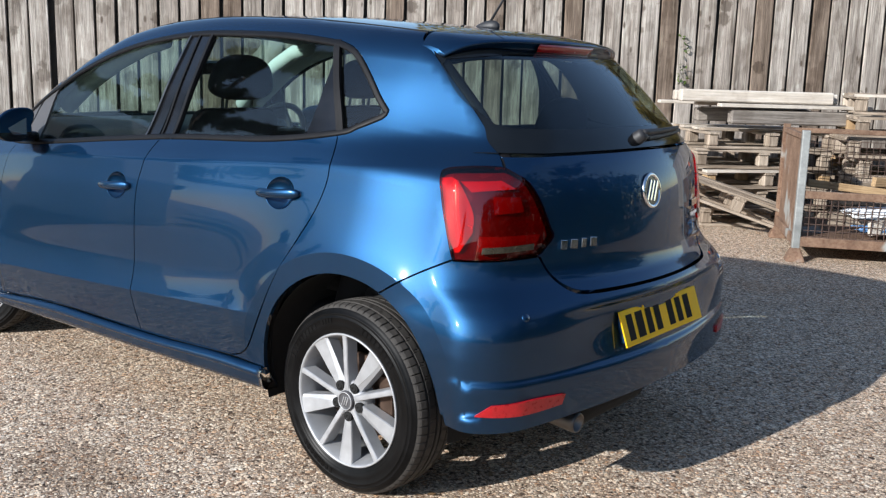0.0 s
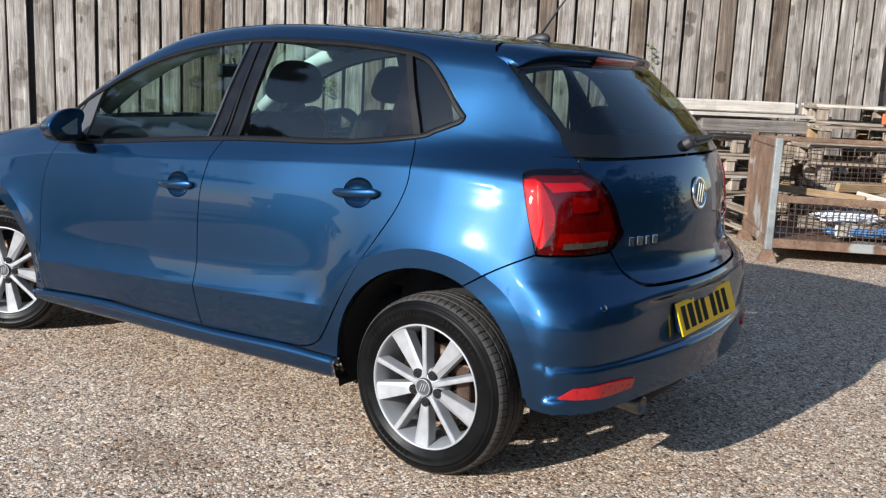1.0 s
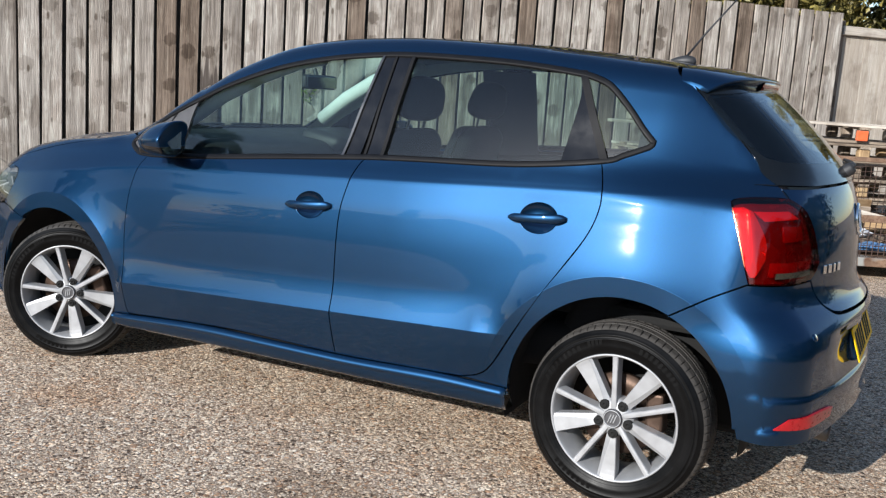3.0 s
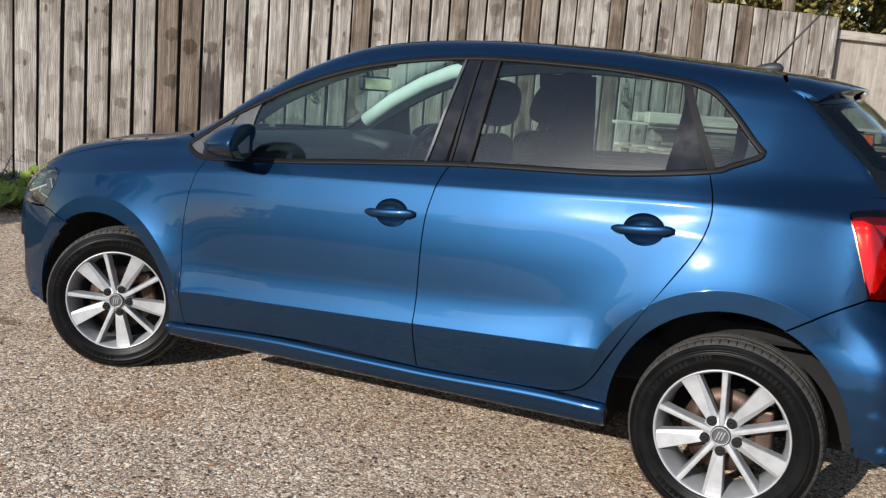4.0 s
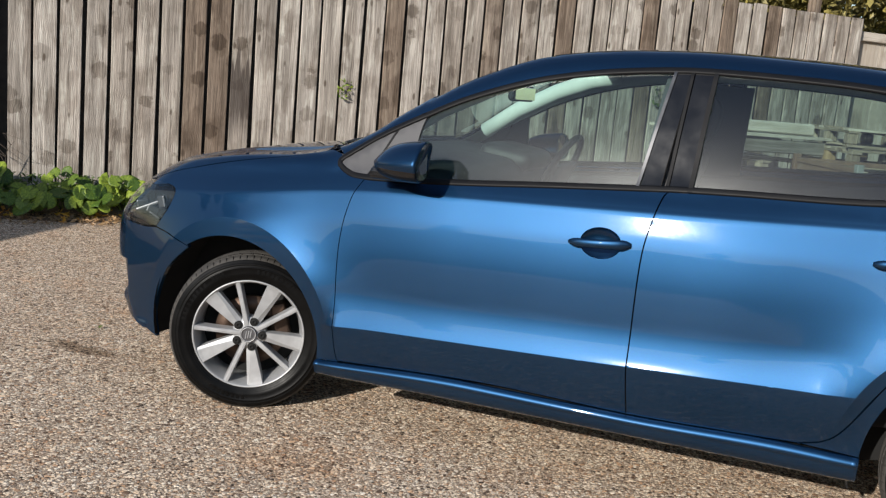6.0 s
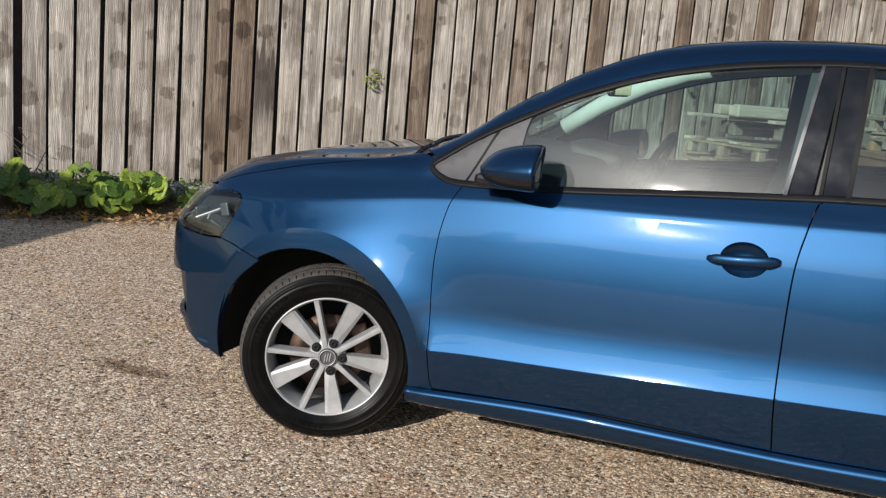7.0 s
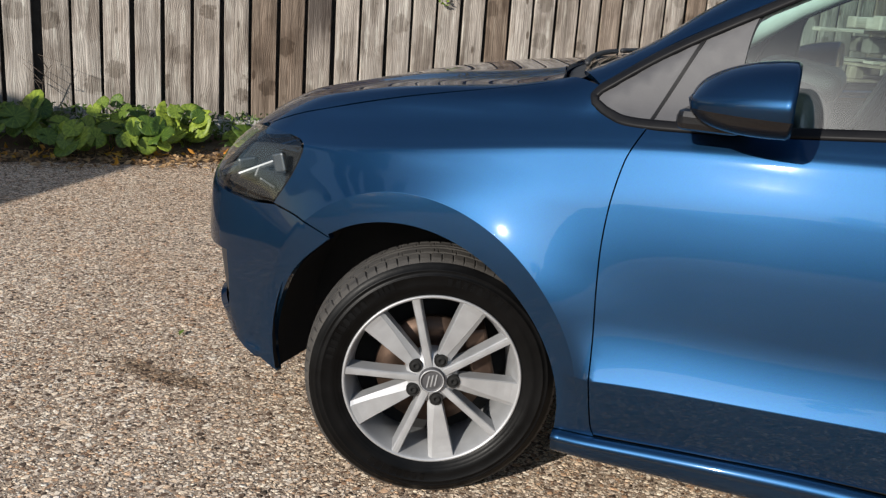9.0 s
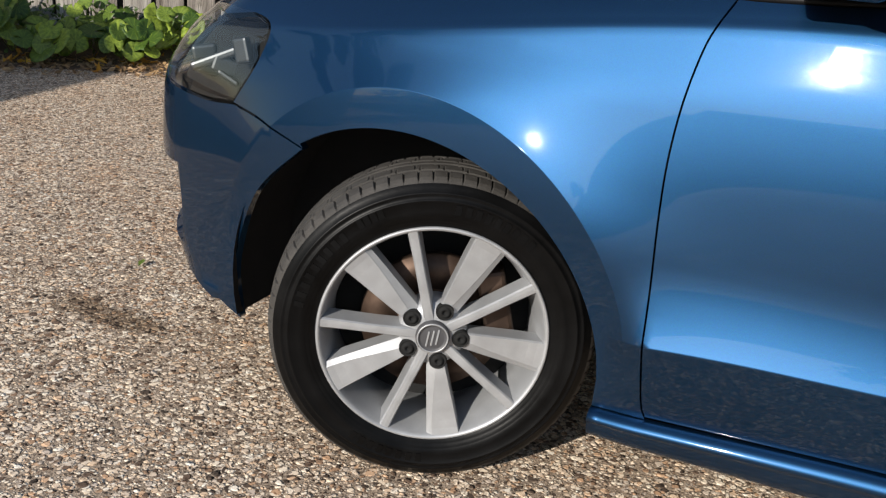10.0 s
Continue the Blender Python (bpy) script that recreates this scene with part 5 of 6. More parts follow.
part("underbody", box((3.30, 0.96, 0.05), (-1.28, 0, 0.245), (0, 0, 0), 0.02), DARK, car)
part("floor_pan", box((1.58, 1.40, 0.05), (-1.24, 0, 0.246), (0, 0, 0), 0.02), DARK, car)
part("engine_bay", box((0.75, 1.05, 0.42), (-2.66, 0, 0.47), (0, 0, 0), 0.05), DARK, car)
part("fuel_tank", box((0.9, 1.2, 0.12), (-0.9, 0, 0.24), (0, 0, 0), 0.04), DARK, car)
part("boot_floor", box((0.95, 1.16, 0.06), (0.04, 0, 0.58), (0, 0, 0), 0.02), DARK, car)


def liner(cx, sy, out=0.725):
    bm = bmesh.new()
    prof = [(0.386, 0.0), (0.394, 0.05), (0.400, 0.26), (0.2, 0.27), (0.02, 0.27)]
    rings = []
    for r, y in prof:
        rings.append([bm.verts.new((cx + r * math.sin(a), sy * (out - y), 0.295 + r * math.cos(a))) for a in np.linspace(radians(-104), radians(96), 30)])
    for a, b in zip(rings, rings[1:]):
        for k in range(29):
            bm.faces.new((a[k], a[k + 1], b[k + 1], b[k]))
    part("arch_liner", bm, DARK, car, smooth=True)


for sy in (-1, 1):
    liner(0.0, sy, 0.760)
    liner(-2.548, sy, 0.743)


# ---- wheels ----
def tyre_mesh():
    seg = 216
    prof = [(0.196, -0.062), (0.203, -0.078), (0.215, -0.086), (0.219, -0.0865), (0.222, -0.0905), (0.2245, -0.0900), (0.2255, -0.0912), (0.238, -0.0925), (0.2545, -0.0915), (0.2555, -0.0925), (0.258, -0.0922), (0.259, -0.0905), (0.266, -0.0885), (0.268, -0.0898), (0.2705, -0.0885), (0.2715, -0.0868), (0.278, -0.0840), (0.284, -0.0790)]
    wave = lambda i, k: 0.0
    return lathe(prof, 120, wave=None), seg


def tread_mesh():
    """Tread with four grooves round it and shoulder blocks."""
    seg = 720
    ys = [(-0.0790, 0.284), (-0.0745, 0.2885), (-0.069, 0.2925), (-0.052, 0.2965), (-0.047, 0.2968), (-0.0465, 0.2895), (-0.040, 0.2895), (-0.0395, 0.2978), (-0.020, 0.2990), (-0.0145, 0.2990), (-0.014, 0.2915), (-0.006, 0.2915), (-0.0055, 0.2993)]
    ys = ys + [(-y, r) for y, r in ys[::-1]]
    n = len(ys)

    def wave(i, k):
        j = min(i, n - 1 - i)
        if j in (1, 2, 3, 4):
            return (-0.0065 if j > 2 else -0.005 if j > 1 else -0.002) if k % 10 == 0 else 0.0
        if j in (7, 8, 9) and (k + 3 * j) % 16 == 0:
            return -0.003
        return 0.0
    return lathe([(r, y) for y, r in ys], seg, wave=wave)


def spoke_mesh(wide):
    """A faceted spoke towards +z that runs out into the rim's lip; outer face towards -y."""
    bm = bmesh.new()
    rows = []
    for r in np.linspace(0.028, 0.2035, 12):
        u = (r - 0.028) / 0.1755
        lift = 0.010 * u ** 5
        if wide:
            w = 0.0135 + 0.0175 * u ** 0.9
            top = -0.074 - 0.004 * math.sin(math.pi * u) - lift
            fold = -w + 2 * w * (0.86 - 0.50 * (1 - u) ** 2)
            sec = [(-w, top + 0.040), (-w, top + 0.0035), (-w + 0.0020, top), (fold - 0.001, top + 0.0015), (fold + 0.001, top + 0.0028), (w, top + 0.0028 + 0.42 * max(0.002, w - fold)), (w, top + 0.044)]
        else:
            w = 0.0098 - 0.0012 * math.sin(math.pi * u)
            top = -0.077 - 0.004 * math.sin(math.pi * u) - 0.7 * lift
            sec = [(-w * 1.35, top + 0.040), (-w, top + 0.003), (-w * 0.75, top), (0, top - 0.0004), (w * 0.75, top), (w, top + 0.003), (w * 1.35, top + 0.040)]
        rows.append([bm.verts.new((x, y, r)) for x, y in sec])
    for a, b in zip(rows, rows[1:]):
        for k in range(len(a) - 1):
            bm.faces.new((a[k], a[k + 1], b[k + 1], b[k]))
    bm.faces.new(rows[-1])
    bmesh.ops.recalc_face_normals(bm, faces=bm.faces)
    return bm


def build_wheel():
    w = new("wheel")
    w.parent = car
    w["label"] = "silver ten-spoke alloy wheel with a black tyre"
    t, _ = tyre_mesh()
    lathe([(0.284, 0.079), (0.266, 0.0905), (0.238, 0.0925), (0.215, 0.086), (0.196, 0.062)], 120, t)
    tyre = part("tyre", t, TYRE, w, smooth=True)
    part("tread", tread_mesh(), TREAD, tyre)
    for r, a0, cnt, step in ((0.243, 20, 9, 4.2), (0.243, -64, 9, 4.4), (0.243, 196, 8, 4.4), (0.248, -20, 4, 3.0)):
        for i in range(cnt):
            a = radians(a0 + i * step)
            bm = box((0.010, 0.0016, 0.017), (0, -0.0925, r), (-3, 0, 0), 0)
            bm.transform(Matrix.Rotation(a, 4, "Y"))
            part("lettering_bar", bm, TYRE, tyre)
    rim = lathe([(0.206, -0.078), (0.2085, -0.083), (0.2065, -0.0865), (0.2025, -0.086), (0.1995, -0.080), (0.196, -0.070), (0.190, -0.045), (0.184, -0.020), (0.184, 0.05), (0.200, 0.075)], 96)
    rim = part("rim", rim, ALLOY, w, smooth=True)
    wide, thin = None, None
    for i in range(5):
        for name, kind, off in (("spoke", True, 40), ("thin_spoke", False, 0)):
            m = Matrix.Rotation(radians(i * 72 + off), 4, "Y")
            known = wide if kind else thin
            if known is None:
                ob = part(name, spoke_mesh(kind), ALLOY, rim, smooth=False)
                if kind:
                    wide = ob.data
                else:
                    thin = ob.data
                ob.matrix_basis = m
            else:
                share(name, known, rim, m)
    hub = lathe([(0.0, -0.076), (0.034, -0.0765), (0.046, -0.073), (0.060, -0.066), (0.064, -0.050), (0.064, 0.0)], 48)
    part("hub", hub, ALLOY, rim, smooth=True)
    nut_me = None
    for i in range(5):
        a = radians(i * 72 + 35)
        m = Matrix.Rotation(a, 4, "Y") @ Matrix.Translation((0, -0.0275, 0.0505))
        if nut_me is None:
            nut = lathe([(0.0, -0.0500), (0.0040, -0.0500), (0.0045, -0.0535), (0.0092, -0.0540), (0.0100, -0.0500), (0.0140, -0.0500), (0.0152, -0.0515), (0.0160, -0.0505), (0.0165, -0.040)], 18)
            ob = part("wheel_bolt", nut, BLACK_MATT, rim, smooth=True)
            nut_me = ob.data
            ob.matrix_basis = m
        else:
            share("wheel_bolt", nut_me, rim, m)
    cap = lathe([(0.0, -0.0865), (0.020, -0.0862), (0.0245, -0.0855), (0.0255, -0.0885), (0.0285, -0.0885), (0.0305, -0.085), (0.031, -0.075)], 32)
    part("centre_cap", cap, GREY_PLASTIC, rim, smooth=True)
    part("cap_ring", lathe([(0.0250, -0.0860), (0.0258, -0.0892), (0.0282, -0.0892), (0.0290, -0.0860)], 40), ALLOY, rim, smooth=True)
    for x, tilt in ((-0.009, 22), (0.0, 22), (0.009, 22)):
        part("bar", box((0.0035, 0.0025, 0.030), (x, -0.087, 0), (0, tilt, 0), 0.0008, 1), ALLOY, rim)
    part("valve", tube([(0.165, -0.030, -0.085), (0.155, -0.068, -0.080)], 0.0045), BLACK_PLASTIC, rim)
    part("brake_disc", lathe([(0.060, -0.010), (0.062, -0.016), (0.132, -0.016), (0.134, 0.0), (0.06, 0.004)], 48), DISC_STEEL, w, "worn steel brake disc", smooth=True)
    part("disc_bell", lathe([(0.0, -0.030), (0.062, -0.030), (0.066, -0.015)], 32), BRAKE_RUST, w, "rusty disc centre", smooth=True)
    part("brake_caliper", box((0.055, 0.07, 0.13), (0.118, 0.0, 0.02), (0, 0, 0), 0.008, 2), DISC_STEEL, w)
    part("backing_plate", lathe([(0.0, 0.03), (0.118, 0.035), (0.118, 0.05)], 40), DARK, w)
    return w


wheel = build_wheel()
wheel.matrix_basis = pose(0, -0.692, 0.290, 0, -3, 0)
for x, y, steer, spin in ((-2.5095, -0.6975, 27.0, -14), (0.0, 0.692, 180, 10), (-2.47, 0.69, 207.0, 20)):
    ob = copy_thing(wheel, pose(x, y, 0.290, 0, 0, steer) @ pose(0, 0, 0, 0, spin, 0))
    if x < -1:
        # added dark disc, standing in for the darkness behind the front spokes
        part("splash_shield", lathe([(0.0, 0.040), (0.1855, 0.044), (0.1855, 0.055)], 48), DARK, ob)

# ---- inside the car ----
def cushion(size, at, tilt):
    """A rounded pad, flatter below and narrower towards the top."""
    bm = bmesh.new()
    bmesh.ops.create_uvsphere(bm, u_segments=28, v_segments=16, radius=1.0)
    for v in bm.verts:
        x, y, z = [math.copysign(abs(q) ** 0.72, q) for q in v.co]
        v.co = Vector((x * size[0], y * size[1] * (1 - 0.16 * z), (z if z > 0 else 0.86 * z) * size[2]))
    bm.transform(pose(*at, 0, tilt, 0))
    return bm


def seat(x, y, rear=False):
    w = 0.50
    base = new("seat")
    base.parent = car
    base["label"] = "dark grey cloth front seat"
    base.matrix_basis = pose(x, y, 0.30)
    part("cushion", box((0.50, w, 0.16), (-0.04, 0, 0.12), (0, -8, 0), 0.05, 3), CLOTH, base, smooth=True)
    part("backrest", box((0.15, w, 0.68), (0.275, 0, 0.49), (0, 18, 0), 0.06, 4, (0.75, 0.78)), CLOTH, base, smooth=True)
    part("headrest", cushion((0.056, 0.138, 0.092), (0.402, 0, 0.925), 12), CLOTH, base, smooth=True)
    for s in (-0.06, 0.06):
        part("headrest_post", tube([(0.36, s, 0.72), (0.395, s, 0.88)], 0.006, 6), STEEL, base)


seat(-1.40, -0.36)
seat(-1.46, 0.36)
bench = new("rear_bench")
bench.parent = car
bench.matrix_basis = pose(-0.42, 0, 0.32)
part("cushion", box((0.48, 1.22, 0.16), (0, 0, 0.10), (0, -6, 0), 0.05, 3), CLOTH, bench, smooth=True)
part("backrest", box((0.15, 1.20, 0.58), (0.30, 0, 0.40), (0, 20, 0), 0.06, 3), CLOTH, bench, smooth=True)
for y in (-0.36, 0.36):
    part("headrest", cushion((0.052, 0.145, 0.088), (0.42, y, 0.785), 14), CLOTH, bench, smooth=True)
part("dashboard", box((0.50, 1.24, 0.26), (-2.02, 0, 0.875), (0, 6, 0), 0.09, 4), BLACK_PLASTIC, car, smooth=True)
part("instrument_hood", box((0.24, 0.36, 0.09), (-1.86, 0.36, 0.985), (0, 8, 0), 0.04, 4), BLACK_PLASTIC, car, smooth=True)
wheel_ring = bmesh.new()
ring = [(0.180 * math.cos(a), 0.180 * math.sin(a), 0) for a in np.linspace(0, 2 * math.pi, 40)]
tube(ring, 0.015, 8, wheel_ring)
m_steer = pose(-1.66, 0.36, 0.93, 0, -65, 0)
wheel_ring.transform(m_steer)
steering = part("steering_wheel", wheel_ring, BLACK_PLASTIC, car, smooth=True)
bm = box((0.12, 0.34, 0.03), (0, 0, -0.01), (0, 0, 0), 0.014, 3)
bm.transform(m_steer)
part("steering_boss", bm, BLACK_PLASTIC, steering, smooth=True)
inner_mirror = part("interior_mirror", box((0.030, 0.215, 0.064), (-1.755, 0.02, 1.262), (0, -1, -6), 0.014, 3), BLACK_PLASTIC, car, smooth=True)
part("mirror_glass", box((0.003, 0.198, 0.050), (-1.7392, 0.0215, 1.2617), (0, -1, -6), 0.001, 1), MIRROR, inner_mirror)
part("mirror_stem", tube([(-1.765, 0.02, 1.275), (-1.785, 0.02, 1.318)], 0.010, 8), BLACK_PLASTIC, inner_mirror)
for sy in (-1, 1):
    run = [Vector(q) * 1.0 - Vector((0, 0.012 * sy, 0.050)) for q in T((-2.06, 0.50 * sy), (-1.90, 0.475 * sy), (-1.72, 0.445 * sy), (-1.56, 0.420 * sy), (-1.44, 0.405 * sy))]
    part("pillar_lining", tube(run, 0.036, 12), PILLAR_TRIM, car, "pale grey windscreen pillar lining", smooth=True)
part("parcel_shelf", box((0.42, 1.08, 0.02), (0.20, 0, 0.995), (0, 0, 0), 0.006), BLACK_PLASTIC, car)
for sy in (-1, 1):
    trim = strip(-1.06, 0.99, -1.03, 1.40, 0.27 if sy > 0 else 0.13)
    panel("pillar_inner", trim, SIDEWAYS, GREY_PLASTIC, car, level=-0.045, gap=0.0, depth=0.0, mirror=sy > 0)
    trim = loop(S((-0.07, 1.09), (0.30, 1.09)), S((0.30, 1.09), (0.22, 1.20), (0.09, 1.335)), S((0.09, 1.335), (-0.20, 1.375)), S((-0.20, 1.375), (-0.12, 1.31), (-0.055, 1.20), (-0.07, 1.09)))
    panel("pillar_inner", trim, SIDEWAYS, GREY_PLASTIC, car, level=-0.045, gap=0.0, depth=0.0, mirror=sy > 0)

# ---- aerial and wipers ----
base_p = T((-0.10, 0.0))[0]
bm = bmesh.new()
bmesh.ops.create_uvsphere(bm, u_segments=20, v_segments=10, radius=1.0)
for v in bm.verts:
    v.co = Vector((base_p[0] + 0.050 * v.co.x, 0.022 * v.co.y, base_p[2] + 0.004 + 0.020 * max(v.co.z, -0.3) * (1 + 0.5 * v.co.x)))
aerial = part("aerial", bm, BLACK_PLASTIC, car, "short black roof aerial", smooth=True)
part("rod", tube([(base_p[0] + 0.01, 0, base_p[2] + 0.02), (base_p[0] + 0.075, 0, base_p[2] + 0.11), (base_p[0] + 0.175, 0, base_p[2] + 0.235)], 0.0045, 8, taper=0.7), BLACK_PLASTIC, aerial, smooth=True)
for y0, y1 in ((-0.50, 0.05), (0.10, 0.55)):
    pts = [Vector(q) + Vector((0, 0, 0.010)) for q in T(*[(-2.338 + 0.25 * (y / 0.9) ** 2, y) for y in np.linspace(y0, y1, 10)])]
    arm = part("windscreen_wiper", tube(pts, 0.007, 6), BLACK_PLASTIC, car, "black windscreen wiper", smooth=True)


# ---- pallets ----
def board(size, bend=0.0):
    """A sawn board; its length lies along its own z before it is turned."""
    bm = bmesh.new()
    bmesh.ops.create_cube(bm, size=1.0)
    for v in bm.verts:
        v.co = Vector((v.co.x * size[0], v.co.y * size[1], v.co.z * size[2]))
    bmesh.ops.bevel(bm, geom=bm.edges[:], offset=min(size) * 0.12, segments=1, affect="EDGES")
    return bm


TOP_BOARD, BLOCK, STRINGER = None, None, None
ALONG_X, ALONG_Y = Matrix.Rotation(radians(90), 4, "Y"), Matrix.Rotation(radians(90), 4, "X")


def lay(name, me, parent, m):
    ob = new(name, me)
    ob.parent = parent
    ob.matrix_basis = m
    return ob


def mesh_of(bm, material, name):
    me = bpy.data.meshes.new(name)
    bm.to_mesh(me)
    bm.free()
    me.materials.append(material)
    return me


ME_TOP = mesh_of(board((0.098, 0.022, 1.20)), PALLET_WOOD, "deck_board")
ME_PALE = mesh_of(board((0.098, 0.022, 1.20)), PALE_WOOD, "deck_board")
ME_CROSS = mesh_of(board((0.098, 0.022, 1.00)), PALLET_WOOD, "stringer_board")
ME_BLOCK = mesh_of(board((0.098, 0.098, 0.10)), PALLET_WOOD, "block")
ME_BLOCK_NEW = mesh_of(board((0.098, 0.098, 0.10)), NEW_WOOD, "block")
rng = random.Random(5)


def pallet(m, group, label="weathered wooden pallet in a stack", missing=(), pale=False, new_block=False):
    """1.2 x 1.0 m: deck boards along x, stringers along y, nine blocks and three feet; its base at z = 0."""
    ob = thing("pallet", label, "pallet", group)
    ob.matrix_basis = m
    for i, y in enumerate((-0.45, -0.30, -0.15, 0.0, 0.15, 0.30, 0.45)):
        if i in missing:
            continue
        lay("deck_board", ME_PALE if pale and i % 2 == 0 else ME_TOP, ob, pose(rng.uniform(-0.012, 0.012), y, 0.155, rng.uniform(-1, 1), rng.uniform(-0.6, 0.6), rng.uniform(-1, 1)) @ ALONG_X @ Matrix.Rotation(radians(90), 4, "Z"))
    for x in (-0.55, 0.0, 0.55):
        lay("stringer_board", ME_CROSS, ob, pose(x, 0, 0.133) @ ALONG_Y)
    for x in (-0.55, 0.0, 0.55):
        for y in (-0.44, 0.0, 0.44):
            lay("block", ME_BLOCK_NEW if new_block and rng.random() < 0.4 else ME_BLOCK, ob, pose(x, y, 0.072, 0, 0, rng.uniform(-4, 4)))
    for y in (-0.44, 0.0, 0.44):
        lay("foot_board", ME_TOP, ob, pose(0, y, 0.011) @ ALONG_X @ Matrix.Rotation(radians(90), 4, "Z"))
    return ob


STACK_TURN = 43.0
stack = pose(-1.44, 5.82, 0, 0, 0, STACK_TURN)
z = 0.0
for i in range(5):
    pallet(stack @ pose(rng.uniform(-0.07, 0.07), rng.uniform(-0.06, 0.06), z, rng.uniform(-0.4, 0.4), rng.uniform(-0.6, 0.6), rng.uniform(-9, 9)), "stack of pallets by the fence", missing=((3,), (2,), (1, 4), (5,), (0, 3))[i], pale=i in (2, 4), new_block=i in (1, 2))
    z += 0.170
# leaning broken pallet in front of the stack
pallet(stack @ pose(-0.42, -0.76, 0.20, 5, 18, -4) @ Matrix.Diagonal((1, 0.45, 1, 1)), "stack of pallets by the fence", "broken wooden pallet leaning against the stack", missing=(1, 4))
# long pale timbers on top
for dx, dy, dz, tn, h in ((-0.12, -0.42, 0.262, 0.6, 0.105), (-0.02, -0.27, 0.255, -1.0, 0.09), (-0.08, -0.12, 0.255, 0.6, 0.09), (0.20, -0.50, 0.188, 2.0, 0.03), (0.14, -0.10, 0.188, -2.0, 0.03), (-0.12, 0.20, 0.188, 1.0, 0.03)):
    bm = board((0.095, h, 1.36))
    t = part("timber", bm, PALE_WOOD)
    t.matrix_basis = stack @ pose(dx, dy, z + 0.022 + dz, 0, 0, tn) @ ALONG_X @ Matrix.Rotation(radians(90), 4, "Z")
    tagged(t, "long pale sawn timber lying on the pallet stack", "timber", "timbers on the pallets")
for dx, dy in ((0.16, -0.47), (0.0, -0.05), (0.15, 0.25)):
    t = part("timber", board((0.12, 0.10, 1.06)), GREY_BEAM)
    t.matrix_basis = stack @ pose(dx, dy, z + 0.112, 0, 0, 2) @ ALONG_X
    tagged(t, "thick grey weathered beam on the pallet stack", "timber", "timbers on the pallets")

stack2 = pose(-0.11, 6.14, 0, 0, 0, 27.0)
z = 0.0
for i in range(7):
    pallet(stack2 @ pose(rng.uniform(-0.06, 0.06), rng.uniform(-0.05, 0.05), z, rng.uniform(-0.4, 0.4), rng.uniform(-0.5, 0.5), rng.uniform(-4, 4)), "second stack of pallets", missing=(2,) if i % 3 == 0 else (), pale=i in (1, 6), new_block=i in (3, 5))
    z += 0.170
tag = part("marker_block", box((0.10, 0.03, 0.09), (0, 0, 0), (0, 0, 0), 0.006), ORANGE)
tag.matrix_basis = stack2 @ pose(-0.02, -0.522, z - 0.10)
tagged(tag, "small orange plastic block fixed to the pallet stack", "plastic block")


# ---- steel stillage ----
def wire_grid(w, h, nx, nz, r=0.0032, sag=0.0):
    bm = bmesh.new()
    for i in range(nx + 1):
        x = w * i / nx
        tube([(x, 0, 0), (x + rng.uniform(-0.004, 0.004), rng.uniform(-0.006, 0.006), h / 2), (x, 0, h - sag * math.sin(math.pi * i / nx))], r, 5, bm)
    for k in range(nz + 1):
        zz = h * k / nz
        tube([(w * q, 0.004, zz - sag * (k / nz) * math.sin(math.pi * q)) for q in np.linspace(0, 1, 8)], r, 5, bm)
    return bm


CRATE_TURN = math.degrees(math.atan2(0.45, 0.89))
crate = thing("stillage", "rusty steel mesh stillage with a drop front, holding wood scraps", "stillage", at=(-0.34, 4.11, 0), turn=CRATE_TURN)
CW, CD, CH = 1.45, 1.05, 0.91
for x in (0.0, CW):
    for y in (0.0, CD):
        part("post", box((0.055, 0.055, CH - 0.06), (x, y, 0.09 + (CH - 0.06) / 2), (0, 0, 0), 0.006), GALVANISED if y == 0 else RUST, crate)
        part("foot", box((0.14, 0.14, 0.10), (x, y, 0.05), (0, 0, 0), 0.01, 2, (0.45, 0.45)), RUST, crate)
for y in (0.0, CD):
    part("base_rail", box((CW, 0.05, 0.07), (CW / 2, y, 0.145), (0, 0, 0), 0.006), RUST, crate)
for x in (0.0, CW):
    part("base_rail", box((0.05, CD, 0.07), (x, CD / 2, 0.145), (0, 0, 0), 0.006), RUST, crate)
    part("top_rail", box((0.04, CD, 0.04), (x, CD / 2, CH - 0.02), (0, 0, 0), 0.006), RUST, crate)
part("top_rail", box((CW, 0.04, 0.04), (CW / 2, CD, CH - 0.02), (0, 0, 0), 0.006), RUST, crate)
part("gate_rail", box((CW - 0.06, 0.035, 0.055), (CW / 2, -0.004, 0.485), (0, 0, 0), 0.006), RUST, crate, "bent rusty top rail of the drop gate")
part("floor_plate", box((CW - 0.06, CD - 0.06, 0.012), (CW / 2, CD / 2, 0.17), (0, 0, 0), 0.003), RUST, crate)
bm = wire_grid(CW - 0.06, 0.28, 30, 6, 0.0038)
bm.transform(Matrix.Translation((0.03, -0.004, 0.18)))
part("gate_mesh", bm, DARK_RUST, crate)
bm = wire_grid(CW - 0.06, 0.68, 28, 14, 0.0028, 0.05)
bm.transform(Matrix.Translation((0.03, CD, 0.18)))
part("back_mesh", bm, DARK_RUST, crate)
for x in (0.0, CW):
    part("side_panel", box((0.006, CD - 0.05, 0.70), (x, CD / 2, 0.53), (0, 0, 0), 0.002), RUST, crate, "rusty and scuffed sheet side panel")
at_crate = crate.matrix_basis.copy()
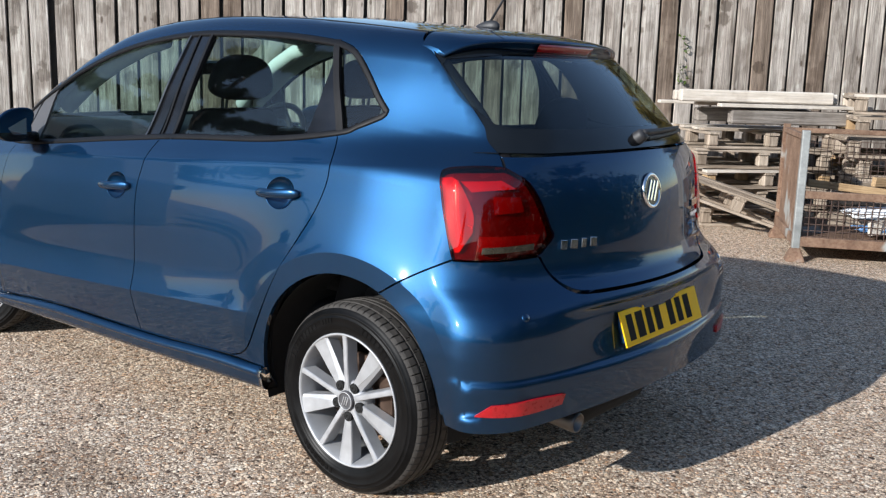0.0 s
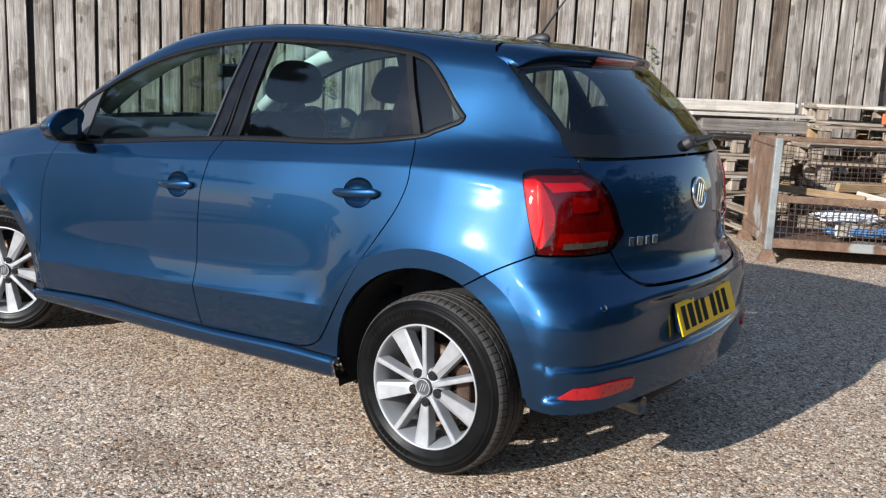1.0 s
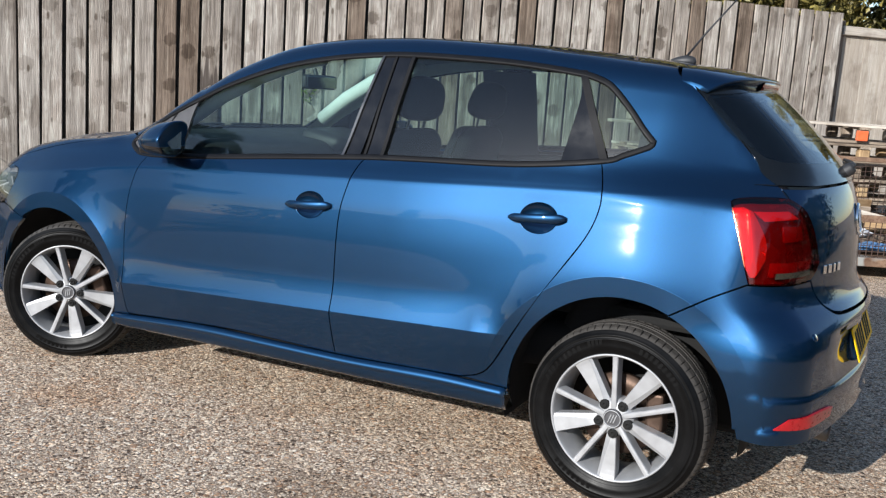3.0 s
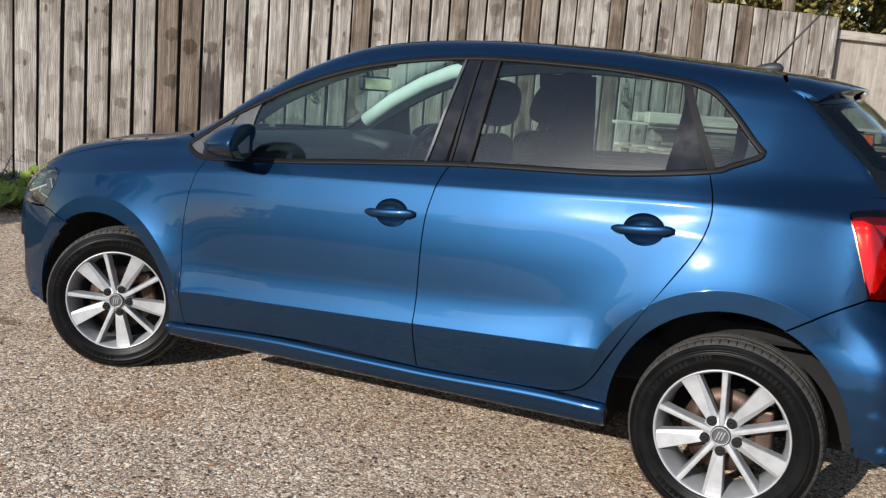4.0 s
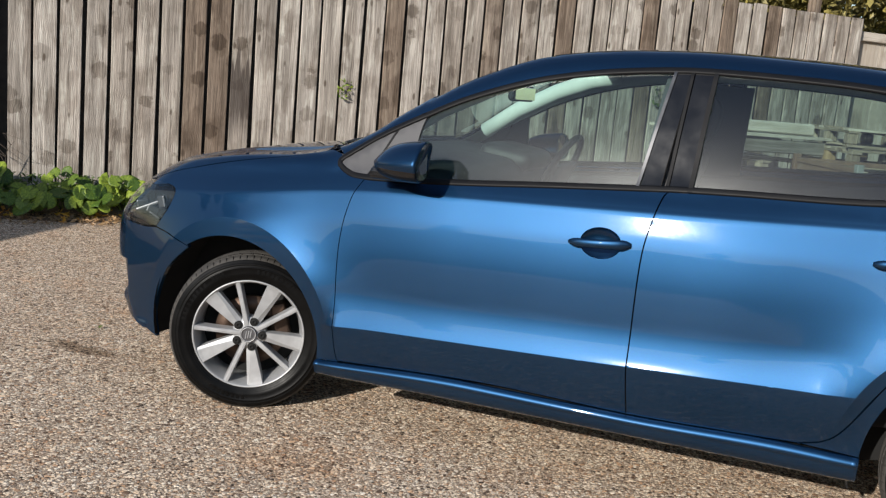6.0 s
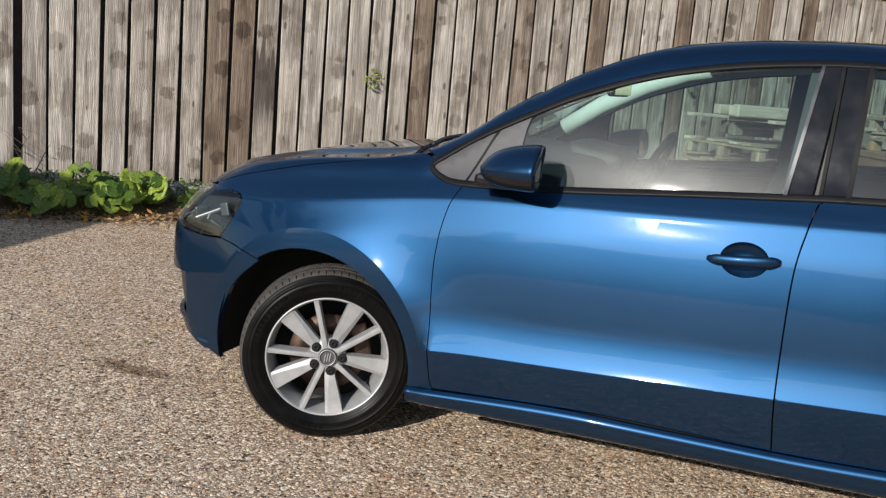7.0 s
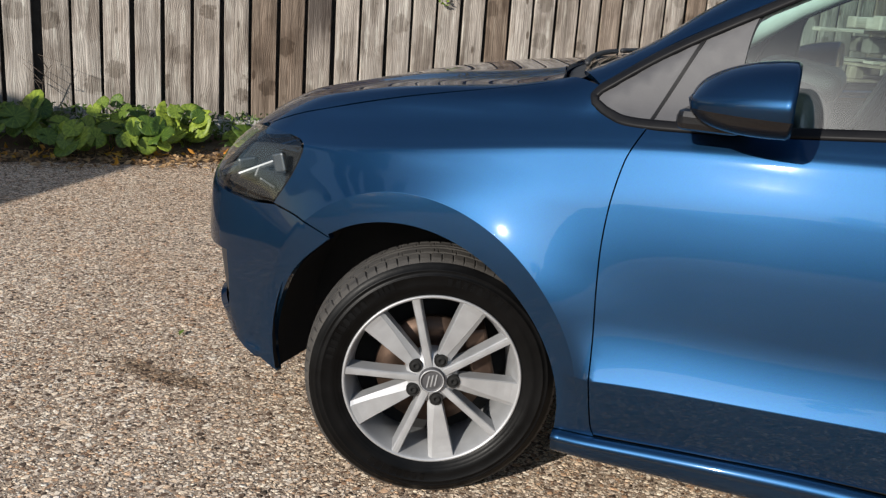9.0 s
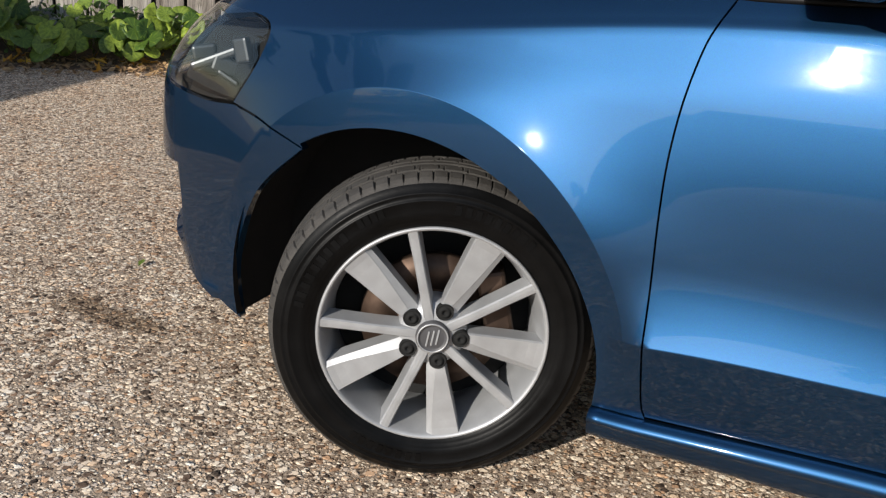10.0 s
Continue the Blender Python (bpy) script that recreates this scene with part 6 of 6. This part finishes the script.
for k in range(16):
    ln = rng.uniform(0.35, 1.05)
    t = part("wood_offcut", board((rng.uniform(0.05, 0.12), rng.uniform(0.02, 0.05), ln)), rng.choice((NEW_WOOD, PALLET_WOOD, PALE_WOOD)))
    t.matrix_basis = at_crate @ pose(rng.uniform(0.35, CW - 0.35), rng.uniform(0.15, CD - 0.2), 0.21 + 0.021 * k, rng.uniform(-7, 7), rng.uniform(-10, 10), rng.uniform(-35, 35)) @ ALONG_X
    tagged(t, "sawn wood offcut lying in the stillage", "wood offcut", "offcuts in the stillage")


def crumple(name, size, at, material, label, seed):
    bm = bmesh.new()
    bmesh.ops.create_icosphere(bm, subdivisions=4, radius=1.0)
    for v in bm.verts:
        k = 1 + 0.35 * noise.noise(v.co * 2.3 + Vector((seed, 0, 0))) + 0.12 * noise.noise(v.co * 7 + Vector((0, seed, 0)))
        v.co = Vector((v.co.x * size[0] * k, v.co.y * size[1] * k, v.co.z * size[2] * k))
    ob = part(name, bm, material, smooth=False)
    ob.matrix_basis = at_crate @ pose(*at)
    return tagged(ob, label, "plastic sheet")


crumple("plastic_sheet", (0.24, 0.09, 0.045), (0.58, 0.15, 0.36), SHEET, "crumpled white plastic sheet in the stillage", 1)
crumple("plastic_sheet", (0.34, 0.08, 0.035), (0.75, 0.13, 0.25), BLUE_SHEET, "crumpled blue plastic sheet in the stillage", 4)


# ---- plants along the fence ----
def round_leaf(r, seed):
    """A cupped kidney-shaped leaf with a notch at its stalk and raised veins."""
    g = random.Random(seed)
    bm = bmesh.new()
    mid = bm.verts.new((0, 0, 0))
    rings = []
    n = 22
    for q in (0.33, 0.66, 0.9, 1.0):
        row = []
        for i in range(n):
            a = radians(11 + (360 - 22) * i / (n - 1)) + math.pi / 2 + math.pi
            rr = r * q * (1 + 0.03 * math.sin(5 * a + seed) + (g.uniform(-0.03, 0.03) if q == 1 else 0)) * (1.0 - 0.12 * abs(math.cos(a)))
            zz = 0.09 * r * q ** 2 + 0.03 * r * math.cos(9 * a) * q - (0.10 * r if q == 1.0 else 0) + g.uniform(-0.01, 0.01) * r
            row.append(bm.verts.new((rr * math.cos(a), rr * math.sin(a), zz)))
        rings.append(row)
    for i in range(n - 1):
        bm.faces.new((mid, rings[0][i], rings[0][i + 1]))
        for a, b in zip(rings, rings[1:]):
            bm.faces.new((a[i], b[i], b[i + 1], a[i + 1]))
    return bm


BIG = []
for i in range(4):
    me = mesh_of(round_leaf(0.062 + 0.013 * i, i), LEAF_BIG, "leaf")
    me.shade_smooth()
    BIG.append(me)
STALK = mesh_of(tube([(0, 0, 0), (0, 0, 0.5), (0, 0, 1.0)], 0.004, 5), LEAF_BIG, "stalk")


def broad_plant(s, off, count, height, spread):
    p0 = by_fence(s, off)
    plant = thing("broad_leaved_plant", "low plant with round bright green leaves at the fence foot", "plant", "plants along the fence", at=p0)
    for i in range(int(count * 1.7)):
        a = rng.uniform(0, 2 * math.pi)
        d = spread * math.sqrt(rng.random())
        x, y = d * math.cos(a), d * math.sin(a)
        h = height * rng.uniform(0.45, 1.0) * (1 - 0.35 * d / spread)
        yaw = rng.uniform(0, 360)
        tilt = rng.uniform(25, 75)
        m = Matrix.Translation((x, y, h)) @ Matrix.Rotation(radians(28 + rng.uniform(-50, 50)), 4, "Z") @ Matrix.Rotation(radians(tilt), 4, "X") @ Matrix.Rotation(radians(yaw), 4, "Z") @ Matrix.Scale(rng.uniform(0.6, 1.15), 4)
        lay("leaf", rng.choice(BIG), plant, m)
        v = Vector((x, y, h))
        lay("stalk", STALK, plant, Vector((0, 0, 1)).rotation_difference(v).to_matrix().to_4x4() @ Matrix.Scale(v.length, 4))
    return plant


for s, off, count, height, spread in ((-0.95, 0.30, 12, 0.46, 0.24), (-0.60, 0.34, 12, 0.42, 0.22), (-0.28, 0.30, 13, 0.38, 0.20), (-0.08, 0.46, 9, 0.25, 0.16), (0.18, 0.30, 14, 0.38, 0.20), (0.34, 0.48, 9, 0.27, 0.15), (0.62, 0.28, 12, 0.33, 0.18), (1.02, 0.22, 3, 0.24, 0.10)):
    broad_plant(s, off, count, height, spread)


def leaf_cloud(name, count, place, size, material, flat=0.0, seed=1):
    """Many small leaves in one mesh."""
    g = np.random.default_rng(seed)
    v, f = [], []
    for i in range(count):
        c = np.array(place(g))
        a, b = g.normal(size=3), g.normal(size=3)
        if flat:
            a[2] *= 1 - flat
            b[2] *= 1 - flat
        a /= np.linalg.norm(a)
        b -= a * (a @ b)
        b /= np.linalg.norm(b)
        L, W = size * g.uniform(0.6, 1.3), size * g.uniform(0.3, 0.55)
        k = len(v)
        bend = np.cross(a, b) * L * g.uniform(-0.25, 0.25)
        v += [c - a * L, c - a * 0.2 * L + b * W + bend, c + a * L, c - a * 0.2 * L - b * W + bend]
        f.append((k, k + 1, k + 2, k + 3))
    me = bpy.data.meshes.new(name)
    me.from_pydata([tuple(q) for q in v], [], f)
    me.materials.append(material)
    return new(name, me)


def weed_place(g):
    s = g.uniform(-1.3, 2.6)
    return by_fence(s, abs(g.normal(0.10, 0.12)) + 0.02, g.uniform(0.01, 0.24) * (1.0 if s > 0.6 else 1.2))


tagged(leaf_cloud("weeds", 2600, weed_place, 0.022, LEAF_SMALL, seed=3), "small tangled green weeds along the fence foot", "weeds", kind="stuff")


def litter_place(g):
    s = g.uniform(-1.4, 2.4)
    off = abs(g.normal(0.52, 0.16))
    return by_fence(s, off, 0.016 + 0.04 * g.random() * max(0, 0.8 - off))


tagged(leaf_cloud("fallen_leaves", 2600, litter_place, 0.026, LEAF_DRY, 0.7, 8), "fallen brown and orange leaves along the weed strip", "fallen leaves", kind="stuff")


def gold_place(g):
    s = g.uniform(-1.2, 1.6)
    off = abs(g.normal(0.50, 0.10))
    return by_fence(s, off, 0.02 + 0.05 * g.random() * max(0, 0.9 - off))


tagged(leaf_cloud("yellow_leaves", 130, gold_place, 0.034, LEAF_GOLD, 0.45, 18), "fallen yellow and orange leaves in front of the weeds", "fallen leaves", kind="stuff")


def stray_place(g):
    return (g.uniform(-5.6, 1.2), g.uniform(-1.8, 2.2), 0.007)


tagged(leaf_cloud("stray_leaves", 46, stray_place, 0.016, LEAF_DRY, 0.9, 12), "a few dry leaves scattered on the tarmac", "fallen leaves", kind="stuff")
one = leaf_cloud("yellow_leaf", 1, lambda g: (0, 0, 0.010), 0.030, LEAF_BIG, 0.8, 2)
one.matrix_basis = pose(-3.60, -0.29, 0)
tagged(one, "single yellow-green leaf lying on the tarmac", "leaf")


def sprig(s, z, count, spread, height, seed, material=LEAF_BIG):
    def place(g):
        return by_fence(s + g.normal(0, spread), 0.035 + abs(g.normal(0, 0.02)), z + g.uniform(-height, height) / 2)
    tagged(leaf_cloud("ivy_sprig", count, place, 0.022, material, seed=seed), "small green ivy sprig growing through the fence", "ivy", "ivy on the fence", "stuff")


sprig(2.44, 1.14, 34, 0.035, 0.20, 5)
sprig(5.72, 1.45, 40, 0.03, 0.50, 6, LEAF_SMALL)

# dry stems climbing the boards
for s, z1, lean, seed in ((-1.32, 1.35, 0.06, 1), (-1.18, 1.05, -0.10, 2), (-0.86, 0.78, 0.22, 3), (-0.62, 0.70, -0.20, 4), (-0.30, 0.55, 0.12, 5)):
    g = random.Random(seed)
    pts = [by_fence(s + lean * u * u + 0.02 * math.sin(7 * u + seed), 0.06 + 0.05 * math.sin(3.2 * u + seed), 0.06 + (z1 - 0.06) * u - 0.12 * max(0, u - 0.8)) for u in np.linspace(0, 1, 14)]
    bm = tube(pts, 0.0042, 5, taper=0.4)
    for k in range(4):
        p = pts[g.randrange(3, 13)]
        tube([p, p + Vector((g.uniform(-0.10, 0.10), g.uniform(-0.05, 0.0), g.uniform(0.02, 0.12))), p + Vector((g.uniform(-0.20, 0.20), g.uniform(-0.06, 0.0), g.uniform(-0.04, 0.14)))], 0.0026, 4, bm, taper=0.5)
    tagged(part("dry_stem", bm, BARK, smooth=True), "thin dry brown stem climbing the fence boards", "plant stem", "dry stems on the fence")

# soil strip; the wide stretch's dark colour also stands in for shade
bm = bmesh.new()
prev = None
for i in range(60):
    s = -2.6 + 11.0 * i / 59
    w = (0.74 if s < 2.0 else 0.25) + 0.08 * noise.noise(Vector((s * 2.0, 0, 0)))
    row = [bm.verts.new(by_fence(s, w, -0.01)), bm.verts.new(by_fence(s, w * 0.7, 0.016 + 0.012 * noise.noise(Vector((s * 5, 1, 0))))), bm.verts.new(by_fence(s, w * 0.35, 0.045)), bm.verts.new(by_fence(s, 0.02, 0.075)), bm.verts.new(by_fence(s, -0.1, 0.075))]
    if prev:
        for k in range(4):
            bm.faces.new((prev[k], row[k], row[k + 1], prev[k + 1]))
    prev = row
tagged(part("soil", bm, SOIL, smooth=True), "dark soil and leaf litter strip under the fence, widened to stand for shade", "soil", kind="structure")


# ---- trees beyond the fence ----
def tree(at, height, spread, leaves, material, seed, label, trunk_r=0.09, fir=False, size=0.06):
    g = random.Random(seed)
    ob = thing("tree", label, "tree", "trees round the yard", at=at)
    trunk = bmesh.new()
    tips = []
    tube([(0, 0, 0), (g.uniform(-0.1, 0.1), 0, height * 0.45), (g.uniform(-0.2, 0.2), g.uniform(-0.2, 0.2), height * 0.95)], trunk_r, 8, trunk, taper=0.2)
    for i in range(26 if not fir else 40):
        h = height * (g.uniform(0.12, 0.92))
        a = g.uniform(0, 6.28)
        reach = spread * (g.uniform(0.5, 1.0)) * ((1 - h / height) * 1.1 + 0.05 if fir else 1.0)
        end = Vector((reach * math.cos(a), reach * math.sin(a), h + (0.1 if fir else 0.5) * reach))
        tube([(0, 0, h), end * 0.5 + Vector((0, 0, h * 0.5 + 0.05)), end], trunk_r * 0.25, 5, trunk, taper=0.25)
        tips.append(((0, 0, h), end))
    part("trunk", trunk, BARK, ob)

    def place(q):
        base, end = tips[int(q.integers(len(tips)))]
        u = q.uniform(0.35, 1.08)
        return Vector(base) * (1 - u) + end * u + Vector(q.normal(0, 0.13 if not fir else 0.10, 3))
    crown = leaf_cloud("crown", leaves, place, size, material, seed=seed)
    crown.parent = ob
    return ob


for s, off, h, sp, sd in ((5.4, -2.6, 4.4, 1.5, 1), (7.0, -2.2, 4.8, 1.6, 2), (8.4, -2.9, 4.8, 1.7, 5), (9.4, -1.8, 4.4, 1.5, 3), (10.8, -3.0, 5.2, 1.7, 4), (12.4, -2.2, 5.0, 1.7, 6), (14.0, -3.2, 5.4, 1.9, 7), (7.7, -4.2, 5.6, 2.0, 21), (9.8, -4.6, 5.8, 2.1, 22), (11.8, -4.8, 5.8, 2.1, 23)):
    tree(by_fence(s, off), h, sp, 17000, LEAF_HEDGE, sd, "thin shrubby tree with olive-brown autumn leaves behind the fence")
bank = leaf_cloud("shrub_bank", 26000, lambda g: by_fence(g.uniform(3.5, 17), -6.0 + g.normal(0, 0.5), 6.5 * g.random() ** 0.9), 0.10, LEAF_HEDGE, seed=33)
tagged(bank, "dense olive-brown autumn shrubs behind the fence", "shrubs", kind="stuff")
for x, y, h, sd in ((-11.2, -7.0, 11.0, 10), (-8.5, -16.0, 4.8, 11), (-2.0, -16.5, 4.2, 12), (6.5, -15.0, 5.2, 14), (9.5, -3.0, 5.5, 15), (10.0, 1.5, 5.0, 16), (9.6, 5.5, 5.6, 17)):
    tree((x, y, 0), h, 3.6 if h > 7 else 1.9, 26000 if h > 7 else 3600, LEAF_FIR, sd, "dark evergreen tree at the edge of the yard", 0.13, fir=y < -6, size=0.13)


# ---- fence ----
fence = thing("fence", "tall weathered grey vertical board fence", "fence", kind="structure")
fence.matrix_basis = FENCE
FR = random.Random(21)
ME_PLANK = []
for k in range(6):
    g = random.Random(k)
    bm = bmesh.new()
    rows = []
    w, t = 0.164 + g.uniform(-0.003, 0.003), 0.020
    for i in range(9):
        zz = 0.19 + (2.36 - 0.19) * i / 8
        j = g.uniform(-0.0015, 0.0015)
        rows.append([bm.verts.new((x + j, y, zz - 1.2)) for x, y in ((-w / 2, -t / 2 + 0.003), (-w / 2 + 0.003, -t / 2), (w / 2 - 0.003, -t / 2), (w / 2, -t / 2 + 0.003), (w / 2, t / 2), (-w / 2, t / 2))])
    for a, b in zip(rows, rows[1:]):
        for q in range(6):
            bm.faces.new((a[q], a[(q + 1) % 6], b[(q + 1) % 6], b[q]))
    bm.faces.new(rows[0][::-1])
    bm.faces.new(rows[-1])
    ME_PLANK.append(mesh_of(bm, FENCE_WOOD, "plank"))
s, i = 0.305 + 0.1914 * (-15.5), 0
while s < 8.25:
    wide = -0.022 if s < -0.27 else 0.006 if s < -0.1 else 0.0
    me = ME_PLANK[i % 6]
    if abs(s - 1.55) < 0.05:
        me = me.copy()
        me.materials[0] = STAINED_WOOD
    lay("plank", me, fence, pose(s + wide + FR.uniform(-0.004, 0.004), FR.uniform(-0.004, 0.004), 1.2 + FR.uniform(-0.012, 0.012), 0, FR.uniform(-0.35, 0.35), 0))
    s += 0.1914
    i += 1
ME_RAIL = mesh_of(board((0.09, 0.045, 3.7)), FENCE_WOOD, "rail")
for zz in (0.45, 1.25, 2.0):
    for k in range(3):
        lay("rail", ME_RAIL, fence, pose(-0.9 + 3.66 * k, 0.108, zz) @ ALONG_X)
# boards behind the gaps, coloured dark to stand for the shade there
ME_BACK = mesh_of(board((0.165, 0.020, 2.1)), GAP_SHADE_WOOD, "back_board")
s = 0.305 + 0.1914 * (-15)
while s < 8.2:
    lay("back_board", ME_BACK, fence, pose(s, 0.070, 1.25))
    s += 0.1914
ME_POST = mesh_of(board((0.11, 0.11, 2.62)), FENCE_WOOD, "post")
for s in (-2.7, 0.75, 4.25, 7.75):
    lay("post", ME_POST, fence, pose(s, 0.145, 1.31 if s > 7 else 1.19))
ME_KICK = mesh_of(board((0.19, 0.04, 3.7)), RENDER_WALL, "gravel_board")
for k in range(3):
    lay("gravel_board", ME_KICK, fence, pose(-0.9 + 3.66 * k, 0.012, 0.085) @ ALONG_X)

# lower fence further on
low = thing("low_fence", "lower pale board fence with a capping rail", "fence", kind="structure")
low.matrix_basis = FENCE @ pose(8.33, 0.13, 0)
part("capping_rail", board((0.10, 0.05, 4.2)), PALE_FENCE, low).matrix_basis = pose(2.2, -0.03, 2.19) @ ALONG_X
part("post", board((0.12, 0.12, 2.3)), FENCE_WOOD, low).matrix_basis = pose(0.08, 0.03, 1.15)
ME_WIDE = mesh_of(board((0.30, 0.020, 2.12)), PALE_FENCE, "board")
for k in range(13):
    lay("board", ME_WIDE, low, pose(0.29 + 0.302 * k, 0.0, 1.10))
# the yard's other sides, seen only in reflections, and unseen blocks that shape the light
east = thing("wall_east", "weathered board fence along the yard's far side", "fence", kind="structure")
for k in range(46):
    lay("plank", ME_PLANK[k % 6], east, pose(7.6, -6.0 + 0.30 * k, 1.2, 0, 0, 90) @ Matrix.Diagonal((1.7, 1, 0.85, 1)))
# unseen block; its profile is worked back from the ground shadow it casts
bm = bmesh.new()
ends = [[bm.verts.new((x, y, z)) for x, z in ((-9.46, 0), (-6.08, 0), (-6.08, 1.66), (-6.88, 2.60), (-9.46, 2.60))] for y in (-4.5, -3.7)]
bm.faces.new(ends[0])
bm.faces.new(ends[1][::-1])
for k in range(5):
    bm.faces.new((ends[0][k], ends[1][k], ends[1][(k + 1) % 5], ends[0][(k + 1) % 5]))
bmesh.ops.recalc_face_normals(bm, faces=bm.faces)
bmesh.ops.bevel(bm, geom=bm.edges[:], offset=0.02, segments=1, affect="EDGES")
west = tagged(part("wall_west", bm, WHITE_WALL), "unseen off-white lean-to-shaped block added to cast the ground shadow", "wall", kind="structure")
# unseen wall, added to keep low sky out of the doors' reflections
south = tagged(part("sky_block_south", box((25, 0.4, 2.4), (1.5, -13.4, 1.2), (0, 0, 0), 0.02), RENDER_WALL), "unseen plain grey wall added to block low sky from the car", "wall", kind="structure")
shrub = leaf_cloud("hedge", 9000, lambda g: (6.6 + g.normal(0, 0.35), g.uniform(-6, 9), 3.3 * g.random() ** 0.8), 0.14, LEAF_FIR, seed=31)
tagged(shrub, "dense dark evergreen hedge before the yard fence", "hedge", kind="stuff")
hedge = leaf_cloud("hedge", 9000, lambda g: (g.uniform(-16, 14), -17.0 + g.normal(0, 0.5), 1.9 * g.random() ** 0.8), 0.14, LEAF_FIR, seed=30)
tagged(hedge, "dark evergreen hedge along the yard's edge", "hedge", kind="stuff")
